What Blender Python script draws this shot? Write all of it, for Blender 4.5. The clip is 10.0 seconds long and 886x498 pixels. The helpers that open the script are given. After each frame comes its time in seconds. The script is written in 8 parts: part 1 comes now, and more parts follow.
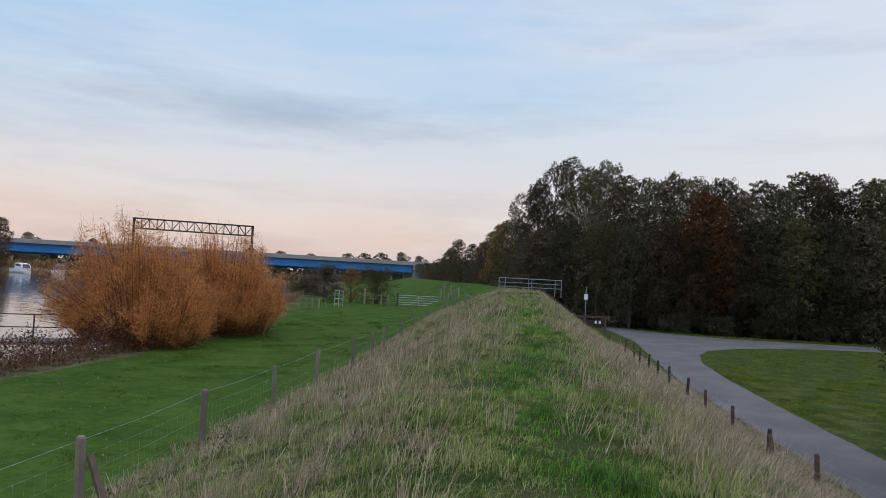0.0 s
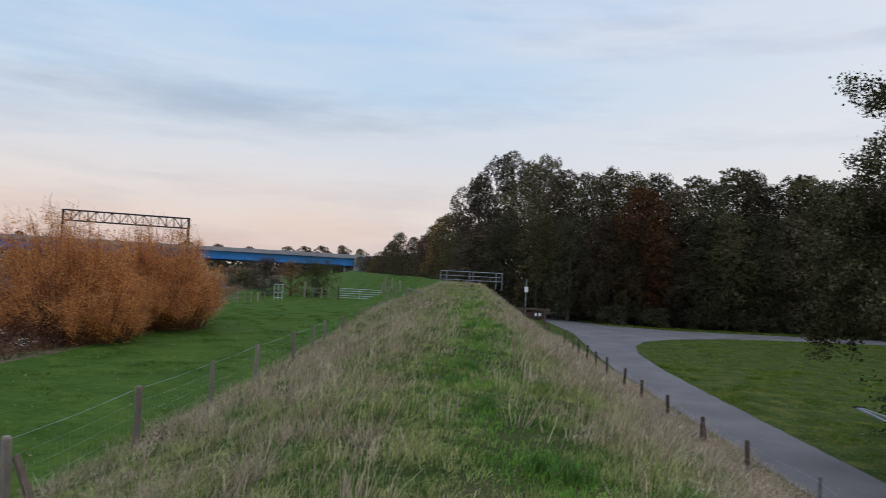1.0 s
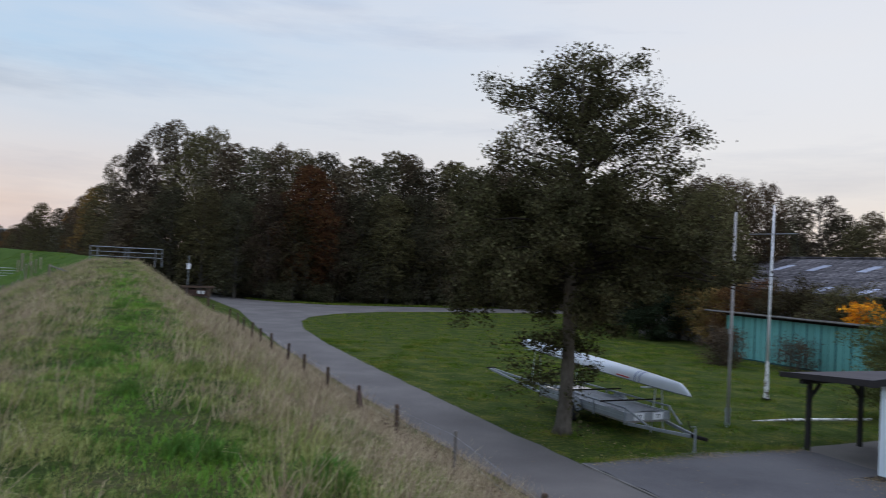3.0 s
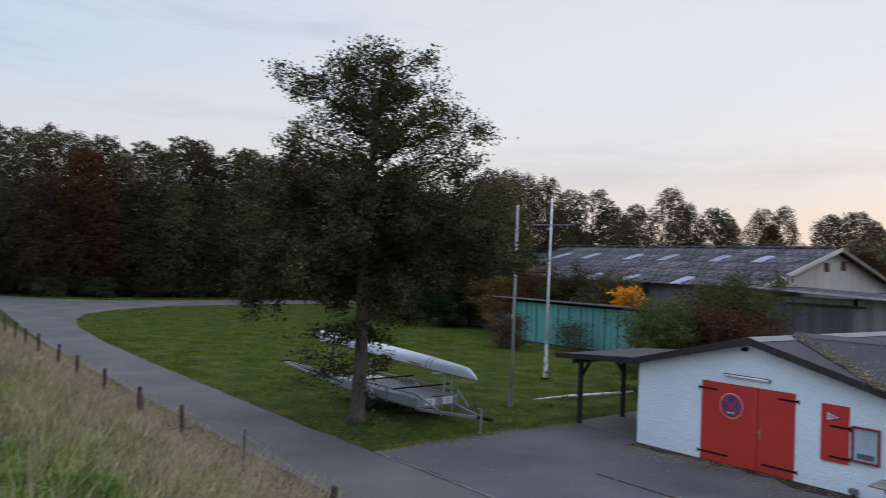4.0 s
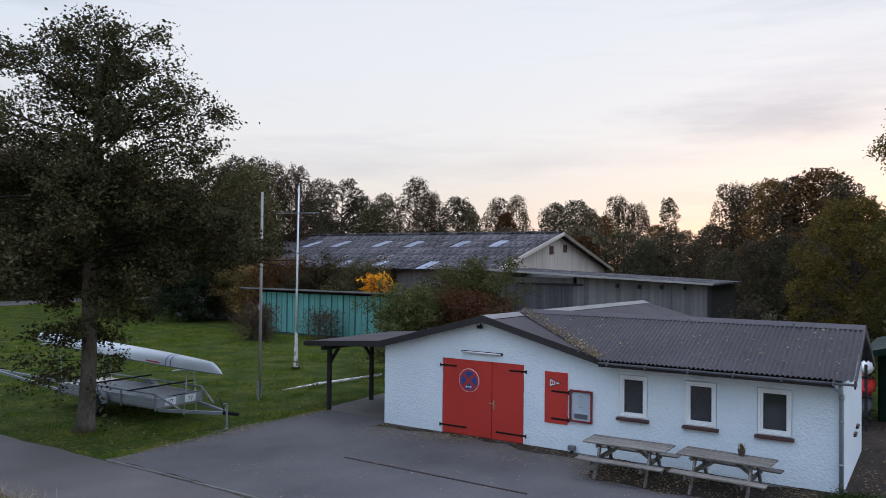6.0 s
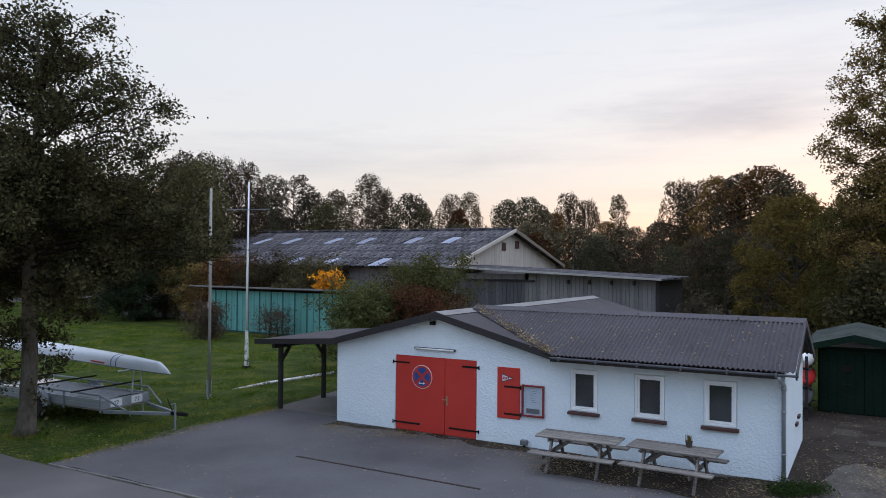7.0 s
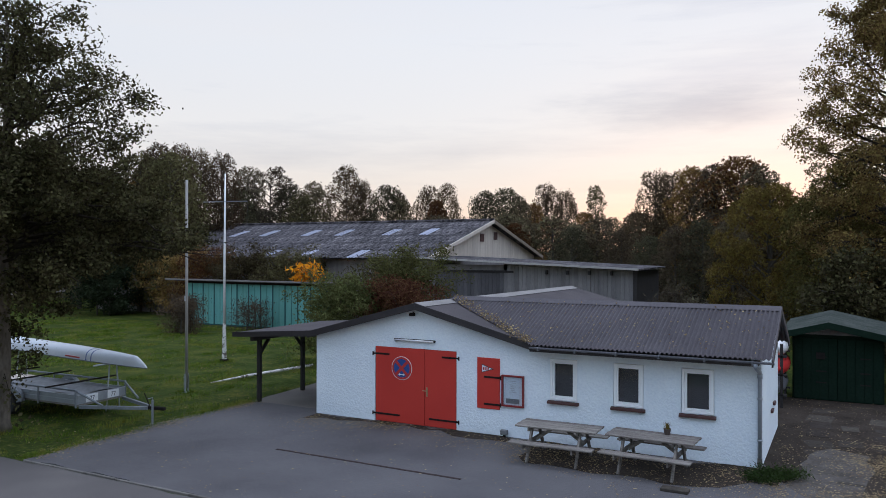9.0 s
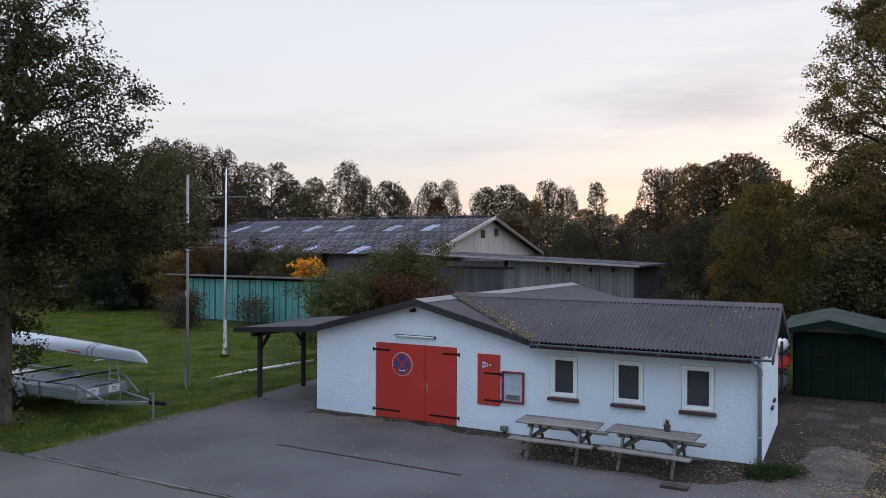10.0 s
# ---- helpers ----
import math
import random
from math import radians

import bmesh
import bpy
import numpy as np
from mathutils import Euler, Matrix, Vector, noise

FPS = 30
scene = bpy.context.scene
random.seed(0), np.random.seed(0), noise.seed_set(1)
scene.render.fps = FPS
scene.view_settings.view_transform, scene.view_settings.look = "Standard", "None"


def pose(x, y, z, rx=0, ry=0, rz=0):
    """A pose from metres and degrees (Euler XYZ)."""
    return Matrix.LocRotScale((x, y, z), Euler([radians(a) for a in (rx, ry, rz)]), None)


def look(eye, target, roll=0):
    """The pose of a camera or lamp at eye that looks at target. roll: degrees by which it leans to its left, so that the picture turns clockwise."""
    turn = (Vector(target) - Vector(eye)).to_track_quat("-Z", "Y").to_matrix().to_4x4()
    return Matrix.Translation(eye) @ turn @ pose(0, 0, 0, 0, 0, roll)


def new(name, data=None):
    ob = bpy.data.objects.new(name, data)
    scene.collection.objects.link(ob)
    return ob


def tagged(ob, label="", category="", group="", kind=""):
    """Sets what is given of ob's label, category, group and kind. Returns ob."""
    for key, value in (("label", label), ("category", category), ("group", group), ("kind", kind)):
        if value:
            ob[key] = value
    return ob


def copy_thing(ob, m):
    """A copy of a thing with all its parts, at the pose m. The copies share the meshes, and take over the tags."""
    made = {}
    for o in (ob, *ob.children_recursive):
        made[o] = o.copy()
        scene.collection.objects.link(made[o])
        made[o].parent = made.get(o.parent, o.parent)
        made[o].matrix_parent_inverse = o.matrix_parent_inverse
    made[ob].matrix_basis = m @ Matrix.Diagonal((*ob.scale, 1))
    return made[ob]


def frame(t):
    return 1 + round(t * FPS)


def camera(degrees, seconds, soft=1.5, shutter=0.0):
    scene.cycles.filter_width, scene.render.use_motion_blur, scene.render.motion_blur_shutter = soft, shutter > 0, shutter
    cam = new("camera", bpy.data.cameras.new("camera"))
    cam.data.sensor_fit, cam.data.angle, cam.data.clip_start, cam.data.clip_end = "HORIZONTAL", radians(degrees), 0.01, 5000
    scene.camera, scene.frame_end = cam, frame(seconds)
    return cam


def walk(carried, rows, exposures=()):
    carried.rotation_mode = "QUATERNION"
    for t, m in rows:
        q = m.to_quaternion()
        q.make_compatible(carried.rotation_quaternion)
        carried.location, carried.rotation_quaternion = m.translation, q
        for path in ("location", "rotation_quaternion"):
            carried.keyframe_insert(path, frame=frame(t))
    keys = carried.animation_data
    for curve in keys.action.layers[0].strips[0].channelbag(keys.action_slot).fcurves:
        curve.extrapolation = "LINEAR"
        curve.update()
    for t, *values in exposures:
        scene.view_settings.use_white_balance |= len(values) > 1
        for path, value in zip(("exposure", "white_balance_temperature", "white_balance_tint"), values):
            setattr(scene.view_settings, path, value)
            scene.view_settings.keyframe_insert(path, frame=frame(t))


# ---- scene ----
cam = camera(60.46, 10.0, soft=0.8, shutter=0.4)
PATH = [
    (0, (0.039, -0.056, 4.703), (-0.162, 1.933, 4.778), 3.04),
    (0.5, (0.049, -0.046, 4.697), (-0.113, 1.946, 4.769), 3.04),
    (1, (0.016, -0.012, 4.695), (-0.030, 1.987, 4.760), 2.94),
    (1.5, (0.019, -0.006, 4.688), (0.168, 1.988, 4.744), 2.99),
    (2, (0.068, -0.015, 4.690), (0.423, 1.953, 4.748), 3.03),
    (3.5, (0.257, -0.109, 4.725), (1.278, 1.610, 4.767), 2.63),
    (4, (0.332, -0.138, 4.757), (1.574, 1.428, 4.800), 2.21),
    (4.5, (0.421, -0.172, 4.730), (1.822, 1.255, 4.773), 1.68),
    (5, (0.480, -0.190, 4.712), (1.998, 1.112, 4.751), 1.23),
    (5.5, (0.510, -0.222, 4.714), (2.137, 0.941, 4.748), 0.88),
    (6, (0.505, -0.246, 4.696), (2.181, 0.846, 4.728), 0.66),
    (7.5, (0.550, -0.224, 4.683), (2.308, 0.729, 4.702), 0.24),
    (8, (0.557, -0.213, 4.670), (2.321, 0.729, 4.684), 0.03),
    (8.5, (0.550, -0.201, 4.667), (2.317, 0.735, 4.675), 0.04),
    (9, (0.549, -0.194, 4.671), (2.317, 0.741, 4.674), 0.09),
    (9.5, (0.547, -0.187, 4.674), (2.315, 0.748, 4.671), 0.21),
    (10, (0.547, -0.198, 4.671), (2.314, 0.739, 4.664), 0.28),
]
walk(cam, [(t, look(eye, target, roll)) for t, eye, target, roll in PATH], exposures=[(0, 0.0), (2.4, 0.0), (3.8, -0.05), (4.6, 0.02), (5.5, 0.09), (6.4, 0.05), (10, 0.05)])

# ---- sky and light ----
world = bpy.data.worlds.new("sky")
scene.world = world
world.use_nodes = True
wn, wl = world.node_tree.nodes, world.node_tree.links
wn.clear()


def wnode(kind, **sets):
    n = wn.new(kind)
    for k, v in sets.items():
        n.inputs[k].default_value = v
    return n


sky = wn.new("ShaderNodeTexSky")
sky.sky_type = "NISHITA"
sky.sun_disc = False
sky.sun_elevation = radians(1.5)
sky.dust_density = 0.3
sky.sun_rotation = radians(85)
wco = wn.new("ShaderNodeTexCoord")
wsep = wn.new("ShaderNodeSeparateXYZ")
wl.new(wco.outputs["Generated"], wsep.inputs[0])


def wramp(stops):
    r = wn.new("ShaderNodeValToRGB")
    e = r.color_ramp.elements
    for i, (p, c) in enumerate(stops):
        el = e[i] if i < 2 else e.new(p)
        el.position, el.color = p, (*c, 1)
    return r


# thin high cloud: pale near the ground, blue higher up, brightest overhead
north = wramp([(0.0, (0.58, 0.47, 0.46)), (1.0, (1.50, 1.68, 2.15)), (0.06, (0.70, 0.59, 0.575)), (0.13, (0.66, 0.66, 0.72)), (0.22, (0.47, 0.62, 0.80)),
               (0.36, (0.38, 0.575, 0.84)), (0.6, (0.85, 1.05, 1.45))])
east = wramp([(0.0, (0.60, 0.525, 0.53)), (1.0, (1.50, 1.68, 2.15)), (0.08, (0.665, 0.63, 0.66)), (0.16, (0.71, 0.705, 0.755)), (0.26, (0.71, 0.73, 0.80)),
              (0.38, (0.68, 0.715, 0.81)), (0.6, (0.85, 1.05, 1.45))])
for r in (north, east):
    wl.new(wsep.outputs["Z"], r.inputs[0])
turn = wn.new("ShaderNodeMapRange")
turn.interpolation_type = "SMOOTHSTEP"
for k, v in (("From Min", -0.15), ("From Max", 0.75)):
    turn.inputs[k].default_value = v
wl.new(wsep.outputs["X"], turn.inputs["Value"])
veil = wn.new("ShaderNodeMix")
veil.data_type = "RGBA"
wl.new(turn.outputs[0], veil.inputs["Factor"])
wl.new(north.outputs[0], veil.inputs["A"])
wl.new(east.outputs[0], veil.inputs["B"])
# drawn-out streaks of cloud
wmap = wn.new("ShaderNodeMapping")
wmap.inputs["Scale"].default_value = (1.0, 1.0, 6.0)
wmap.inputs["Rotation"].default_value = (0.08, -0.12, 0.3)
wl.new(wco.outputs["Generated"], wmap.inputs[0])
wnoise = wnode("ShaderNodeTexNoise", Scale=2.2, Detail=6.0, Roughness=0.55)
wl.new(wmap.outputs[0], wnoise.inputs["Vector"])
wband = wramp([(0.40, (0.0, 0.0, 0.0)), (0.68, (1.0, 1.0, 1.0))])
wl.new(wnoise.outputs["Fac"], wband.inputs[0])
cloudy = wn.new("ShaderNodeMix")
cloudy.data_type = "RGBA"
cloudy.inputs["B"].default_value = (0.73, 0.725, 0.77, 1)
amount = wn.new("ShaderNodeMath")
amount.operation = "MULTIPLY"
amount.inputs[1].default_value = 0.5
wl.new(wband.outputs[0], amount.inputs[0])
wl.new(amount.outputs[0], cloudy.inputs["Factor"])
wl.new(veil.outputs["Result"], cloudy.inputs["A"])
# darker, bluer streaks
wmap2 = wn.new("ShaderNodeMapping")
wmap2.inputs["Scale"].default_value = (1.4, 1.0, 9.0)
wmap2.inputs["Rotation"].default_value = (-0.05, 0.10, 1.1)
wl.new(wco.outputs["Generated"], wmap2.inputs[0])
wnoise2 = wnode("ShaderNodeTexNoise", Scale=1.7, Detail=7.0, Roughness=0.6)
wl.new(wmap2.outputs[0], wnoise2.inputs["Vector"])
wband2 = wramp([(0.50, (1.0, 1.0, 1.0)), (0.72, (0.66, 0.70, 0.80))])
wl.new(wnoise2.outputs["Fac"], wband2.inputs[0])
streaks = wn.new("ShaderNodeMix")
streaks.data_type, streaks.blend_type = "RGBA", "MULTIPLY"
streaks.inputs["Factor"].default_value = 0.6
wl.new(cloudy.outputs["Result"], streaks.inputs["A"])
wl.new(wband2.outputs[0], streaks.inputs["B"])


def cloud_bank(colour_in, centre, reach, tint):
    """One drawn-out cloud with ragged edges, round a direction of the sky."""
    ragged = wnode("ShaderNodeTexNoise", Scale=5.0, Detail=6.0, Roughness=0.6)
    wl.new(wmap.outputs[0], ragged.inputs["Vector"])
    ops = []
    for op, v in (("SUBTRACT", centre), ("MULTIPLY", tuple(1 / r for r in reach))):
        o = wn.new("ShaderNodeVectorMath")
        o.operation = op
        o.inputs[1].default_value = v
        ops.append(o)
    wl.new(wco.outputs["Generated"], ops[0].inputs[0])
    wl.new(ops[0].outputs[0], ops[1].inputs[0])
    dist = wn.new("ShaderNodeVectorMath")
    dist.operation = "LENGTH"
    wl.new(ops[1].outputs[0], dist.inputs[0])
    rag = wn.new("ShaderNodeMath")
    rag.operation = "MULTIPLY_ADD"
    rag.inputs[1].default_value = 2.2
    wl.new(ragged.outputs["Fac"], rag.inputs[0])
    wl.new(dist.outputs["Value"], rag.inputs[2])
    mask = wn.new("ShaderNodeMapRange")
    mask.interpolation_type = "SMOOTHSTEP"
    for k, v in (("From Min", 1.0), ("From Max", 2.3), ("To Min", 1.0), ("To Max", 0.0)):
        mask.inputs[k].default_value = v
    wl.new(rag.outputs[0], mask.inputs["Value"])
    mix = wn.new("ShaderNodeMix")
    mix.data_type, mix.blend_type = "RGBA", "MULTIPLY"
    mix.inputs["B"].default_value = (*tint, 1)
    wl.new(mask.outputs[0], mix.inputs["Factor"])
    wl.new(colour_in, mix.inputs["A"])
    return mix.outputs["Result"]


cloud = cloud_bank(streaks.outputs["Result"], (-0.30, 0.93, 0.195), (0.26, 0.6, 0.034), (0.70, 0.74, 0.80))
cloud = cloud_bank(cloud, (0.97, 0.18, 0.178), (0.5, 0.17, 0.034), (0.66, 0.71, 0.79))
bg_air = wnode("ShaderNodeBackground", Strength=0.05)
bg_veil = wnode("ShaderNodeBackground", Strength=1.0)
wl.new(sky.outputs[0], bg_air.inputs[0])
wl.new(cloud, bg_veil.inputs[0])
wadd = wn.new("ShaderNodeAddShader")
wout = wn.new("ShaderNodeOutputWorld")
wl.new(bg_air.outputs[0], wadd.inputs[0])
wl.new(bg_veil.outputs[0], wadd.inputs[1])
wl.new(wadd.outputs[0], wout.inputs[0])

sun = new("sun", bpy.data.lights.new("sun", "SUN"))
sun.data.energy = 0.5
sun.data.angle = radians(14)
sun.data.color = (1.0, 0.86, 0.72)
sun.matrix_world = look((60, 5, 2), (0, 0, 0))


# ---- materials ----
def surf(name, c1, c2, rough=0.85, big=1.5, fine=25.0, bump=0.3, depth=0.01, metal=0.0, island=0.0, rand=0.0, leafy=0.0, stretch=(1, 1, 1), contrast=(0.3, 0.7),
         third=None, spec=0.4):
    """Two colours mixed by coarse and fine grain, with fine relief."""
    m = bpy.data.materials.new(name)
    m.use_nodes = True
    n, l = m.node_tree.nodes, m.node_tree.links
    b = n["Principled BSDF"]
    co = n.new("ShaderNodeTexCoord")
    mp = n.new("ShaderNodeMapping")
    mp.inputs["Scale"].default_value = stretch
    l.new(co.outputs["Object"], mp.inputs[0])
    tex = []
    for s, d in ((big, 4.0), (fine, 5.0)):
        t = n.new("ShaderNodeTexNoise")
        t.inputs["Scale"].default_value, t.inputs["Detail"].default_value = s, d
        l.new(mp.outputs[0], t.inputs["Vector"])
        tex.append(t)
    add = n.new("ShaderNodeMath")
    add.operation = "MULTIPLY_ADD"
    add.inputs[1].default_value = 0.5
    half = n.new("ShaderNodeMath")
    half.operation = "MULTIPLY"
    half.inputs[1].default_value = 0.5
    l.new(tex[1].outputs["Fac"], half.inputs[0])
    l.new(tex[0].outputs["Fac"], add.inputs[0])
    l.new(half.outputs[0], add.inputs[2])
    ramp = n.new("ShaderNodeValToRGB")
    e = ramp.color_ramp.elements
    e[0].position, e[0].color = contrast[0], (*c1, 1)
    e[1].position, e[1].color = contrast[1], (*c2, 1)
    if third:
        x = e.new((contrast[0] + contrast[1]) / 2)
        x.color = (*third, 1)
    l.new(add.outputs[0], ramp.inputs[0])
    colour = ramp.outputs[0]
    if island or rand:
        src = n.new("ShaderNodeNewGeometry").outputs["Random Per Island"] if island else n.new("ShaderNodeObjectInfo").outputs["Random"]
        mr = n.new("ShaderNodeMapRange")
        k = island or rand
        mr.inputs["To Min"].default_value, mr.inputs["To Max"].default_value = 1 - k, 1 + k
        l.new(src, mr.inputs[0])
        hs = n.new("ShaderNodeHueSaturation")
        l.new(mr.outputs[0], hs.inputs["Value"])
        hr = n.new("ShaderNodeMapRange")
        hr.inputs["To Min"].default_value, hr.inputs["To Max"].default_value = 0.5 - 0.05 * k, 0.5 + 0.05 * k
        l.new(src, hr.inputs[0])
        l.new(hr.outputs[0], hs.inputs["Hue"])
        l.new(colour, hs.inputs["Color"])
        colour = hs.outputs[0]
    l.new(colour, b.inputs["Base Color"])
    b.inputs["Roughness"].default_value, b.inputs["Metallic"].default_value = rough, metal
    b.inputs["Specular IOR Level"].default_value = spec
    if bump:
        bp = n.new("ShaderNodeBump")
        bp.inputs["Strength"].default_value, bp.inputs["Distance"].default_value = bump, depth
        l.new(add.outputs[0], bp.inputs["Height"])
        l.new(bp.outputs[0], b.inputs["Normal"])
    if leafy:
        tr = n.new("ShaderNodeBsdfTranslucent")
        l.new(colour, tr.inputs[0])
        mix = n.new("ShaderNodeMixShader")
        mix.inputs[0].default_value = leafy
        l.new(b.outputs[0], mix.inputs[1])
        l.new(tr.outputs[0], mix.inputs[2])
        l.new(mix.outputs[0], n["Material Output"].inputs[0])
    return m


M = {}
M["dike_soil"] = surf("dike_soil", (0.022, 0.034, 0.008), (0.075, 0.062, 0.032), 0.95, 0.8, 14, 0.8, 0.05, third=(0.030, 0.046, 0.011), spec=0.03)
M["field"] = surf("field_turf", (0.018, 0.046, 0.006), (0.070, 0.112, 0.018), 0.9, 0.7, 5, 0.9, 0.06, spec=0.03)
M["lawn"] = surf("lawn_turf", (0.024, 0.040, 0.006), (0.098, 0.098, 0.020), 0.9, 0.9, 7, 0.9, 0.05, third=(0.040, 0.058, 0.014), contrast=(0.38, 0.62), spec=0.03)
M["bank"] = surf("bank_soil", (0.05, 0.045, 0.03), (0.16, 0.12, 0.07), 0.95, 0.4, 8, 0.6, 0.05, spec=0.03)
M["forest"] = surf("forest_floor", (0.02, 0.022, 0.012), (0.06, 0.05, 0.03), 0.95, 0.4, 6, 0.6, 0.05, spec=0.03)
M["asphalt"] = surf("asphalt", (0.092, 0.083, 0.078), (0.165, 0.150, 0.140), 0.85, 0.4, 90, 0.35, 0.004, third=(0.121, 0.110, 0.106), contrast=(0.36, 0.64), spec=0.15)


def paver_mat():
    """Grey blocks in rows with fine, nearly closed joints."""
    m = surf("grey_pavers", (0.066, 0.062, 0.065), (0.136, 0.129, 0.130), 0.85, 0.35, 60, 0.3, 0.004, third=(0.114, 0.108, 0.112), spec=0.15, contrast=(0.36, 0.64))
    n, l = m.node_tree.nodes, m.node_tree.links
    b = n["Principled BSDF"]
    co = n.new("ShaderNodeTexCoord")
    br = n.new("ShaderNodeTexBrick")
    br.inputs["Scale"].default_value = 1.0
    br.inputs["Brick Width"].default_value, br.inputs["Row Height"].default_value, br.inputs["Mortar Size"].default_value = 0.2, 0.1, 0.006
    br.inputs["Color1"].default_value, br.inputs["Color2"].default_value, br.inputs["Mortar"].default_value = (1, 1, 1, 1), (0.86, 0.86, 0.87, 1), (0.62, 0.62, 0.60, 1)
    mp = n.new("ShaderNodeMapping")
    mp.inputs["Rotation"].default_value = (0, 0, radians(90))
    l.new(co.outputs["Object"], mp.inputs[0])
    l.new(mp.outputs[0], br.inputs["Vector"])
    mix = n.new("ShaderNodeMix")
    mix.data_type, mix.blend_type = "RGBA", "MULTIPLY"
    mix.inputs["Factor"].default_value = 0.4
    l.new(b.inputs["Base Color"].links[0].from_socket, mix.inputs["A"])
    l.new(br.outputs["Color"], mix.inputs["B"])
    l.new(mix.outputs["Result"], b.inputs["Base Color"])
    return m


M["pavers"] = paver_mat()
M["track"] = surf("gravel_track", (0.13, 0.12, 0.11), (0.22, 0.20, 0.18), 0.95, 0.7, 60, 0.4, 0.008, spec=0.03)
M["plaster"] = surf("rough_white_plaster", (0.72, 0.81, 0.895), (0.84, 0.92, 0.97), 0.9, 0.9, 20, 0.9, 0.045, contrast=(0.25, 0.60))
M["red"] = surf("red_paint", (0.50, 0.036, 0.026), (0.60, 0.052, 0.036), 0.55, 1.0, 30, 0.1, 0.003)
M["darkred"] = surf("dark_red_paint", (0.20, 0.022, 0.022), (0.30, 0.036, 0.034), 0.5, 2.0, 30, 0.1, 0.002)
M["pipe"] = surf("pale_grey_pipe", (0.26, 0.29, 0.33), (0.40, 0.43, 0.47), 0.6, 2.0, 30, 0.1, 0.002)
M["drain"] = surf("rusty_drain_iron", (0.030, 0.022, 0.021), (0.060, 0.042, 0.038), 0.85, 4, 40, 0.2, 0.002, spec=0.1)
M["sheet"] = surf("dark_roof_sheet", (0.040, 0.034, 0.039), (0.088, 0.077, 0.085), 0.62, 0.6, 18, 0.15, 0.004, spec=0.35)
M["felt"] = surf("roof_felt", (0.055, 0.048, 0.052), (0.10, 0.088, 0.09), 0.85, 0.8, 40, 0.3, 0.004, spec=0.15)
M["barge"] = surf("dark_barge_board", (0.022, 0.020, 0.022), (0.04, 0.035, 0.037), 0.6, 1.0, 20, 0.1, 0.003)
M["ridgecap"] = surf("pale_ridge_sheet", (0.15, 0.14, 0.135), (0.25, 0.235, 0.225), 0.6, 1.0, 20, 0.1, 0.003)
M["zinc"] = surf("weathered_zinc", (0.12, 0.125, 0.145), (0.22, 0.225, 0.245), 0.6, 2.0, 30, 0.1, 0.002, metal=0.4)
M["galv"] = surf("galvanised_steel", (0.36, 0.39, 0.42), (0.52, 0.55, 0.58), 0.45, 3.0, 30, 0.1, 0.002, metal=0.45)
M["dull"] = surf("dull_galvanised_steel", (0.17, 0.185, 0.20), (0.31, 0.33, 0.35), 0.6, 3.0, 30, 0.1, 0.002, metal=0.3)
M["alu"] = surf("dull_aluminium", (0.27, 0.29, 0.31), (0.42, 0.44, 0.46), 0.5, 3.0, 40, 0.1, 0.002, metal=0.4)
M["frame"] = surf("white_plastic", (0.92, 0.94, 0.95), (0.95, 0.96, 0.97), 0.4, 2, 30, 0.05, 0.001)
M["sill"] = surf("brown_clinker_sill", (0.060, 0.028, 0.026), (0.11, 0.050, 0.044), 0.6, 3, 30, 0.3, 0.004)
M["iron"] = surf("black_iron", (0.012, 0.011, 0.011), (0.032, 0.027, 0.025), 0.85, 4, 40, 0.2, 0.002, spec=0.05)
M["brass"] = surf("worn_brass", (0.45, 0.36, 0.2), (0.6, 0.5, 0.3), 0.4, 4, 40, 0.1, 0.001, metal=0.8)
M["palewood"] = surf("bleached_pole_wood", (0.28, 0.265, 0.25), (0.46, 0.44, 0.42), 0.9, 2.0, 22, 0.5, 0.004, stretch=(5, 5, 0.5))
M["greywood"] = surf("weathered_grey_wood", (0.10, 0.086, 0.074), (0.27, 0.245, 0.22), 0.9, 2.0, 16, 0.6, 0.008, stretch=(7, 0.7, 7), rand=0.25, contrast=(0.36, 0.64))
M["postwood"] = surf("old_post_wood", (0.15, 0.12, 0.092), (0.31, 0.255, 0.20), 0.95, 4.0, 30, 0.6, 0.008, stretch=(3, 3, 0.6), rand=0.3)
M["darkwood"] = surf("dark_stained_timber", (0.018, 0.016, 0.017), (0.04, 0.034, 0.033), 0.8, 3.0, 30, 0.3, 0.004)
M["barnwood"] = surf("grey_barn_boards", (0.135, 0.128, 0.132), (0.26, 0.245, 0.245), 0.9, 0.8, 12, 0.5, 0.006, stretch=(4, 4, 0.4), rand=0.16, spec=0.03)
M["barndoor"] = surf("dark_barn_door_boards", (0.070, 0.067, 0.074), (0.135, 0.128, 0.136), 0.9, 0.8, 12, 0.5, 0.006, stretch=(4, 4, 0.4), rand=0.14, spec=0.03)
M["postdark"] = surf("dark_brown_post", (0.055, 0.036, 0.028), (0.13, 0.09, 0.07), 0.95, 4.0, 30, 0.6, 0.008, stretch=(3, 3, 0.6), rand=0.25, spec=0.05)
M["alderbark"] = surf("grey_brown_bark", (0.066, 0.055, 0.044), (0.175, 0.15, 0.122), 0.95, 3, 16, 0.8, 0.03, stretch=(1, 1, 0.4), spec=0.05)
M["creamwood"] = surf("cream_painted_boards", (0.54, 0.47, 0.41), (0.74, 0.66, 0.58), 0.85, 0.8, 12, 0.4, 0.005, stretch=(4, 4, 0.4), rand=0.06)
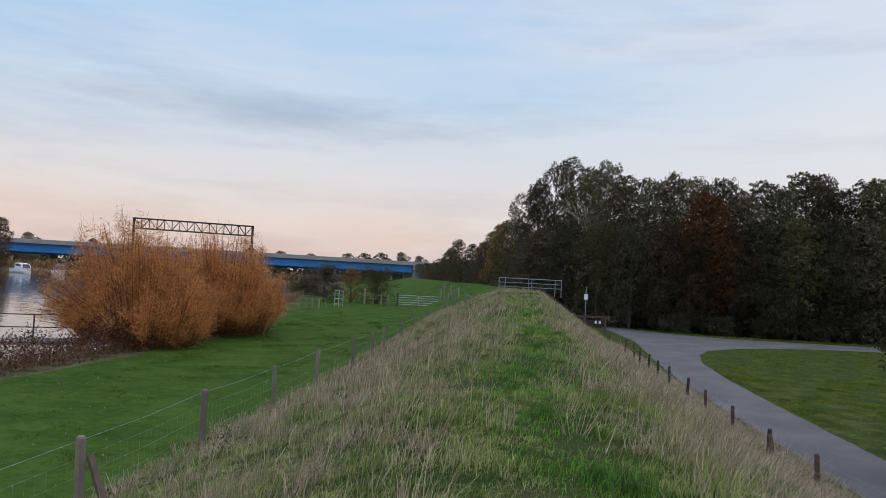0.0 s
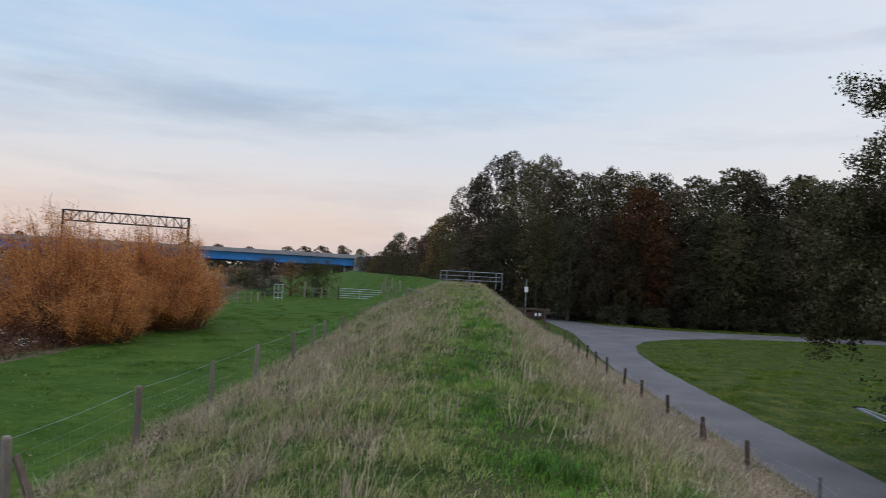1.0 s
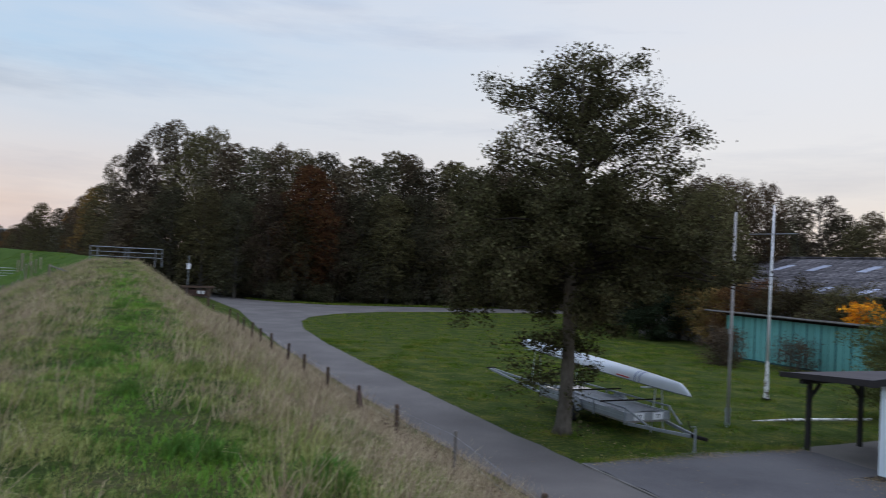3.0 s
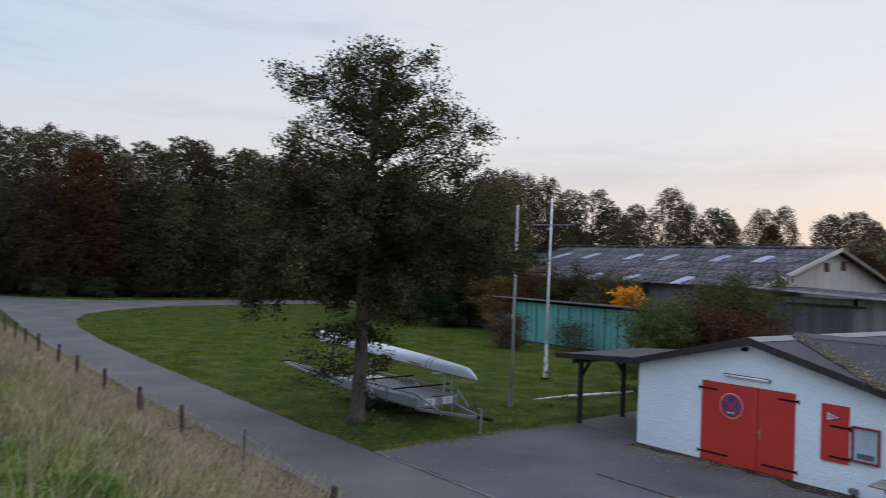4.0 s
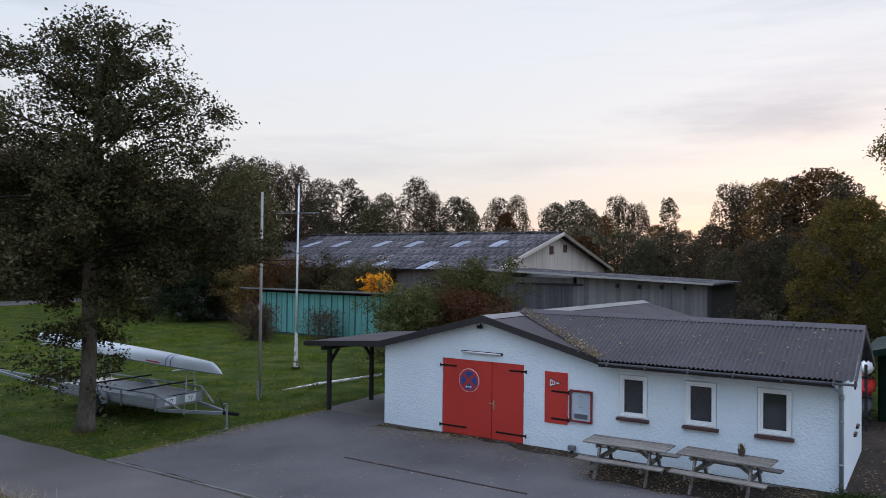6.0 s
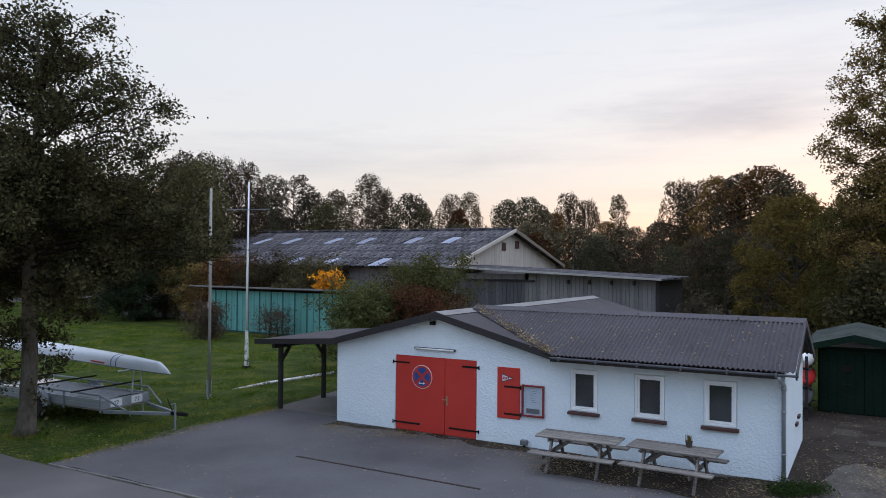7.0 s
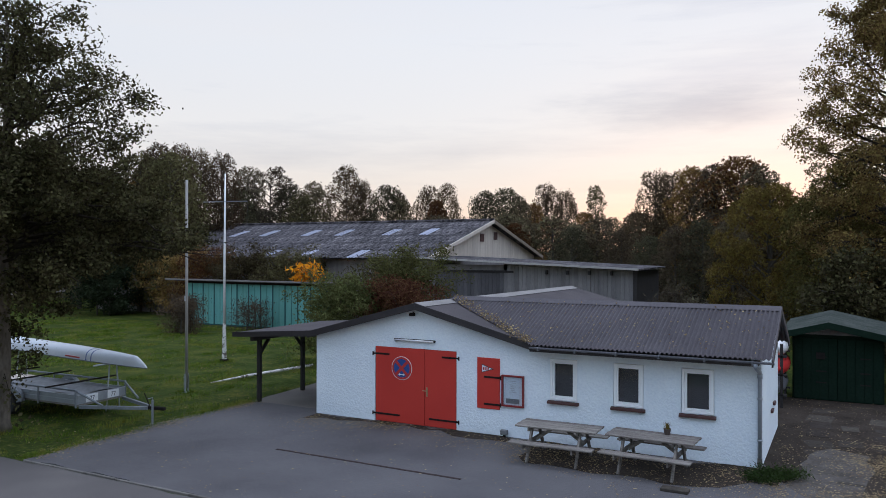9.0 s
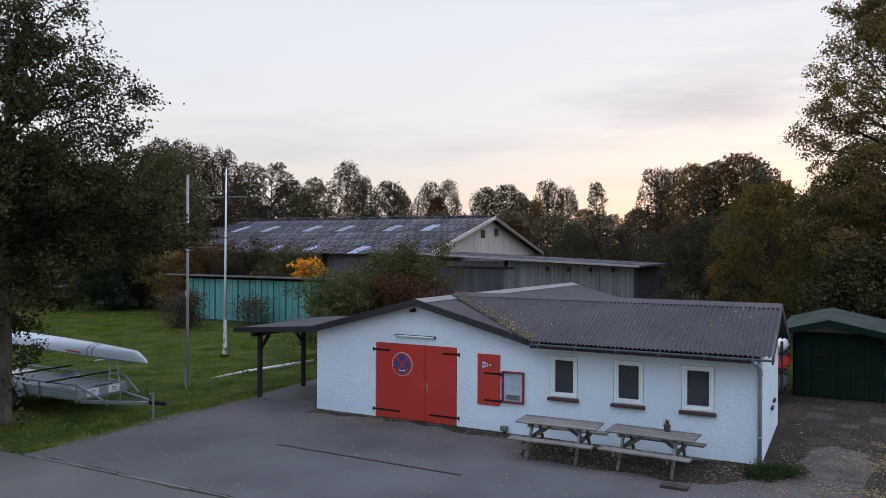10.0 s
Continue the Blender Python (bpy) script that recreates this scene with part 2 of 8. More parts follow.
M["teal"] = surf("teal_painted_board", (0.080, 0.275, 0.255), (0.150, 0.38, 0.335), 0.7, 0.8, 12, 0.2, 0.003, stretch=(4, 4, 0.4), rand=0.08)
M["tealdark"] = surf("dark_teal_batten", (0.015, 0.07, 0.075), (0.025, 0.09, 0.095), 0.7, 1, 12, 0.2, 0.003)
M["eternit"] = surf("mossy_fibre_cement", (0.030, 0.028, 0.030), (0.21, 0.195, 0.195), 0.9, 1.6, 7, 0.8, 0.04, third=(0.095, 0.089, 0.096), rand=0.3, contrast=(0.38, 0.62), spec=0.03)
M["skylight"] = surf("milky_skylight_sheet", (0.22, 0.24, 0.32), (0.42, 0.44, 0.52), 0.8, 1, 9, 0.1, 0.003, rand=0.15)
M["greenpaint"] = surf("dark_green_paint", (0.006, 0.015, 0.010), (0.014, 0.028, 0.020), 0.95, 1, 14, 0.2, 0.004, spec=0.03)
M["greenroof"] = surf("green_mossy_roof", (0.034, 0.044, 0.038), (0.080, 0.089, 0.080), 0.95, 1.4, 14, 0.5, 0.01, spec=0.03, contrast=(0.38, 0.62))
M["hull"] = surf("white_boat_hull", (0.54, 0.58, 0.63), (0.64, 0.67, 0.71), 0.3, 1, 20, 0.03, 0.001)
M["blue"] = surf("blue_girder_paint", (0.012, 0.16, 0.46), (0.03, 0.22, 0.55), 0.5, 0.05, 0.6, 0.1, 0.01)
M["concrete"] = surf("grey_concrete", (0.22, 0.22, 0.23), (0.33, 0.32, 0.32), 0.9, 0.3, 6, 0.3, 0.01)
M["slab"] = surf("worn_concrete_slab", (0.035, 0.030, 0.026), (0.085, 0.073, 0.062), 0.9, 2, 12, 0.5, 0.008, rand=0.3, spec=0.03)
M["worn"] = surf("pale_worn_concrete", (0.060, 0.052, 0.046), (0.150, 0.136, 0.124), 0.92, 1.6, 16, 0.5, 0.008, spec=0.03)
M["dirt"] = surf("leafy_dirt", (0.021, 0.017, 0.014), (0.074, 0.060, 0.049), 0.95, 1.2, 18, 0.7, 0.02, spec=0.03)
M["kerb"] = surf("kerb_stone", (0.10, 0.092, 0.082), (0.20, 0.185, 0.165), 0.9, 3, 25, 0.4, 0.005, rand=0.2)
M["tyre"] = surf("tyre_rubber", (0.012, 0.012, 0.012), (0.025, 0.025, 0.025), 0.85, 8, 60, 0.2, 0.002)
M["bark"] = surf("tree_bark", (0.035, 0.030, 0.025), (0.11, 0.095, 0.08), 0.95, 3, 18, 0.8, 0.03, stretch=(1, 1, 0.4))
M["palebark"] = surf("pale_bark", (0.06, 0.053, 0.046), (0.14, 0.125, 0.11), 0.95, 3, 14, 0.7, 0.02, stretch=(1, 1, 0.5))
# bark darkened for limbs: the shade inside the crowns is put into its colour
M["limb"] = surf("shaded_limb_bark", (0.018, 0.015, 0.012), (0.055, 0.046, 0.036), 0.95, 3, 18, 0.6, 0.02, stretch=(1, 1, 0.4), spec=0.03)
M["twig"] = surf("willow_twig", (0.10, 0.045, 0.022), (0.22, 0.10, 0.045), 0.9, 3, 20, 0.3, 0.01)
M["tarp"] = surf("grey_tarpaulin", (0.14, 0.145, 0.15), (0.23, 0.235, 0.24), 0.7, 2, 8, 0.5, 0.02)
M["terracotta"] = surf("dark_plant_pot", (0.06, 0.045, 0.04), (0.10, 0.08, 0.07), 0.8, 8, 40, 0.2, 0.002)
M["paper"] = surf("notice_paper", (0.62, 0.68, 0.75), (0.74, 0.79, 0.84), 0.6, 2, 14, 0.0, 0.001)
M["signblue"] = surf("sign_blue", (0.015, 0.06, 0.24), (0.03, 0.09, 0.30), 0.5, 4, 40, 0.0, 0.001)
M["signred"] = surf("sign_red", (0.42, 0.03, 0.03), (0.5, 0.05, 0.045), 0.5, 4, 40, 0.0, 0.001)
M["white"] = surf("white_paint", (0.70, 0.71, 0.72), (0.80, 0.80, 0.80), 0.5, 4, 40, 0.05, 0.001)
M["flaky"] = surf("flaking_white_paint", (0.16, 0.13, 0.10), (0.76, 0.74, 0.71), 0.8, 4, 14, 0.3, 0.004, contrast=(0.44, 0.50))
M["canoe"] = surf("red_canoe_shell", (0.52, 0.03, 0.03), (0.60, 0.05, 0.045), 0.35, 2, 20, 0.0, 0.001)
M["bar"] = surf("dark_print", (0.03, 0.03, 0.04), (0.05, 0.05, 0.06), 0.6, 4, 40, 0.0, 0.001)
M["curtain"] = surf("grey_blind", (0.055, 0.055, 0.062), (0.085, 0.085, 0.092), 0.8, 2, 20, 0.2, 0.004)
M["roofblock"] = surf("bleached_sheet", (0.42, 0.43, 0.45), (0.55, 0.55, 0.56), 0.7, 2, 20, 0.1, 0.004)


def leaf_mat(name, c1, c2, spread=0.35, leafy=0.35, big=0.5):
    m = surf(name, c1, c2, 0.85, big, 3.0, 0.0, island=spread, leafy=leafy, spec=0.04)
    n, l = m.node_tree.nodes, m.node_tree.links
    # each plant has a tint of its own
    info, hs = n.new("ShaderNodeObjectInfo"), n.new("ShaderNodeHueSaturation")
    for socket, lo, hi in (("Value", 0.68, 1.42), ("Hue", 0.478, 0.514)):
        mr = n.new("ShaderNodeMapRange")
        mr.inputs["To Min"].default_value, mr.inputs["To Max"].default_value = lo, hi
        l.new(info.outputs["Random"], mr.inputs[0])
        l.new(mr.outputs[0], hs.inputs[socket])
    src = n["Principled BSDF"].inputs["Base Color"].links[0].from_socket
    ends = [k.to_socket for k in src.links]
    l.new(src, hs.inputs["Color"])
    for e in ends:
        l.new(hs.outputs[0], e)
    return m


M["leaf_alder"] = leaf_mat("alder_leaf", (0.029, 0.029, 0.014), (0.080, 0.069, 0.034), 0.5, 0.15)
M["leaf_dark"] = leaf_mat("dark_leaf", (0.040, 0.039, 0.023), (0.098, 0.088, 0.052), 0.5, 0.3)
M["leaf_olive"] = leaf_mat("olive_leaf", (0.052, 0.047, 0.023), (0.115, 0.097, 0.048), 0.5, 0.3)
M["leaf_brown"] = leaf_mat("browning_leaf", (0.095, 0.055, 0.022), (0.19, 0.108, 0.042), 0.45)
M["leaf_wood"] = leaf_mat("brown_green_leaf", (0.066, 0.054, 0.034), (0.145, 0.113, 0.070), 0.5, 0.3)
M["leaf_birch"] = leaf_mat("brown_birch_leaf", (0.050, 0.037, 0.023), (0.108, 0.076, 0.045), 0.45, 0.3)
M["leaf_rust"] = leaf_mat("rusty_leaf", (0.095, 0.050, 0.024), (0.185, 0.100, 0.048), 0.45)
M["leaf_gold"] = leaf_mat("golden_leaf", (0.092, 0.082, 0.025), (0.27, 0.205, 0.055), 0.45)
M["leaf_maple"] = leaf_mat("olive_maple_leaf", (0.070, 0.074, 0.025), (0.185, 0.165, 0.052), 0.45)
M["leaf_yellow"] = leaf_mat("bright_yellow_leaf", (0.74, 0.32, 0.014), (0.92, 0.45, 0.035), 0.3)
M["leaf_willow"] = surf("orange_willow_leaf", (0.46, 0.185, 0.062), (0.70, 0.335, 0.125), 0.85, 0.25, 3.0, 0.0, island=0.36, leafy=0.5, spec=0.04)
M["leaf_ochre"] = leaf_mat("ochre_leaf", (0.18, 0.11, 0.045), (0.34, 0.22, 0.09), 0.4)
M["leaf_ever"] = leaf_mat("evergreen_leaf", (0.017, 0.025, 0.013), (0.038, 0.052, 0.027), 0.4, 0.1)
M["leaf_ash"] = leaf_mat("yellowing_ash_leaf", (0.090, 0.064, 0.026), (0.205, 0.135, 0.052), 0.45)
M["leaf_shrub"] = leaf_mat("dull_shrub_leaf", (0.056, 0.065, 0.023), (0.125, 0.118, 0.045), 0.45)
M["leaf_grey"] = leaf_mat("grey_green_leaf", (0.074, 0.065, 0.043), (0.145, 0.122, 0.083), 0.4)
M["leaf_green"] = leaf_mat("fresh_green_leaf", (0.024, 0.046, 0.014), (0.055, 0.090, 0.028), 0.4)
M["deadleaf"] = leaf_mat("dead_brown_leaf", (0.045, 0.03, 0.02), (0.10, 0.07, 0.05), 0.4, 0.1)
M["bankleaf"] = leaf_mat("withered_bank_leaf", (0.10, 0.052, 0.028), (0.23, 0.130, 0.072), 0.5, 0.2)
M["litter"] = surf("fallen_leaf", (0.15, 0.102, 0.055), (0.42, 0.315, 0.18), 0.8, 2, 9, 0.0, island=0.45, spec=0.03)
M["grass"] = surf("grass_blade", (0.070, 0.128, 0.020), (0.42, 0.41, 0.15), 0.6, 2.2, 8, 0.0, island=0.4, contrast=(0.41, 0.60), leafy=0.3, spec=0.03)
M["crestgrass"] = surf("vivid_grass_blade", (0.080, 0.205, 0.020), (0.21, 0.36, 0.055), 0.6, 1.2, 5, 0.0, island=0.4, leafy=0.3, spec=0.03)
M["tussock"] = surf("tussock_blade", (0.045, 0.11, 0.018), (0.11, 0.20, 0.04), 0.7, 1.2, 5, 0.0, island=0.4, leafy=0.2, spec=0.03)
M["lawnblade"] = surf("short_grass_blade", (0.056, 0.104, 0.011), (0.235, 0.215, 0.048), 0.7, 0.8, 4, 0.0, island=0.3, contrast=(0.38, 0.62), third=(0.122, 0.172, 0.024), leafy=0.3, spec=0.03)
M["meadowblade"] = surf("grazed_grass_blade", (0.036, 0.088, 0.010), (0.150, 0.205, 0.038), 0.7, 0.7, 4, 0.0, island=0.18, contrast=(0.38, 0.62), leafy=0.3, spec=0.03)
M["straw"] = surf("dry_grass_stalk", (0.20, 0.142, 0.084), (0.62, 0.49, 0.34), 0.8, 1.6, 6, 0.0, island=0.45, leafy=0.25, spec=0.03)
M["reed"] = surf("dry_reed", (0.15, 0.09, 0.045), (0.28, 0.18, 0.10), 0.8, 0.6, 4, 0.0, island=0.3, leafy=0.2, spec=0.03)


def glass_mat(name, colour, rough):
    m = bpy.data.materials.new(name)
    m.use_nodes = True
    b = m.node_tree.nodes["Principled BSDF"]
    b.inputs["Base Color"].default_value = (*colour, 1)
    b.inputs["Roughness"].default_value = rough
    b.inputs["Transmission Weight"].default_value = 1.0
    b.inputs["IOR"].default_value = 1.45
    return m


M["glass"] = glass_mat("window_glass", (0.9, 0.93, 0.95), 0.02)


def water_mat():
    m = bpy.data.materials.new("river_water")
    m.use_nodes = True
    n, l = m.node_tree.nodes, m.node_tree.links
    b = n["Principled BSDF"]
    b.inputs["Base Color"].default_value = (0.02, 0.025, 0.03, 1)
    b.inputs["Roughness"].default_value = 0.06
    b.inputs["Specular IOR Level"].default_value = 0.9
    co = n.new("ShaderNodeTexCoord")
    mp = n.new("ShaderNodeMapping")
    mp.inputs["Scale"].default_value = (0.35, 1.0, 1.0)
    t = n.new("ShaderNodeTexNoise")
    t.inputs["Scale"].default_value, t.inputs["Detail"].default_value = 0.5, 4.0
    bp = n.new("ShaderNodeBump")
    bp.inputs["Strength"].default_value, bp.inputs["Distance"].default_value = 0.12, 0.3
    l.new(co.outputs["Object"], mp.inputs[0])
    l.new(mp.outputs[0], t.inputs["Vector"])
    l.new(t.outputs["Fac"], bp.inputs["Height"])
    l.new(bp.outputs[0], b.inputs["Normal"])
    return m


M["water"] = water_mat()


# ---- mesh helpers ----
def np_mesh(name, verts, quads=None, tris=None):
    me = bpy.data.meshes.new(name)
    verts = np.asarray(verts, np.float32)
    loops, starts, at = [], [], 0
    for faces, k in ((quads, 4), (tris, 3)):
        if faces is not None and len(faces):
            faces = np.asarray(faces, np.int32)
            loops.append(faces.ravel())
            starts.append(at + k * np.arange(len(faces)))
            at += faces.size
    loops, starts = np.concatenate(loops), np.concatenate(starts)
    me.vertices.add(len(verts))
    me.vertices.foreach_set("co", verts.ravel())
    me.loops.add(len(loops))
    me.loops.foreach_set("vertex_index", loops.astype(np.int32))
    me.polygons.add(len(starts))
    me.polygons.foreach_set("loop_start", starts.astype(np.int32))
    me.update(calc_edges=True)
    me.validate()
    return me


def thing(name, place, label, category, group="", kind="", turn=0.0):
    ob = new(name)
    ob.empty_display_size = 0.2
    ob.matrix_world = pose(*place, 0, 0, turn)
    return tagged(ob, label, category, group, kind)


def base_of(ob):
    v = Vector((0, 0, 0))
    while ob:
        v, ob = v + ob.location, ob.parent
    return v


def part(name, bm, material, parent, label="", world=False, smooth=False):
    """One mesh under a thing or part; with world, its points are given in the world."""
    if world:
        bm.transform(Matrix.Translation(-base_of(parent)))
    me = bpy.data.meshes.new(name)
    bmesh.ops.recalc_face_normals(bm, faces=bm.faces)
    bm.to_mesh(me)
    bm.free()
    me.materials.append(material)
    if smooth:
        me.polygons.foreach_set("use_smooth", [True] * len(me.polygons))
    ob = new(name, me)
    ob.parent = parent
    return tagged(ob, label)


def solo(name, bm, material, label, category, group="", kind="", place=(0, 0, 0), turn=0.0, smooth=False):
    """A thing that is one mesh, its points given round its own base."""
    ob = part(name, bm, material, None, smooth=smooth)
    ob.matrix_world = pose(*place, 0, 0, turn)
    return tagged(ob, label, category, group, kind)


def meshpart(name, me, material, parent, label=""):
    if not me.materials:
        me.materials.append(material)
    ob = new(name, me)
    ob.parent = parent
    return tagged(ob, label)


def box(bm, lo, hi, bev=0.0, m=None):
    vs = [bm.verts.new((x, y, z)) for x in (lo[0], hi[0]) for y in (lo[1], hi[1]) for z in (lo[2], hi[2])]
    fs = [bm.faces.new([vs[i] for i in f]) for f in ((0, 1, 3, 2), (4, 6, 7, 5), (0, 4, 5, 1), (2, 3, 7, 6), (0, 2, 6, 4), (1, 5, 7, 3))]
    if m is not None:
        bmesh.ops.transform(bm, matrix=m, verts=vs)
    if bev:
        edges = list({e for f in fs for e in f.edges})
        bmesh.ops.bevel(bm, geom=edges, offset=bev, segments=1, affect="EDGES")
    return bm


def beam(bm, p0, p1, w, h=None, bev=0.0):
    """A squared bar from p0 to p1."""
    p0, p1 = Vector(p0), Vector(p1)
    d = p1 - p0
    up = Vector((0, 0, 1)) if abs(d.normalized().z) < 0.99 else Vector((0, 1, 0))
    side = d.cross(up).normalized()
    top = side.cross(d).normalized()
    rot = Matrix((side, d.normalized(), top)).transposed().to_4x4()
    h = h or w
    return box(bm, (-w / 2, 0, -h / 2), (w / 2, d.length, h / 2), bev, Matrix.Translation(p0) @ rot)


def tube(bm, pts, radii, n=8, cap=True):
    """A round bar through points."""
    pts = [Vector(p) for p in pts]
    radii = [float(q) for q in radii] if hasattr(radii, "__len__") else [radii] * len(pts)
    rings = []
    ref = Vector((0.31, 0.87, 0.13))
    for i, p in enumerate(pts):
        d = (pts[min(i + 1, len(pts) - 1)] - pts[max(i - 1, 0)]).normalized()
        a = d.cross(ref).normalized()
        if a.length < 0.1:
            a = d.orthogonal().normalized()
        b = d.cross(a)
        rings.append([bm.verts.new(p + radii[i] * (math.cos(2 * math.pi * k / n) * a + math.sin(2 * math.pi * k / n) * b)) for k in range(n)])
    for r, s in zip(rings, rings[1:]):
        for k in range(n):
            bm.faces.new((r[k], r[(k + 1) % n], s[(k + 1) % n], s[k]))
    if cap and n > 2:
        bm.faces.new(rings[0][::-1])
        bm.faces.new(rings[-1])
    return bm


def prism(bm, pts, vec, bev=0.0):
    """A flat outline pushed along vec."""
    a = [bm.verts.new(p) for p in pts]
    b = [bm.verts.new(Vector(p) + Vector(vec)) for p in pts]
    f = [bm.faces.new(a), bm.faces.new(b[::-1])]
    for i in range(len(a)):
        j = (i + 1) % len(a)
        f.append(bm.faces.new((a[i], b[i], b[j], a[j])))
    if bev:
        bmesh.ops.bevel(bm, geom=list({e for q in f for e in q.edges}), offset=bev, segments=1, affect="EDGES")
    return bm


def BM():
    return bmesh.new()


def smooth01(v):
    v = np.clip(v, 0, 1)
    return v * v * (3 - 2 * v)


rng = np.random.default_rng(7)

# ---- ground ----
AX_Y, AX_X = [-2000, 58, 75, 100, 130, 200, 320, 1000], [0.3, 0.3, -1.2, -6.5, -14, -27, -45, -150]
BANK_Y, BANK_X = [-2000, 50, 90, 200, 290, 1000], [-17, -17, -26, -46, -66, -200]
WATER_Z = 0.1


def height(x, y):
    """The ground: a dike along the river, meadow on its one side, level yard on the other."""
    x, y = np.broadcast_arrays(np.asarray(x, float), np.asarray(y, float))
    u = x - np.interp(y, AX_Y, AX_X)
    crest = np.interp(y, [-50, 0, 30, 56, 75, 120], [3.0, 3.05, 3.3, 3.98, 4.05, 4.15])
    field = 0.8 + 0.7 * smooth01((y - 30) / 45)
    right = crest - np.maximum(u - 1.5, 0) * crest / 5.7
    right = np.maximum(right, 0.0)
    left = np.maximum(crest - np.maximum(-u - 1.5, 0) * 0.42, field)
    z = np.where(u > 0, np.minimum(right, crest), np.minimum(left, crest))
    z = z - 0.10 * np.clip(np.abs(u) - 0.8, 0, 0.7)
    z = np.where(z < 0, 0, z)
    lumps = 0.05 * np.sin(x * 1.7 + 0.6 * np.sin(y * 0.9)) * np.sin(y * 1.3 + np.sin(x)) + 0.04 * np.sin(x * 0.43 + 1) * np.sin(y * 0.37)
    z = z + np.where(u < 6.2, lumps * np.where(u < -7, 0.35, 1.0), 0)
    xb = np.interp(y, BANK_Y, BANK_X)
    far = 231 + (x + 176) * 0.48
    river = (x < xb) & (y < far)
    fall = np.minimum((xb - x) * 0.16, (far - y) * 0.10)
    return np.where(river, np.maximum(z - fall, -1.5), z)


def axis_steps(*runs):
    out = []
    for a, b, s in runs:
        out += list(np.arange(a, b, s))
    return np.array(out)


gx = axis_steps((-3600, -400, 400), (-400, -100, 30), (-100, -40, 6), (-40, -8, 1.6), (-8, 9, 0.5), (9, 60, 3), (60, 200, 20), (200, 3700, 500))
gy = axis_steps((-1500, -100, 200), (-100, -20, 10), (-20, 70, 1.0), (70, 140, 4), (140, 400, 15), (400, 4200, 400))
GX, GY = np.meshgrid(gx, gy, indexing="ij")
gv = np.stack([GX, GY, height(GX, GY)], -1).reshape(-1, 3)
ni, nj = len(gx), len(gy)
idx = np.arange(ni * nj).reshape(ni, nj)
gq = np.stack([idx[:-1, :-1], idx[1:, :-1], idx[1:, 1:], idx[:-1, 1:]], -1).reshape(-1, 4)
gme = np_mesh("ground", gv, gq)
for k in ("dike_soil", "field", "lawn", "bank", "forest"):
    gme.materials.append(M[k])
cx, cy = gv[gq].mean(1)[:, 0], gv[gq].mean(1)[:, 1]
cu = cx - np.interp(cy, AX_Y, AX_X)
slot = np.where(cu > 7.2, 2, np.where(cu > -6.4, 0, 1))
slot = np.where((slot == 0) & (cy > 62), 1, slot)
slot = np.where(cx < np.interp(cy, BANK_Y, BANK_X) + 0.5, 3, slot)
slot = np.where((cx > 9) & (cy > 84) | (cx > 48), 4, slot)
gme.polygons.foreach_set("material_index", slot.astype(np.int32))
gme.polygons.foreach_set("use_smooth", np.ones(len(gq), bool))
ground = tagged(new("ground", gme), "grassy dike between a river meadow and a level lawn", "ground", kind="structure")

bm = BM()
for a, b in (((-3600, -1500), (-10, 3000)),):
    vs = [bm.verts.new((x, y, WATER_Z)) for x, y in ((a[0], a[1]), (-15, a[1]), (-15, 1200), (a[0], 1200))]
    bm.faces.new(vs)
water = solo("water", bm, M["water"], "calm grey river reflecting the pale sky", "river", kind="structure")


def ragged(outline, amp, step=0.45):
    """The outline with its long edges broken up and worn."""
    out, r = [], np.random.default_rng(len(outline) * 7 + 1)
    for (xa, ya), (xb, yb) in zip(outline, outline[1:] + outline[:1]):
        d = math.hypot(xb - xa, yb - ya)
        n = max(1, min(int(d / step), 160))
        for k in range(n):
            s, off = k / n, float(r.normal(0, amp)) if k else 0.0
            out.append((xa + (xb - xa) * s - (yb - ya) / max(d, 0.01) * off, ya + (yb - ya) * s + (xb - xa) / max(d, 0.01) * off))
    return out


def flat_sheet(name, outline, z, material, label, category, thick=0.06, worn=0.0):
    if worn:
        outline = ragged(outline, worn)
    bm = BM()
    top = [bm.verts.new((x, y, z)) for x, y in outline]
    low = [bm.verts.new((x, y, z - thick)) for x, y in outline]
    f = bm.faces.new(top)
    for i in range(len(top)):
        j = (i + 1) % len(top)
        bm.faces.new((top[i], low[i], low[j], top[j]))
    bmesh.ops.triangulate(bm, faces=[f])
    return solo(name, bm, material, label, category, kind="structure")


ROAD_LEFT = [(8.3, -80), (8.35, 14.6), (8.38, 19.2), (8.45, 29), (8.6, 40), (9.05, 49), (9.7, 58), (10.4, 68), (9.5, 95), (6, 125)]
ROAD_FAR = [(9.5, 125), (11.8, 96), (13.5, 87), (16.5, 82.4), (21.5, 79.6), (28, 79.6), (34, 80), (60, 83), (110, 92)]
ROAD_NEAR = [(110, 84), (60, 76), (38, 73.6), (30, 72.3), (24.6, 70.6), (18.6, 66.4), (15.2, 62), (13.5, 57.5), (12.3, 51.6), (11.6, 43.5), (11.26, 35.5), (11.1, 27), (10.98, 21), (11.0, 16), (10.98, -80)]
road = flat_sheet("road", ROAD_LEFT + ROAD_FAR + ROAD_NEAR, 0.02, M["asphalt"], "narrow grey asphalt lane at the foot of the dike", "road", worn=0.025)
yard = flat_sheet("pavement", [(11.12, 15.85), (12.7, 16.0), (15.0, 16.1), (17.4, 15.95), (18.4, 15.75), (18.55, 13.2), (18.4, 1.36), (17.5, 1.02), (16.5, 0.55), (15.7, -0.3), (15.3, -1.6), (15, -12), (11.12, -12)], 0.03,
                  M["pavers"], "grey paved yard in front of the boathouse", "pavement", worn=0.05)
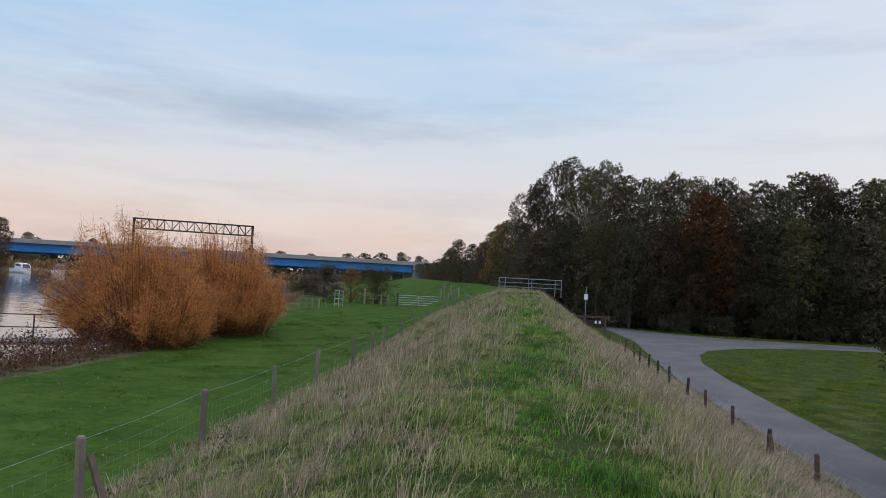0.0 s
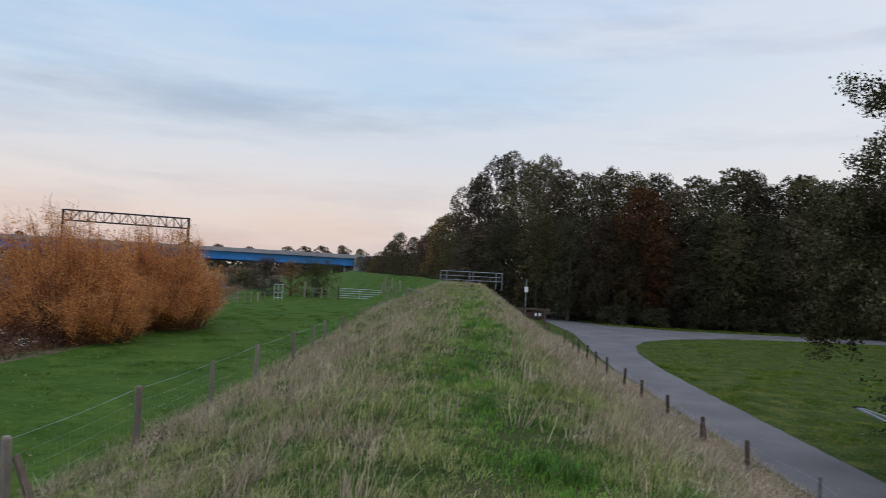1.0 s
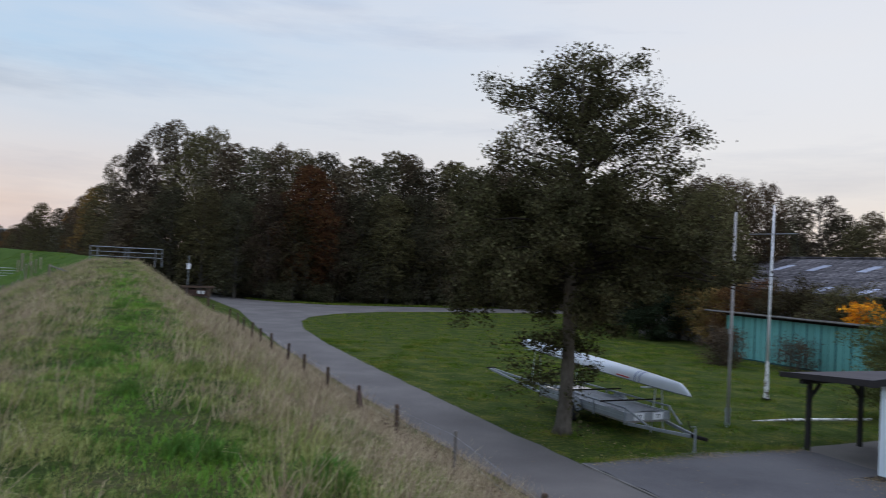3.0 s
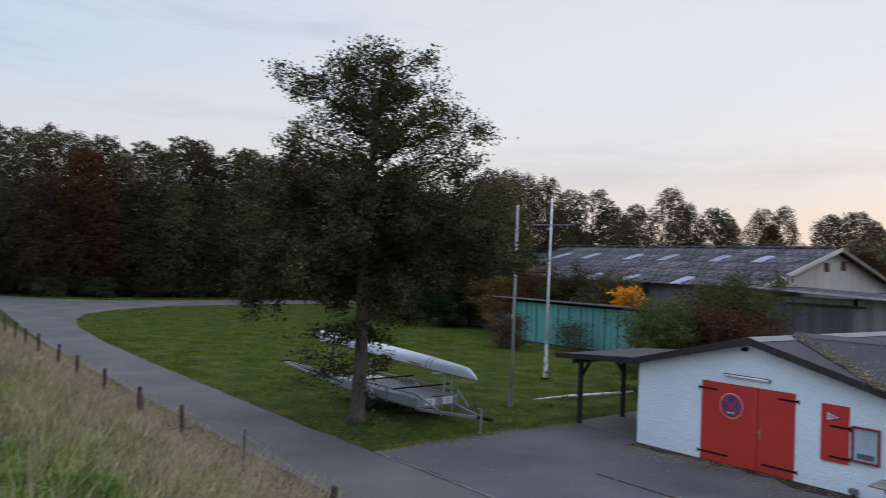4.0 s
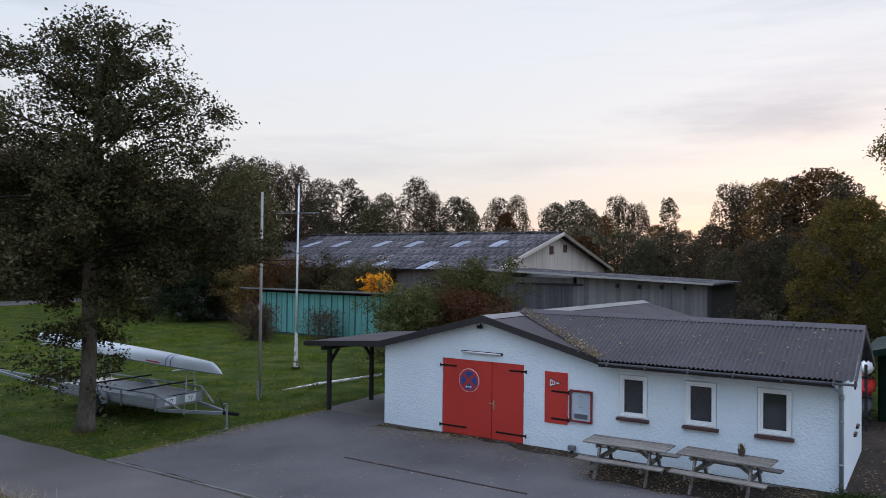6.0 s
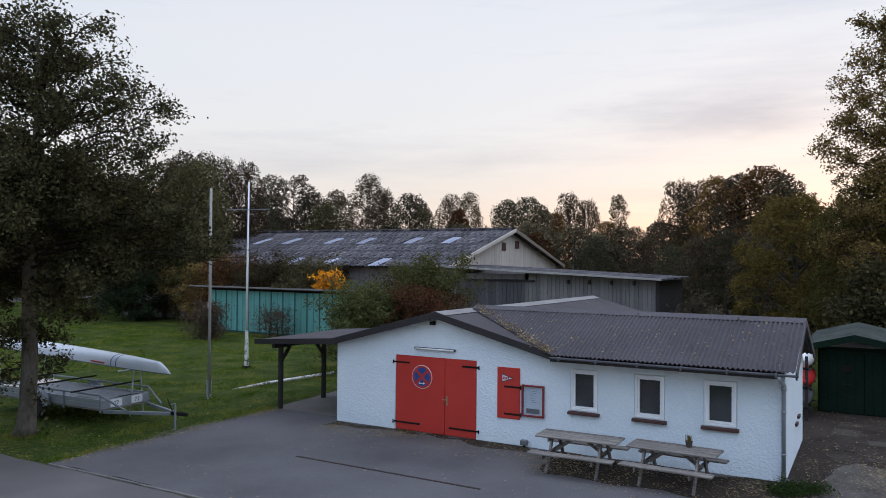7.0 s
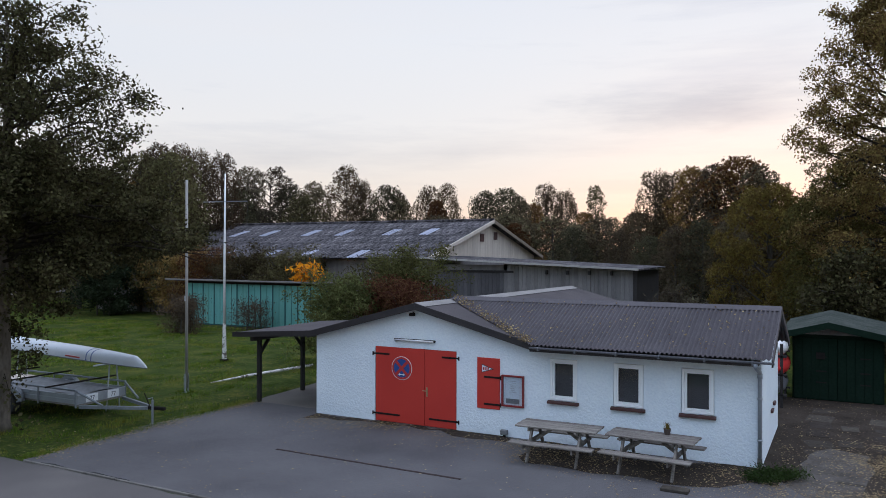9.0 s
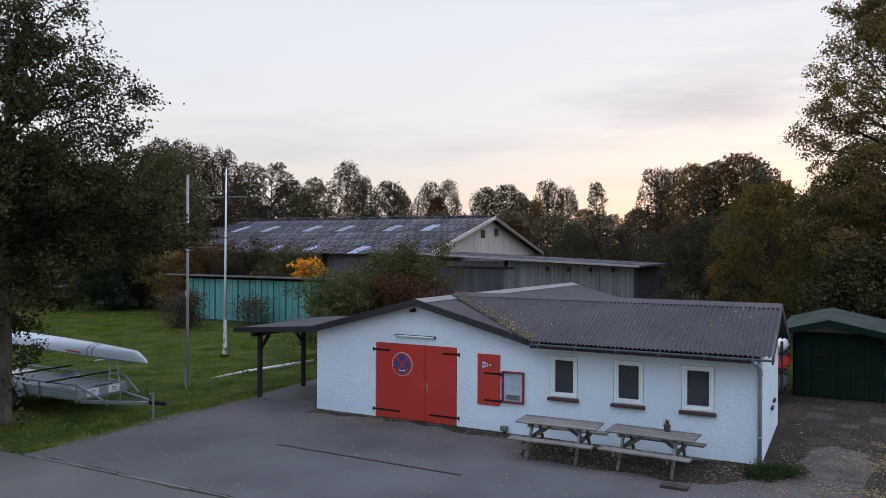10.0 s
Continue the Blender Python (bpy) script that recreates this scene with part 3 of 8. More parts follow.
side = flat_sheet("path", [(18.55, 16.0), (22.5, 16.2), (22.5, 13.0), (18.55, 13.0)], 0.012, M["track"], "worn paved floor under the carport", "path", worn=0.05)
side = flat_sheet("path", [(16.2, 0.6), (18.3, 1.6), (27.2, 1.8), (27.2, -2.2), (20, -2.6), (16.6, -1.2)], 0.012, M["dirt"], "leaf-strewn earth path beside the boathouse", "path", worn=0.06)

# ---- boathouse ----
FX, Y0, Y1 = 18.03, 1.38, 13.12
APEX_Y, APEX_Z = 9.74, 3.27
MAIN_S, WING_S = 0.262, 0.378
house = thing("boathouse", (20, 7, 0), "low white roughcast boathouse with dark corrugated roofs and red doors", "building")


def main_z(y):
    return APEX_Z - MAIN_S * abs(y - APEX_Y)


def front_wall():
    """The front, with window openings through it and the gable rising over the doors."""
    holes = [(5.43, 6.12, 1.05, 2.06), (3.87, 4.57, 1.05, 2.06), (2.33, 3.03, 1.05, 2.06), (8.65, 11.14, 0.03, 2.06)]
    ys = sorted({Y0, Y1, 6.55, APEX_Y, *[h[0] for h in holes], *[h[1] for h in holes], *np.linspace(Y0, Y1, 24).round(2).tolist()})
    zs = sorted({0.0, 2.24, *[h[2] for h in holes], *[h[3] for h in holes], 0.5, 1.5})
    th, bm = 0.24, BM()

    def solid(a, b, c, d):
        y, z = (a + b) / 2, (c + d) / 2
        return not any(h[0] < y < h[1] and h[2] < z < h[3] for h in holes)

    cells = {(i, j): solid(ys[i], ys[i + 1], zs[j], zs[j + 1]) for i in range(len(ys) - 1) for j in range(len(zs) - 1)}

    def quad(*p):
        bm.faces.new([bm.verts.new(q) for q in p])

    for (i, j), ok in cells.items():
        a, b, c, d = ys[i], ys[i + 1], zs[j], zs[j + 1]
        if not ok:
            continue
        quad((FX, a, c), (FX, b, c), (FX, b, d), (FX, a, d))
        quad((FX + th, a, c), (FX + th, b, c), (FX + th, b, d), (FX + th, a, d))
        for di, dj, p, q in ((-1, 0, (a, c), (a, d)), (1, 0, (b, c), (b, d)), (0, -1, (a, c), (b, c)), (0, 1, (a, d), (b, d))):
            if not cells.get((i + di, j + dj), dj == 1 and ys[i] >= 6.5):
                quad((FX, *p), (FX + th, *p), (FX + th, *q), (FX, *q))
    gable = [(6.55, 2.24), (Y1, 2.24), (Y1, main_z(Y1) - 0.09), (APEX_Y, APEX_Z - 0.09), (6.55, main_z(6.55) - 0.09)]
    for x in (FX, FX + th):
        bm.faces.new([bm.verts.new((x, y, z)) for y, z in gable])
    bmesh.ops.remove_doubles(bm, verts=bm.verts, dist=0.0005)
    return bm


part("wall", front_wall(), M["plaster"], house, world=True)
bm = BM()
prism(bm, [(FX + 0.244, Y0, 0), (22.55, Y0, 0), (22.55, Y0, 2.22), (19.95, Y0, 3.2), (FX + 0.244, Y0, 2.38)], (0, 0.24, 0))
part("wall", bm, M["plaster"], house, world=True)
bm = BM()
box(bm, (FX + 0.244, Y1 - 0.24, 0), (30.4, Y1, 2.3))
part("wall", bm, M["plaster"], house, world=True)
bm = BM()
prism(bm, [(30.16, Y1 - 0.25, 0), (30.16, 6.55, 0), (30.16, 6.55, 2.3), (30.16, APEX_Y, 3.1), (30.16, Y1 - 0.25, 2.3)], (0.24, 0, 0))
part("wall", bm, M["plaster"], house, world=True)
bm = BM()
box(bm, (22.31, 1.63, 0), (22.55, 6.5, 2.2))
box(bm, (22.31, 6.504, 0), (30.15, 6.74, 2.28))
part("wall", bm, M["plaster"], house, world=True)


def corrugated(y0, y1, line, pitch, depth, thick=0.012):
    """A roof of waves across y; line(y) gives its low and high end as (x, z) pairs."""
    n = int((y1 - y0) / pitch * 6)
    bm = BM()
    rows = []
    for k in range(n + 1):
        y = y0 + (y1 - y0) * k / n
        lift = depth * math.cos(2 * math.pi * (y - y0) / pitch)
        (xa, za), (xb, zb) = line(y)
        rows.append([bm.verts.new((xa + (xb - xa) * s, y, za + (zb - za) * s + lift)) for s in (0, 0.35, 0.7, 1)])
    for r, s in zip(rows, rows[1:]):
        for i in range(3):
            bm.faces.new((r[i], s[i], s[i + 1], r[i + 1]))
    return bm


def wing_front(y):
    xe, xr = 17.5, 19.92
    zv = main_z(y) if y > 6.4 else 0
    x0 = xe if y <= 6.42 else min(xe + (zv - 2.40) / WING_S, xr)
    return ((x0, 2.40 + (x0 - xe) * WING_S + 0.02), (xr, 2.40 + (xr - xe) * WING_S + 0.02))


part("roof", corrugated(1.14, 9.70, wing_front, 0.100, 0.021), M["sheet"], house, "dark brown-grey corrugated sheets", world=True)
part("roof", corrugated(1.14, 9.70, lambda y: ((22.7, 2.26), (19.94, 3.33)), 0.100, 0.021), M["sheet"], house, world=True)
for a, b in ((APEX_Y, Y1 + 0.1), (APEX_Y, 6.42)):
    bm = BM()
    za, zb = main_z(a), main_z(b)
    prism(bm, [(17.78, a, za), (30.6, a, za - 0.08), (30.6, b, zb - 0.08), (17.78, b, zb)], (0, 0, -0.06))
    part("roof", bm, M["felt"], house, world=True)
bm = BM()
prism(bm, [(17.76, APEX_Y - 0.30, APEX_Z - 0.060), (17.76, APEX_Y, APEX_Z + 0.03), (17.76, APEX_Y + 0.14, APEX_Z - 0.015), (17.76, APEX_Y, APEX_Z + 0.004)], (12.86, 0, -0.08))
part("ridge_cap", bm, M["ridgecap"], house, "pale weathered ridge sheet", world=True)
bm = BM()
prism(bm, [(19.72, 1.12, 3.275), (19.93, 1.12, 3.375), (20.14, 1.12, 3.275), (19.93, 1.12, 3.345)], (0, 8.55, 0))
part("ridge_cap", bm, M["sheet"], house, world=True)
# barge boards
for a, b in ((APEX_Y, Y1 + 0.12), (APEX_Y, 6.36)):
    bm = BM()
    prism(bm, [(17.74, a, main_z(a) + 0.02), (17.74, b, main_z(b) + 0.02), (17.74, b, main_z(b) - 0.16), (17.74, a, main_z(a) - 0.16)], (0.035, 0, 0), 0.004)
    part("barge_board", bm, M["barge"], house, world=True)
for xa, za, xb, zb in ((17.46, 2.40, 19.93, 3.34), (19.93, 3.34, 22.72, 2.26)):
    bm = BM()
    prism(bm, [(xa, 1.10, za + 0.03), (xb, 1.10, zb + 0.03), (xb, 1.10, zb - 0.13), (xa, 1.10, za - 0.13)], (0, 0.035, 0), 0.004)
    part("barge_board", bm, M["sheet"], house, world=True)
bm = BM()
box(bm, (17.52, 1.40, 2.26), (FX - 0.004, 6.45, 2.34))
part("soffit", bm, M["barge"], house, world=True)
# gutter with brackets, and the downpipe at the corner
gutter_bm = BM()
prof = [(0.046 * math.cos(a), -0.046 * math.sin(a)) for a in np.linspace(0, math.pi, 9)]
prof += [(0.038 * math.cos(a), -0.038 * math.sin(a)) for a in np.linspace(math.pi, 0, 9)]
prism(gutter_bm, [(17.44 + p, 1.08, 2.375 + q) for p, q in prof], (0, 5.34, -0.0))
gutter = part("gutter", gutter_bm, M["zinc"], house, "grey zinc half-round gutter", world=True)
for y in (1.5, 2.45, 3.4, 4.35, 5.3, 6.2):
    bm = BM()
    box(bm, (17.375, y - 0.015, 2.30), (17.51, y + 0.015, 2.39), 0.004)
    part("bracket", bm, M["zinc"], gutter, world=True)
bm = BM()
tube(bm, [(17.44, 1.44, 2.33), (17.46, 1.44, 2.26), (17.90, 1.40, 2.10), (17.96, 1.40, 2.02), (17.96, 1.40, 0.25)], 0.045, 10)
tube(bm, [(17.96, 1.40, 2.06), (17.96, 1.40, 1.96)], 0.055, 10)
for z in (0.62, 1.5):
    tube(bm, [(17.96, 1.40, z), (17.96, 1.40, z + 0.04)], 0.052, 10)
part("downpipe", bm, M["pipe"], house, "grey zinc downpipe", world=True, smooth=True)
bm = BM()
tube(bm, [(17.96, 1.40, 0.26), (17.96, 1.40, 0.0)], 0.05, 10)
part("downpipe_foot", bm, M["kerb"], house, world=True)


def house_window(ya, yb, za, zb):
    w = part("window", box(BM(), (FX + 0.095, ya + 0.07, za + 0.07), (FX + 0.105, yb - 0.07, zb - 0.07)), M["curtain"], house, "drawn grey blind behind glass", world=True)
    bm = BM()
    e = 0.012
    for lo, hi in (((ya + e, za + e), (yb - e, za + 0.07)), ((ya + e, zb - 0.07), (yb - e, zb - e)), ((ya + e, za + 0.07), (ya + 0.07, zb - 0.07)), ((yb - 0.07, za + 0.07), (yb - e, zb - 0.07))):
        box(bm, (FX - 0.014, lo[0], lo[1]), (FX + 0.09, hi[0], hi[1]), 0.006)
    g = 0.072
    for lo, hi in (((ya + g, za + g), (yb - g, za + g + 0.045)), ((ya + g, zb - g - 0.045), (yb - g, zb - g)), ((ya + g, za + g + 0.045), (ya + g + 0.045, zb - g - 0.045)),
                   ((yb - g - 0.045, za + g + 0.045), (yb - g, zb - g - 0.045))):
        box(bm, (FX + 0.004, lo[0], lo[1]), (FX + 0.08, hi[0], hi[1]), 0.006)
    part("window_frame", bm, M["frame"], w, "white plastic window frame", world=True)
    pane = part("pane", box(BM(), (FX + 0.040, ya + 0.12, za + 0.12), (FX + 0.048, yb - 0.12, zb - 0.12)), M["glass"], w, world=True)
    pane.visible_shadow = False
    bm = BM()
    prism(bm, [(FX - 0.09, ya - 0.045, za - 0.075), (FX - 0.09, ya - 0.045, za - 0.03), (FX - 0.002, ya - 0.045, za - 0.004), (FX - 0.002, ya - 0.045, za - 0.075)], (0, yb - ya + 0.09, 0))
    part("sill", bm, M["sill"], w, "brown clinker brick sill", world=True)


for ya, yb in ((5.43, 6.12), (3.87, 4.57), (2.33, 3.03)):
    house_window(ya, yb, 1.05, 2.06)


def leaf_door(ya, yb, name):
    """One smooth leaf."""
    d = part(name, box(BM(), (FX + 0.004, ya, 0.04), (FX + 0.06, yb, 2.05), 0.006), M["red"], house, "red painted timber door leaf", world=True)
    return d


left_leaf = leaf_door(9.60, 11.12, "door")
right_leaf = leaf_door(8.67, 9.585, "door")


def strap(parent, ya, yb, z, x=FX):
    bm = BM()
    box(bm, (x - 0.008, min(ya, yb), z - 0.024), (x + 0.003, max(ya, yb), z + 0.024), 0.003)
    tube(bm, [(x - 0.012, ya, z - 0.05), (x - 0.012, ya, z + 0.05)], 0.018, 8)
    part("hinge", bm, M["iron"], parent, "black strap hinge", world=True)


strap(left_leaf, 11.2, 10.68, 1.86)
strap(left_leaf, 11.2, 10.35, 0.24)
strap(right_leaf, 8.58, 9.08, 1.88)
strap(right_leaf, 8.58, 9.46, 0.24)
bm = BM()
box(bm, (FX - 0.012, 9.50, 0.82), (FX + 0.003, 9.545, 1.06), 0.004)
beam(bm, (FX - 0.035, 9.52, 0.97), (FX - 0.035, 9.64, 0.97), 0.02)
beam(bm, (FX - 0.035, 9.525, 0.97), (FX, 9.525, 0.97), 0.02)
part("door_handle", bm, M["brass"], right_leaf, "worn brass lever handle", world=True)


def disc(bm, x, y, z, r, n=40, r_in=None, t=0.006):
    if r_in is None:
        return prism(bm, [(x, y + r * math.cos(2 * math.pi * k / n), z + r * math.sin(2 * math.pi * k / n)) for k in range(n)], (t, 0, 0))
    for k in range(n):
        a, b = 2 * math.pi * k / n, 2 * math.pi * (k + 1) / n
        prism(bm, [(x, y + q * math.cos(w), z + q * math.sin(w)) for q, w in ((r_in, a), (r, a), (r, b), (r_in, b))], (t, 0, 0))
    return bm


sign = part("sign", disc(BM(), FX - 0.006, 10.29, 1.51, 0.315), M["white"], left_leaf, "round no-stopping sign", world=True)
part("sign_ring", disc(BM(), FX - 0.012, 10.29, 1.51, 0.300, 40, 0.245, 0.005), M["signred"], sign, world=True)
part("sign_face", disc(BM(), FX - 0.0115, 10.29, 1.51, 0.244, 40, None, 0.005), M["signblue"], sign, world=True)
bm = BM()
for c in (45, 135):
    m = Matrix.Translation((FX - 0.0155, 10.29, 1.51)) @ Matrix.Rotation(radians(c), 4, "X")
    box(bm, (-0.002 if c > 90 else 0, -0.240, -0.038), (0.0035, 0.240, 0.038), 0, m)
part("sign_cross", bm, M["signred"], sign, world=True)
bm = BM()
prism(bm, [(FX - 0.019, 10.29 + a, 1.34 + b) for a, b in ((-0.10, 0), (-0.055, 0.035), (-0.055, 0.012), (0.055, 0.012), (0.055, 0.035), (0.10, 0), (0.055, -0.035), (0.055, -0.012), (-0.055, -0.012), (-0.055, -0.035))], (0.003, 0, 0))
part("sign_arrow", bm, M["white"], sign, world=True)

# red shutter with a pennant
shutter = part("shutter", box(BM(), (FX - 0.03, 7.43, 0.68), (FX - 0.003, 8.05, 1.96), 0.005), M["red"], house, "red painted window shutter", world=True)
strap(shutter, 7.40, 7.86, 1.48, FX - 0.031)
strap(shutter, 7.40, 7.86, 0.80, FX - 0.031)
bpy.context.view_layer.update()
bm = BM()
prism(bm, [(FX - 0.036, 7.92, 1.80), (FX - 0.036, 7.92, 1.58), (FX - 0.036, 7.58, 1.69)], (0.005, 0, 0))
pennant = part("pennant", bm, M["bar"], shutter, "small triangular club pennant sign", world=True)
bm = BM()
prism(bm, [(FX - 0.040, 7.905, 1.777), (FX - 0.040, 7.905, 1.603), (FX - 0.040, 7.635, 1.69)], (0.003, 0, 0))
part("pennant_face", bm, M["paper"], pennant, world=True)
bm = BM()
for y in (7.86, 7.80, 7.74):
    box(bm, (FX - 0.043, y - 0.018, 1.655), (FX - 0.0405, y + 0.018, 1.725))
part("pennant_mark", bm, M["signred"], pennant, world=True)

# glazed notice case
case = thing("notice_board", (FX, 7.08, 0.78), "red-framed glazed notice case with a pale paper on the wall", "notice board")
bm = BM()
for lo, hi in (((6.78, 0.79), (7.37, 0.83)), ((6.78, 1.53), (7.37, 1.57)), ((6.78, 0.83), (6.82, 1.53)), ((7.33, 0.83), (7.37, 1.53))):
    box(bm, (FX - 0.07, *lo), (FX - 0.002, *hi), 0.005)
part("frame", bm, M["darkred"], case, world=True)
part("backing", box(BM(), (FX - 0.02, 6.825, 0.835), (FX - 0.004, 7.325, 1.525)), M["paper"], case, world=True)
bm = BM()
for k in range(7):
    box(bm, (FX - 0.024, 6.98 + 0.02 * (k % 3), 1.42 - 0.045 * k), (FX - 0.021, 7.16 - 0.03 * (k % 2), 1.427 - 0.045 * k))
box(bm, (FX - 0.024, 6.90, 0.87), (FX - 0.021, 7.26, 0.99))
part("print", bm, M["tarp"], case, world=True)
pane = part("glass", box(BM(), (FX - 0.055, 6.822, 0.832), (FX - 0.050, 7.328, 1.528)), M["glass"], case, world=True)
pane.visible_shadow = False

lamp = thing("wall_light", (FX, 9.88, 2.25), "slim unlit fluorescent tube light over the doors", "lamp")
part("housing", box(BM(), (FX - 0.06, 9.26, 2.25), (FX - 0.002, 10.51, 2.31), 0.01), M["barge"], lamp, world=True)
part("tube", tube(BM(), [(FX - 0.068, 9.30, 2.275), (FX - 0.068, 10.47, 2.275)], 0.022, 10), M["frame"], lamp, world=True, smooth=True)
cam_box = thing("floodlight", (FX, 9.9, 2.92), "small dark floodlight under the gable peak", "lamp")
part("body", box(BM(), (FX - 0.17, 9.84, 2.93), (FX - 0.06, 9.98, 3.01), 0.01), M["iron"], cam_box, world=True)
part("arm", beam(BM(), (FX - 0.07, 9.93, 2.97), (FX + 0.0, 9.93, 3.02), 0.03), M["iron"], cam_box, world=True)
part("sensor", box(BM(), (FX - 0.07, 10.05, 2.97), (FX - 0.002, 10.14, 3.04), 0.01), M["frame"], cam_box, world=True)
spot = thing("ground_spotlight", (17.93, 7.25, 0.03), "small grey spotlight standing at the wall's foot", "lamp")
part("body", box(BM(), (17.86, 7.18, 0.10), (17.98, 7.36, 0.22), 0.012), M["tarp"], spot, world=True)
part("stand", box(BM(), (17.90, 7.24, 0.03), (17.94, 7.30, 0.11)), M["iron"], spot, world=True)
for y, z in ((2.6, 0.78), (3.2, 0.86)):
    bm = BM()
    box(bm, (20.3 + y - 2.6, Y0 - 0.06, z), (20.62 + y - 2.6, Y0 - 0.002, z + 0.07), 0.005)
    part("side_sill", bm, M["sill"], house, world=True)

# ---- carport ----
carport = thing("carport", (20.3, 14.7, 0), "lean-to carport of dark timber with a felt roof against the boathouse", "carport")
bm = BM()
prism(bm, [(18.2, 13.26, 2.335), (18.2, 16.4, 2.13), (22.6, 16.4, 2.13), (22.6, 13.26, 2.335)], (0, 0, -0.05))
roof = part("roof", bm, M["felt"], carport, world=True)
bm = BM()
prism(bm, [(18.165, 13.26, 2.36), (18.165, 16.44, 2.15), (18.165, 16.44, 2.0), (18.165, 13.26, 2.18)], (0.031, 0, 0), 0.004)
part("fascia", bm, M["barge"], carport, world=True)
bm = BM()
box(bm, (18.2, 16.404, 2.0), (22.6, 16.44, 2.125), 0.004)
part("fascia", bm, M["barge"], carport, world=True)
for x in (18.6, 20.72, 22.4):
    part("post", box(BM(), (x - 0.06, 15.68, 0), (x + 0.06, 15.80, 1.9), 0.008), M["darkwood"], carport, world=True)
    for s in (-1, 1):
        if (x, s) in ((18.6, 1), (20.72, -1)):
            part("brace", beam(BM(), (x, 15.74, 1.45), (x + s * 0.42, 15.74, 1.89), 0.08), M["darkwood"], carport, world=True)
    part("rafter", beam(BM(), (x, 13.3, 2.23), (x, 16.35, 2.03), 0.08, 0.10), M["darkwood"], carport, world=True)
part("beam", box(BM(), (18.25, 15.68, 1.9), (22.55, 15.80, 2.02), 0.008), M["darkwood"], carport, world=True)

# ---- yard things ----


def picnic_table(place, turn, label):
    """Table and benches in one: planks on two A-frames; length along its own y."""
    t = thing("picnic_table", place, label, "table", "picnic tables", turn=turn)
    L, n = 1.84, 5
    for i in range(n):
        a = -0.38 + 0.152 * i
        part("plank", box(BM(), (a, -L / 2 + 0.01 * (i % 2), 0.715), (a + 0.146, L / 2 - 0.012 * ((i + 1) % 2), 0.752), 0.006), M["greywood"], t)
    for s in (-1, 1):
        part("seat", box(BM(), (s * 0.66 - 0.13, -L / 2 - 0.02, 0.425), (s * 0.66 + 0.13, L / 2 + 0.02, 0.462), 0.008), M["greywood"], t)
        y = s * 0.55
        for q in (-1, 1):
            part("leg", beam(BM(), (q * 0.62, y, 0.0), (q * 0.20, y, 0.715), 0.045, 0.10, 0.006), M["greywood"], t)
        part("cross_rail", box(BM(), (-0.78, y + 0.026, 0.33), (0.78, y + 0.066, 0.424), 0.005), M["greywood"], t)
        part("top_rail", box(BM(), (-0.36, y + 0.026, 0.63), (0.36, y + 0.066, 0.713), 0.005), M["greywood"], t)
        part("brace", beam(BM(), (0, y - 0.03, 0.40), (0, y * 0.2, 0.70), 0.045, 0.07, 0.005), M["greywood"], t)
    return t


picnic_table((16.70, 5.42, 0.03), 1.5, "weathered grey wooden picnic table in front of the white wall")
picnic_table((16.75, 3.38, 0.03), -3, "weathered picnic table with a plant pot on it")
pot = thing("plant_pot", (16.95, 3.12, 0.785), "small dark pot with a dry heather plant on the table", "plant")
part("pot", tube(BM(), [(0, 0, 0), (0, 0, 0.11), (0, 0, 0.125)], [0.055, 0.075, 0.08], 14), M["terracotta"], pot)


def blades(name, pts, h, w, lean, material, plain=False, wind=(0.3, 0.1), fan=None):
    """Bent tapering blades on the points; each of five corners."""
    n = len(pts)
    a = rng.uniform(0, 2 * np.pi, n)
    side = np.stack([np.cos(a), np.sin(a), np.zeros(n)], -1)
    b = rng.uniform(0, 2 * np.pi, n) if fan is None else fan
    out = np.stack([np.cos(b), np.sin(b), np.zeros(n)], -1) * (lean * rng.uniform(0.2, 1.0, n))[:, None] + np.array([*wind, 0]) * lean[:, None] * 0.8
    up = np.array([0, 0, 1.0])
    mid = pts + up * (h * 0.6)[:, None] + out * (h * 0.35)[:, None]
    tip = pts + up * (h * (1 - 0.25 * lean))[:, None] + out * h[:, None]
    s = side * (w / 2)[:, None]
    if plain:
        me = np_mesh(name, np.stack([pts - s, pts + s, tip], 1).reshape(-1, 3), None, np.arange(3 * n).reshape(-1, 3))
        me.materials.append(material)
        return me
    v = np.stack([pts - s, pts + s, mid + s * 0.75, mid - s * 0.75, tip], 1).reshape(-1, 3)
    k = np.arange(n)[:, None] * 5
    me = np_mesh(name, v, k + np.array([[0, 1, 2, 3]]), k + np.array([[3, 2, 4]]))
    me.materials.append(material)
    return me


pp = np.column_stack([rng.normal(0, 0.03, (60, 2)), np.full(60, 0.12)])
meshpart("foliage", blades("foliage", pp, rng.uniform(0.08, 0.17, 60), np.full(60, 0.012), rng.uniform(0.2, 0.7, 60), M["leaf_gold"]), None, pot)
step = thing("stone_block", (15.6, 2.7, 0.03), "loose flat concrete block lying on the yard", "stone")
part("block", box(BM(), (-0.12, -0.26, 0), (0.12, 0.26, 0.06), 0.01), M["slab"], step)
drain = thing("drain_channel", (14.37, 9.1, 0.03), "narrow iron drain channel across the yard", "drain", kind="structure")
for k in range(10):
    part("grate", box(BM(), (-0.035 - 0.007 * k + 0.03, -2.42 + 0.484 * (9 - k), 0.0), (0.035 - 0.007 * k + 0.03, -1.945 + 0.484 * (9 - k), 0.008)), M["drain"], drain)


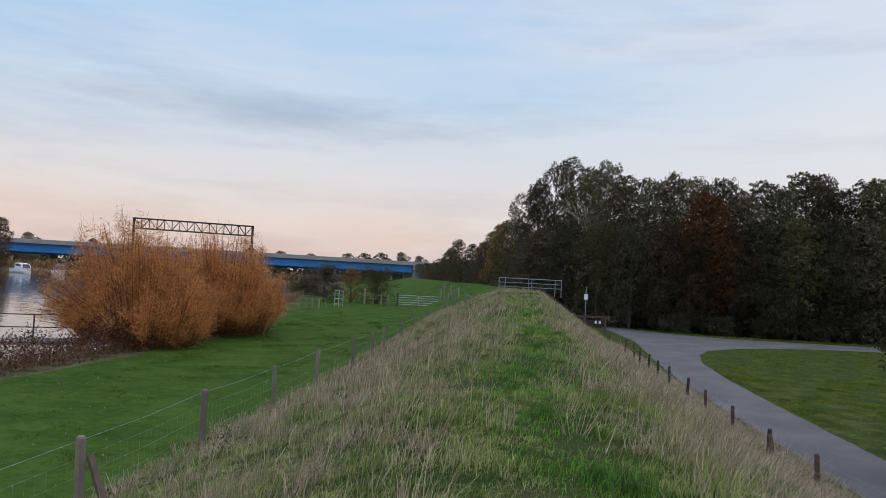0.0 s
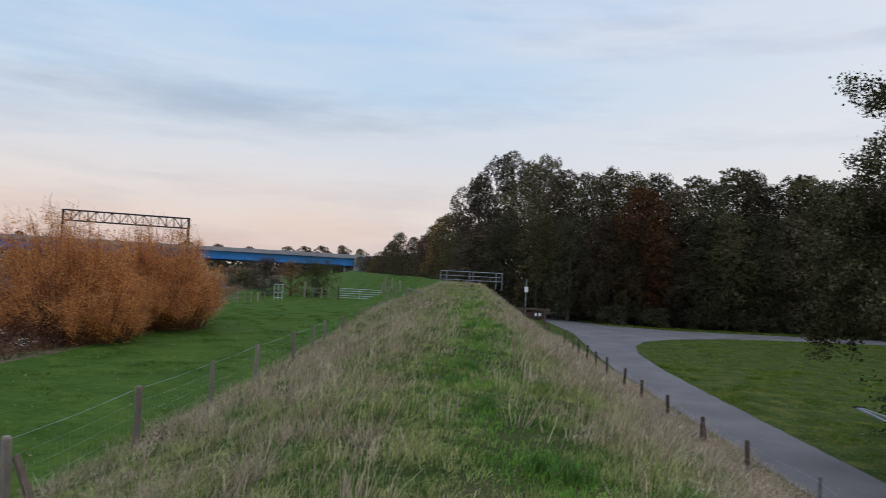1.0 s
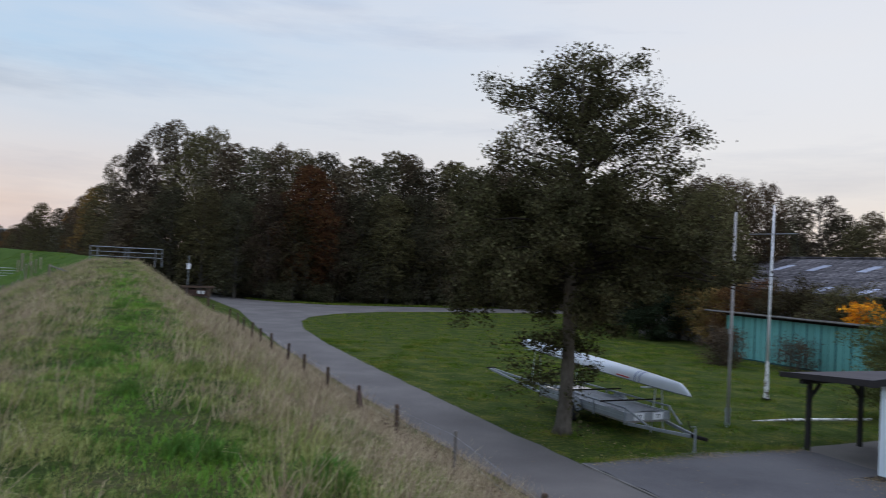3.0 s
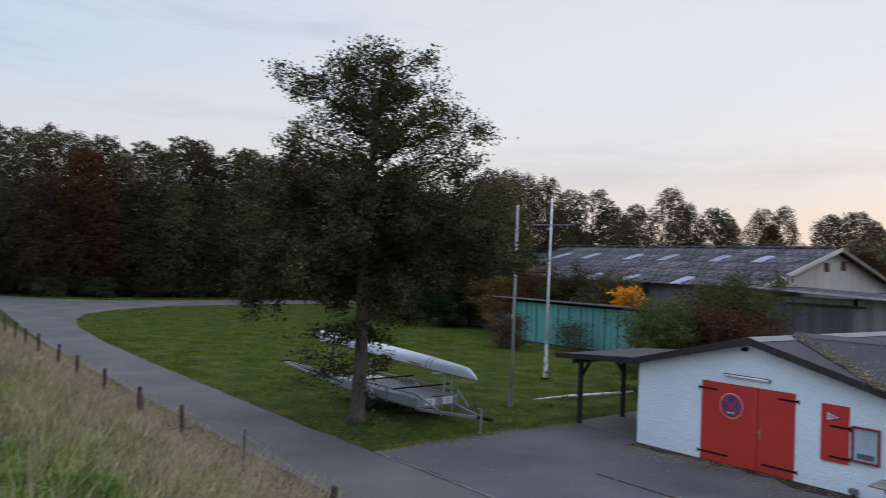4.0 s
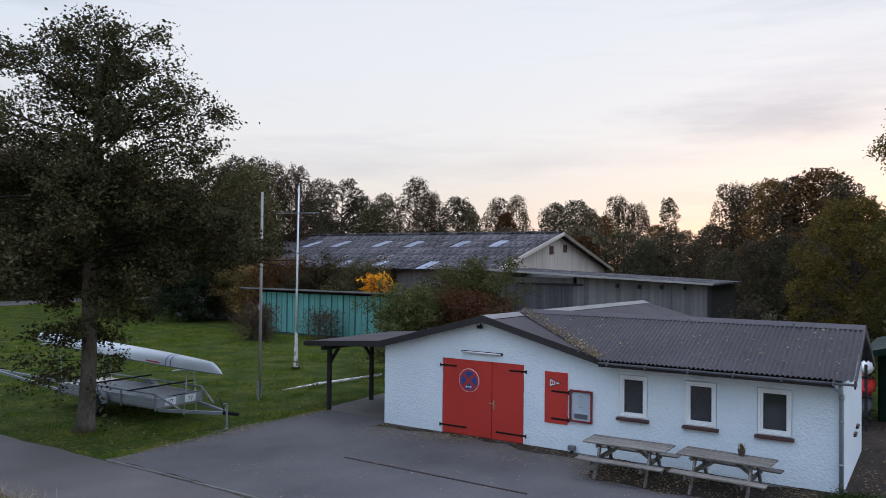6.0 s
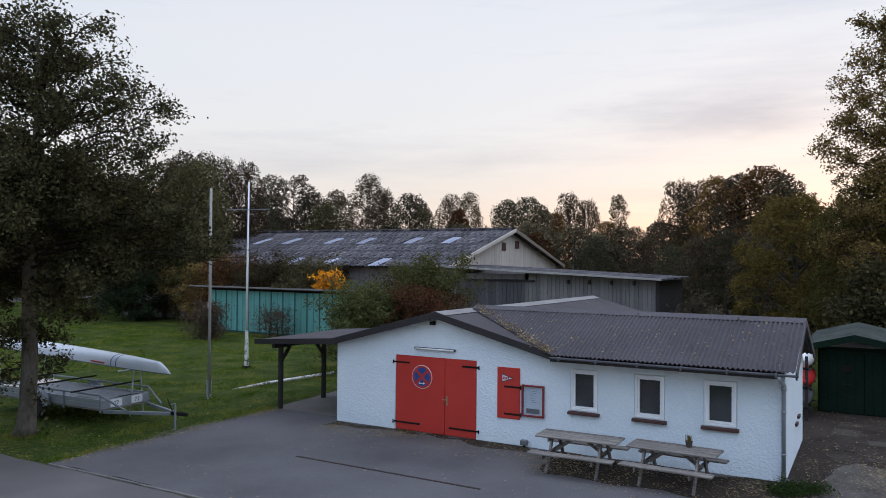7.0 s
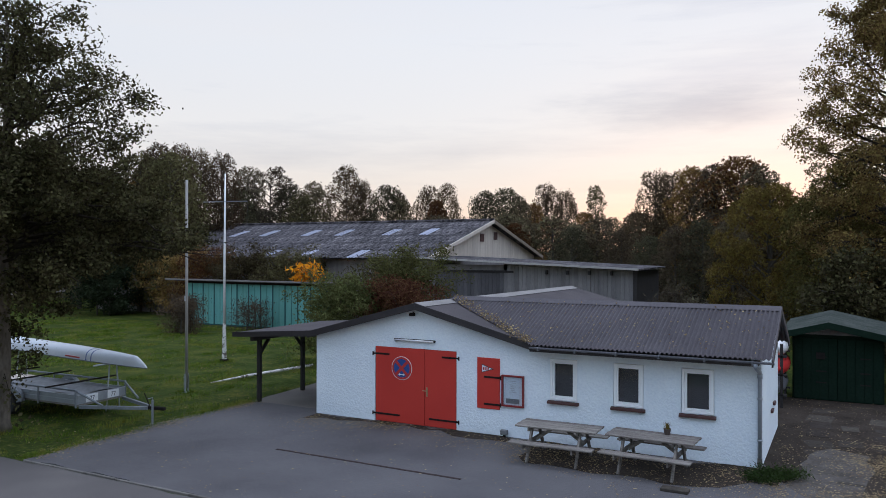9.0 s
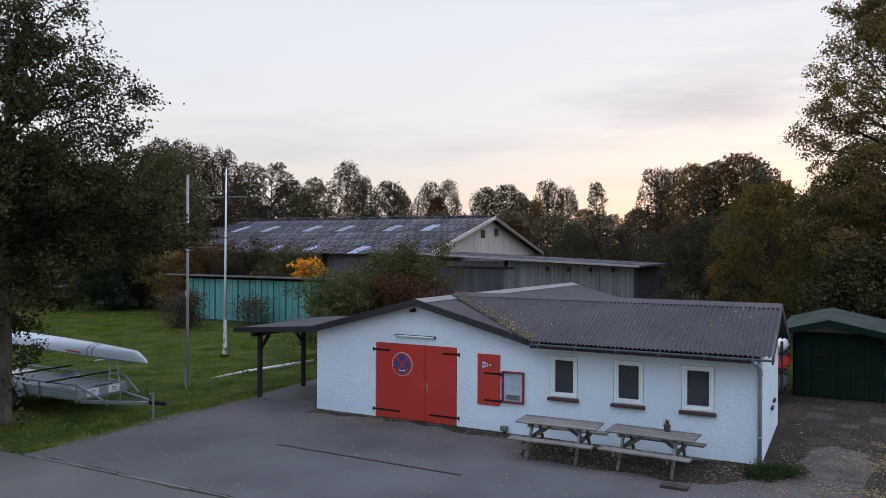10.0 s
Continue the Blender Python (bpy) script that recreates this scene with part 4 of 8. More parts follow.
# kerb between lane and yard
kerb = thing("kerb", (11.05, 10, 0), "low row of kerb stones between lane and yard", "kerb", kind="structure")
for k in range(28):
    part("kerb_stone", box(BM(), (-0.028, 5.8 - k - 0.985 * 1, -0.02), (0.028, 5.8 - k, 0.044 + 0.004 * (k % 3)), 0.008), M["kerb"], kerb)

mould = [(17.99, 0.95)]
for k in range(25):
    y = 0.95 + 12.1 * k / 24
    w = (1.9 if 1.6 < y < 6.0 else 1.0 if y < 6.4 else 0.5) + 0.22 * math.sin(k * 1.9) + 0.16 * math.sin(k * 4.3 + 1)
    if 8.9 < y < 11.9:
        w = 0.22 + 0.1 * math.sin(k * 2.7)
    mould.append((17.99 - max(w, 0.12), y))
mould.append((17.99, 13.05))
flat_sheet("earth_strip", mould, 0.0365, M["dirt"], "strip of earth and leaf mould at the boathouse wall", "ground", thick=0.02, worn=0.12)

# pale worn concrete in front of the side path
flat_sheet("worn_concrete", [(15.9, 0.5), (16.8, 0.95), (17.8, 0.75), (19.3, 0.55), (20.6, 0.1), (20.2, -0.7), (18.8, -0.75), (17.6, -0.55), (16.5, -0.5)], 0.026, M["worn"], "worn pale concrete patch beside the boathouse", "pavement", thick=0.02, worn=0.10)
# slabs of the side path
slabs = thing("slab_paving", (21, 0, 0), "uneven worn concrete slabs in the side path", "paving", kind="structure")
for i in range(9):
    for j in range(4):
        if rng.random() < 0.3:
            continue
        x, y = -4.0 + 1.02 * i + rng.uniform(-0.05, 0.05), -1.9 + 0.78 * j + rng.uniform(-0.04, 0.04)
        x, y = x + rng.uniform(-0.12, 0.12), y + rng.uniform(-0.08, 0.08)
        m = pose(x, y, rng.uniform(-0.012, 0.0), rng.uniform(-1.5, 1.5), rng.uniform(-1.5, 1.5), rng.uniform(-8, 8))
        a, b = rng.uniform(0.28, 0.46), rng.uniform(0.22, 0.34)
        part("slab", box(BM(), (-a, -b, -0.03), (a, b, 0.025), 0.012, m), M["slab"], slabs)


# ---- poles ----
pole = thing("flagpole", (18.62, 18.85, 0), "weathered wooden flagpole in a steel foot on the grass", "pole")
part("shaft", tube(BM(), [(0, 0, 0.15), (0, 0, 6.95)], [0.055, 0.042], 10), M["palewood"], pole, smooth=True)
bm = BM()
for s in (-1, 1):
    box(bm, (s * 0.068 - 0.008, -0.04, 0), (s * 0.068 + 0.008, 0.04, 0.62), 0.003)
box(bm, (-0.12, -0.07, 0), (0.12, 0.07, 0.03))
part("foot", bm, M["galv"], pole)
for z in (0.3, 0.5):
    part("bolt", tube(BM(), [(-0.12, 0, z), (0.12, 0, z)], 0.012, 6), M["galv"], pole)
part("cleat", box(BM(), (-0.09, -0.02, 3.0), (-0.05, 0.02, 3.16), 0.005), M["galv"], pole)
mast = thing("signal_mast", (24.33, 22.7, 0), "white signal mast with a yard, flaking at its foot", "mast")
part("shaft", tube(BM(), [(0, 0, 1.55), (0, 0, 4), (0.02, -0.02, 7.85)], [0.055, 0.046, 0.028], 10), M["white"], mast, smooth=True)
part("foot", tube(BM(), [(0, 0, 0.1), (0, 0, 0.9), (0, 0, 1.6)], [0.105, 0.085, 0.064], 8), M["flaky"], mast, "paint flaking off the mast foot")
part("shoe", box(BM(), (-0.13, -0.13, 0), (0.13, 0.13, 0.12), 0.01), M["iron"], mast)
part("yard", tube(BM(), [(-0.05, -1.27, 6.66), (0.05, 1.27, 6.70)], [0.022, 0.022], 8), M["zinc"], mast)
part("halyard", tube(BM(), [(0.05, -1.2, 6.66), (0.2, -1.05, 5.7)], 0.008, 5), M["bar"], mast)
spar = solo("spar", tube(BM(), [(0, 0, 0.09), (1.6, -0.22, 0.12), (4.8, -0.70, 0.12)], [0.015, 0.055, 0.055], 8), M["flaky"], "long white wooden spar lying on the grass", "spar", place=(19.95, 19.13, 0), smooth=True)

# ---- trailer and rowing shell ----
trailer = thing("boat_trailer", (14.84, 20.54, 0), "long galvanised boat trailer with an aluminium box on the lawn", "trailer", turn=1.5)
bx0, bx1, by0, by1 = -0.78, 0.78, -2.35, 2.3
part("floor", box(BM(), (bx0, by0, 0.42), (bx1, by1, 0.47)), M["greywood"], trailer)
for x in (bx0, bx1):
    for z in (0.47, 0.60):
        part("side_board", box(BM(), (x - 0.018, by0, z), (x + 0.018, by1, z + 0.125), 0.006), M["alu"], trailer)
    for y in np.linspace(by0 + 0.02, by1 - 0.02, 4):
        part("stanchion", box(BM(), (x + (0.02 if x > 0 else -0.06), y - 0.02, 0.38), (x + (0.06 if x > 0 else -0.02), y + 0.02, 0.86), 0.004), M["dull"], trailer)
    part("rail", tube(BM(), [(x + (0.04 if x > 0 else -0.04), by0, 0.86), (x + (0.04 if x > 0 else -0.04), by1, 0.86)], 0.03, 8), M["dull"], trailer)
    part("fender", tube(BM(), [(x * 1.2, 0.20 + 0.42 * math.cos(a), 0.33 + 0.42 * math.sin(a)) for a in np.linspace(0.15, math.pi - 0.15, 10)], 0.11, 4), M["dull"], trailer)
    wheel = part("wheel", tube(BM(), [(x * 1.13, 0.20, 0.33), (x * 1.13 + (0.2 if x > 0 else -0.2), 0.20, 0.33)], 0.19, 16), M["dull"], trailer)
    bm = BM()
    for k in range(24):
        a, b = 2 * math.pi * k / 24, 2 * math.pi * (k + 1) / 24
        prism(bm, [(x * 1.12, 0.20 + q * math.cos(w), 0.33 + q * math.sin(w)) for q, w in ((0.192, a), (0.33, a), (0.33, b), (0.192, b))], (0.21 if x > 0 else -0.21, 0, 0))
    part("tyre", bm, M["tyre"], wheel)
for y in (by0, by1):
    part("end_board", box(BM(), (bx0, y - 0.018, 0.47), (bx1, y + 0.018, 0.72), 0.006), M["alu"], trailer)
bm = BM()
grid = [[bm.verts.new((bx0 + 0.03 + (bx1 - bx0 - 0.06) * i / 8, by0 + 0.03 + (by1 - by0 - 0.06) * j / 16, 0.70 + 0.05 * math.sin(i * 1.3 + j * 0.7) * math.sin(j * 0.5) + 0.05 * math.sin(math.pi * i / 8)))
         for j in range(17)] for i in range(9)]
for i in range(8):
    for j in range(16):
        bm.faces.new((grid[i][j], grid[i + 1][j], grid[i + 1][j + 1], grid[i][j + 1]))
part("cover", bm, M["tarp"], trailer, "sagging grey tarpaulin", smooth=True)
part("tailboard", box(BM(), (bx0 + 0.04, by1 - 0.9, 0.735), (bx1 - 0.04, by1 - 0.06, 0.765), 0.006), M["creamwood"], trailer, "pale loose board")
for y in (-1.55, 0.4, 1.9):
    part("cross_bar", tube(BM(), [(-1.15, y, 0.93), (1.15, y, 0.93)], 0.025, 8), M["iron"], trailer)
for s in (-1, 1):
    part("drawbar", beam(BM(), (s * 0.72, by0, 0.40), (s * 0.08, -4.2, 0.42), 0.07, 0.09, 0.006), M["dull"], trailer)
    part("front_stay", tube(BM(), [(s * 0.82, by0 + 0.05, 0.86), (s * 0.60, by0 - 0.75, 0.48)], 0.03, 8), M["dull"], trailer)
    part("tail_beam", beam(BM(), (s * 0.50, by1, 0.40), (s * 0.06, 7.4, 0.62), 0.06, 0.08, 0.005), M["dull"], trailer)
part("tail_bar", tube(BM(), [(-0.22, 7.35, 0.66), (0.22, 7.35, 0.66)], 0.03, 8), M["iron"], trailer)
part("coupling", beam(BM(), (0, -4.15, 0.42), (0, -4.75, 0.44), 0.09, 0.09, 0.012), M["iron"], trailer)
jockey = part("jockey_stand", tube(BM(), [(-0.09, -4.4, 0.04), (-0.09, -4.4, 0.66)], 0.03, 10), M["dull"], trailer)
bm = BM()
box(bm, (-0.15, -4.46, 0.0), (-0.03, -4.34, 0.035), 0.006)
part("foot_plate", bm, M["dull"], jockey)
part("crank", tube(BM(), [(-0.09, -4.4, 0.66), (-0.09, -4.4, 0.72), (-0.24, -4.4, 0.72)], 0.012, 6), M["dull"], jockey)
part("brake_lever", tube(BM(), [(0.05, -4.15, 0.45), (0.05, -3.95, 0.78)], 0.015, 6), M["iron"], trailer)


def number_panel(x):
    p = part("number_panel", box(BM(), (x - 0.19, by0 - 0.032, 0.49), (x + 0.19, by0 - 0.020, 0.70), 0.003), M["white"], trailer, "white panel with dark numerals")
    cu = bpy.data.curves.new("numeral", "FONT")
    cu.body, cu.size, cu.extrude, cu.align_x = "77", 0.17, 0.002, "CENTER"
    tmp = new("numeral", cu)
    dg = bpy.context.evaluated_depsgraph_get()
    me = bpy.data.meshes.new_from_object(tmp.evaluated_get(dg))
    bpy.data.objects.remove(tmp)
    me.transform(Matrix.Translation((x, by0 - 0.036, 0.535)) @ Matrix.Rotation(radians(90), 4, "X"))
    me.materials.clear()
    me.materials.append(M["bar"])
    ob = new("numeral", me)
    ob.parent = p


number_panel(-0.34)
number_panel(0.36)

# upturned rowing shell on stands
P0, P1 = Vector((15.38, 16.95, 0)), Vector((17.3, 30.2, 0))
run = P1 - P0
shell = thing("rowing_boat", (*(P0 + run / 2).xy, 0), "long white upturned rowing boat with blue bands on stands", "boat", turn=math.degrees(math.atan2(-run.x, run.y)))
L = run.length


def shell_form(s):
    """Half width, depth and drop of the sheer at a share of the length."""
    e = abs(2 * s - 1)
    return 0.36 * (1 - e ** 3.2) ** 0.8 + 0.012, 0.33 * min(1.0, (1 - e) / 0.085) ** 0.7 * (1 - 0.2 * e ** 3) + 0.012, 0.02 * e ** 5


bm = BM()
rows = []
for k in range(121):
    s = k / 120
    y = -L / 2 + L * s
    half, hgt, sag = shell_form(s)
    rows.append([bm.verts.new((half * math.sin(a), y, 1.40 - sag + hgt * max(0.0, math.cos(a)) ** 0.55)) for a in np.linspace(-math.pi / 2, math.pi / 2, 13)])
for r, q in zip(rows, rows[1:]):
    for i in range(12):
        bm.faces.new((r[i], r[i + 1], q[i + 1], q[i]))
bm.faces.new(rows[0])
bm.faces.new(rows[-1][::-1])
part("hull", bm, M["hull"], shell, smooth=True)
for s in (-1, 1):
    bm = BM()
    tube(bm, [(s * (shell_form(q)[0] + 0.004), -L / 2 + L * q, 1.395 - shell_form(q)[2]) for q in np.linspace(0, 1, 61)], 0.014, 6)
    part("gunwale", bm, M["zinc"], shell)
for y in (-L / 2 + 2.35, -L / 2 + 2.6):
    s = (y + L / 2) / L
    half, hgt, sag = shell_form(s)
    half, hgt = half + 0.005, hgt + 0.005
    bm = BM()
    ring = [[bm.verts.new((half * math.sin(a), y + d, 1.40 - sag + hgt * max(0.0, math.cos(a)) ** 0.55)) for a in np.linspace(-math.pi / 2, math.pi / 2, 13)] for d in (0, 0.05)]
    for i in range(12):
        bm.faces.new((ring[0][i], ring[0][i + 1], ring[1][i + 1], ring[1][i]))
    part("band", bm, M["signblue"], shell, "painted blue band", smooth=True)
part("name_bar", box(BM(), (-0.372, -L / 2 + 2.9, 1.45), (-0.352, -L / 2 + 3.7, 1.49)), M["signred"], shell, "short red bar of lettering")
for y in (-L / 2 + 1.7, 0.5, L / 2 - 2):
    st = part("stand", tube(BM(), [(-0.6, y, 1.36), (0.6, y, 1.36)], 0.025, 8), M["galv"], shell)
    for x in (-0.35, 0.35):
        part("stand_leg", tube(BM(), [(x * 0.3, y, 1.345), (x * 0.6, y, 0)], 0.022, 6), M["galv"], st)

# ---- teal shed ----
shed = thing("storage_shed", (37, 32.5, 0), "long teal boarded shed with a flat dark roof", "shed")
TX, TY0, TY1 = 35.6, 26.0, 36.7
part("wall", box(BM(), (TX + 0.03, TY0, 0), (TX + 2.6, TY1, 2.62)), M["tealdark"], shed, world=True)
n = 23
for k in range(n):
    a, b = TY0 + (TY1 - TY0) * k / n, TY0 + (TY1 - TY0) * (k + 1) / n
    part("panel", box(BM(), (TX, a + 0.02, 0.08), (TX + 0.026, b - 0.02, 2.58), 0.004), M["teal"], shed, world=True)
    if k % 2 == 0:
        part("batten", box(BM(), (TX - 0.03, a - 0.04, 0.08), (TX - 0.002, a + 0.04, 2.58), 0.004), M["tealdark"], shed, world=True)
bm = BM()
prism(bm, [(TX - 0.35, TY0 - 0.3, 2.72), (TX - 0.35, TY1 + 1.55, 2.72), (TX + 2.9, TY1 + 1.55, 2.64), (TX + 2.9, TY0 - 0.3, 2.64)], (0, 0, 0.08))
part("roof", bm, M["felt"], shed, world=True)
part("fascia", box(BM(), (TX - 0.39, TY0 - 0.3, 2.76), (TX - 0.354, TY1 + 1.55, 2.84), 0.005), M["ridgecap"], shed, world=True)
part("soffit_board", box(BM(), (TX - 0.05, TY0, 2.59), (TX + 0.02, TY1, 2.71)), M["iron"], shed, world=True)

# ---- barn ----
barn = thing("barn", (50, 35, 0), "large old barn with a mossy sheet roof and cream boarded gable", "barn")
BY0, BY1, RX, RZ, EX, EZ = 22.0, 52.0, 49.9, 6.78, 40.3, 4.22
EX2 = 2 * RX - EX
part("wall", box(BM(), (EX + 0.5, BY0 + 0.35, 0), (EX2 - 0.5, BY1, EZ)), M["barnwood"], barn, world=True)
NB = 44
for k in range(NB):
    a, b = EX + 0.5 + (EX2 - EX - 1) * k / NB, EX + 0.5 + (EX2 - EX - 1) * (k + 1) / NB
    top = lambda x: RZ - (RZ - EZ) * abs(x - RX) / (RX - EX) - 0.12
    bm = BM()
    prism(bm, [(a + 0.01, BY0 + 0.30, 4.0), (b - 0.01, BY0 + 0.30, 4.0), (b - 0.01, BY0 + 0.30, top(b)), (a + 0.01, BY0 + 0.30, top(a))], (0, 0.04, 0))
    part("board", bm, M["creamwood"], barn, world=True)
bm = BM()
prism(bm, [(EX + 0.5, BY0 + 0.345, 4.0), (EX2 - 0.5, BY0 + 0.345, 4.0), (EX2 - 0.5, BY0 + 0.345, top(EX2 - 0.5)), (RX, BY0 + 0.345, RZ - 0.12), (EX + 0.5, BY0 + 0.345, top(EX + 0.5))], (0, 0.004, 0))
part("gable_backing", bm, M["darkwood"], barn, world=True)
for x, z in ((RX - 1.0, 5.55), (RX + 1.3, 5.7)):
    w = part("loft_window", box(BM(), (x - 0.3, BY0 + 0.25, z - 0.28), (x + 0.3, BY0 + 0.296, z + 0.28)), M["sill"], barn, "small brown loft shutter", world=True)
# roof slopes laid in overlapping sheets, some of them milky skylights
RL = math.hypot(RX - EX, RZ - EZ)
ang = math.atan2(RZ - EZ, RX - EX)
SH_Y, SH_U, ROWS = 1.02, RL / 5, 5


def wave_sheet(name, wy, wu):
    bm = BM()
    n = 18
    rows = []
    for k in range(n + 1):
        y = wy * k / n
        z = 0.028 * math.cos(2 * math.pi * k / 6)
        rows.append([bm.verts.new((u, y, z)) for u in (0, wu)])
    for r, s in zip(rows, rows[1:]):
        bm.faces.new((r[0], s[0], s[1], r[1]))
    me = bpy.data.meshes.new(name)
    bm.to_mesh(me)
    bm.free()
    return me


sheet_me, light_me = wave_sheet("roof_sheet", SH_Y * 1.03, SH_U * 1.06), wave_sheet("skylight", SH_Y * 0.72, SH_U * 0.98)
sheet_me.materials.append(M["eternit"])
light_me.materials.append(M["skylight"])
slope = part("roof", prism(BM(), [(EX - 0.1, BY0 - 0.1, EZ - 0.12), (RX, BY0 - 0.1, RZ - 0.09), (EX2 + 0.1, BY0 - 0.1, EZ - 0.12), (RX, BY0 - 0.1, RZ - 0.16)], (0, BY1 - BY0 + 0.1, 0)), M["eternit"], barn, world=True)
NY = int((BY1 - BY0) / SH_Y)
for j in range(NY):
    for i in range(ROWS):
        lit = (i == 3 and j in (3, 6, 10, 13, 17, 20, 24)) or (i == 0 and j in (5, 9, 12, 16, 19, 23))
        if lit:
            under_sheet = new("roof_sheet", sheet_me)
            under_sheet.parent = slope
            under_sheet.location = Vector((EX - 0.15 + SH_U * i * math.cos(ang), BY0 - 0.15 + SH_Y * j, EZ - 0.065 + SH_U * i * math.sin(ang))) - base_of(slope)
            under_sheet.rotation_euler = (0, -ang + 0.012, 0)
        ob = new("skylight" if lit else "roof_sheet", light_me if lit else sheet_me)
        ob.parent = slope
        ob.location = Vector((EX - 0.15 + SH_U * i * math.cos(ang), BY0 - 0.15 + SH_Y * j, EZ - 0.04 + SH_U * i * math.sin(ang) + 0.012 * (j % 2))) - base_of(slope)
        ob.rotation_euler = (0, -ang + 0.012, 0)
bm = BM()
prism(bm, [(RX, BY0 - 0.15, RZ + 0.03), (EX2 + 0.1, BY0 - 0.15, EZ), (EX2 + 0.1, BY0 - 0.15, EZ - 0.04), (RX, BY0 - 0.15, RZ - 0.02)], (0, BY1 - BY0, 0))
part("roof", bm, M["eternit"], barn, world=True)
for ex in (EX - 0.2, EX2 + 0.2):
    bm = BM()
    s = 1 if ex > RX else -1
    prism(bm, [(RX, BY0 - 0.24, RZ + 0.06), (ex, BY0 - 0.24, EZ - 0.0), (ex, BY0 - 0.24, EZ - 0.24), (RX, BY0 - 0.24, RZ - 0.20)], (0, 0.06, 0), 0.008)
    part("barge_board", bm, M["creamwood"] if s < 0 else M["postwood"], barn, world=True)
part("ridge_cap", tube(BM(), [(RX, BY0 - 0.2, RZ + 0.03), (RX, BY1, RZ + 0.03)], 0.12, 8), M["eternit"], barn, world=True)

# annex in front of the barn
annex = thing("barn_annex", (44, 14, 0), "long low annex of weathered grey upright boards with a sheet roof", "shed")
AX0, AY0, AY1 = 40.0, 9.5, 22.3
part("wall", box(BM(), (AX0 + 0.05, AY0, 0), (AX0 + 6, AY1, 3.56)), M["darkwood"], annex, world=True)
NB = 56
for k in range(NB):
    a, b = AY0 + (AY1 - AY0) * k / NB, AY0 + (AY1 - AY0) * (k + 1) / NB
    z = 3.60 + 0.53 * k / NB
    door = 0.56 < k / NB < 0.90
    part("board", box(BM(), (AX0 + (0.012 if door else 0.0), a + 0.006, 0.0), (AX0 + 0.045, b - 0.006, z - (0.5 if door else 0.0)), 0.004), M["barndoor"] if door else M["barnwood"], annex, world=True)
part("door_rail", box(BM(), (AX0 - 0.06, 16.2, 3.40), (AX0 - 0.002, 20.7, 3.52), 0.006), M["darkwood"], annex, world=True)
part("lintel", box(BM(), (AX0 - 0.0, 16.6, 3.53), (AX0 + 0.044, 20.6, 3.84)), M["barnwood"], annex, world=True)
bm = BM()
prism(bm, [(AX0 - 0.55, AY0 - 0.4, 3.64), (AX0 - 0.55, AY1 + 0.2, 4.19), (AX0 + 6, AY1 + 0.2, 4.22), (AX0 + 6, AY0 - 0.4, 3.67)], (0, 0, 0.08))
part("roof", bm, M["eternit"], annex, world=True)
part("fascia", beam(BM(), (AX0 - 0.58, AY0 - 0.4, 3.69), (AX0 - 0.58, AY1 + 0.2, 4.24), 0.05, 0.10), M["palewood"], annex, world=True)
for y in (10.6, 11.8, 13.0, 14.2):
    part("bracket", box(BM(), (AX0 - 0.3, y - 0.05, 3.36), (AX0 - 0.002, y + 0.05, 3.58), 0.01), M["darkwood"], annex, world=True)
part("corner_post", box(BM(), (AX0 - 0.1, AY0 - 0.2, 0), (AX0 + 0.08, AY0 - 0.004, 3.60), 0.01), M["darkwood"], annex, world=True)

# ---- green garage ----
garage = thing("garage", (29, 0, 0), "dark green timber garage with a shallow mossy roof", "garage")
GX0, GY0, GY1, GYM = 27.0, -1.25, 1.28, 0.25
part("wall", box(BM(), (GX0 + 0.06, GY0, 0), (GX0 + 5, GY1, 2.05)), M["greenpaint"], garage, world=True)
for a, b in ((GY0 + 0.05, 0.0), (0.01, GY1 - 0.05)):
    d = part("door", box(BM(), (GX0 + 0.03, a, 0.03), (GX0 + 0.056, b, 1.95), 0.004), M["greenpaint"], garage, world=True)
    for k in range(5):
        p, q = a + (b - a) * k / 5, a + (b - a) * (k + 1) / 5
        part("board", box(BM(), (GX0, p + 0.004, 0.035), (GX0 + 0.027, q - 0.004, 1.945), 0.004), M["greenpaint"], d, world=True)
    for z in (0.55, 0.9, 1.35):
        part("hinge", box(BM(), (GX0 - 0.012, a + 0.3, z), (GX0 - 0.001, a + 0.6, z + 0.04)), M["iron"], d, world=True)
bm = BM()
box(bm, (GX0 - 0.05, 0.35, 1.3), (GX0 - 0.001, 0.6, 1.5), 0.005)
part("letter_plate", bm, M["iron"], garage, world=True)
for a, za, b, zb in ((GY1 + 0.35, 2.05, GYM, 2.42), (GYM, 2.42, GY0 - 0.5, 2.0)):
    bm = BM()
    prism(bm, [(GX0 - 0.5, a, za), (GX0 - 0.5, b, zb), (GX0 + 5.3, b, zb + 0.0), (GX0 + 5.3, a, za + 0.0)], (0, 0, 0.05))
    part("roof", bm, M["greenroof"], garage, world=True)
    bm = BM()
    prism(bm, [(GX0 - 0.54, a, za + 0.07), (GX0 - 0.54, b, zb + 0.07), (GX0 - 0.54, b, zb - 0.13), (GX0 - 0.54, a, za - 0.13)], (0.035, 0, 0))
    part("barge_board", bm, M["greenpaint"], garage, world=True)
bm = BM()
prism(bm, [(GX0 + 0.0, GY0, 2.054), (GX0 + 0.0, GY1, 2.054), (GX0 + 0.0, GYM, 2.38)], (0.05, 0, 0))
part("gable", bm, M["barnwood"], garage, world=True)
shed2 = thing("small_shed", (30, -4.2, 0), "low dark shed with a bleached sheet roof beside the garage", "shed")
part("wall", box(BM(), (28.2, -6.0, 0), (32, -2.35, 1.9)), M["darkwood"], shed2, world=True)
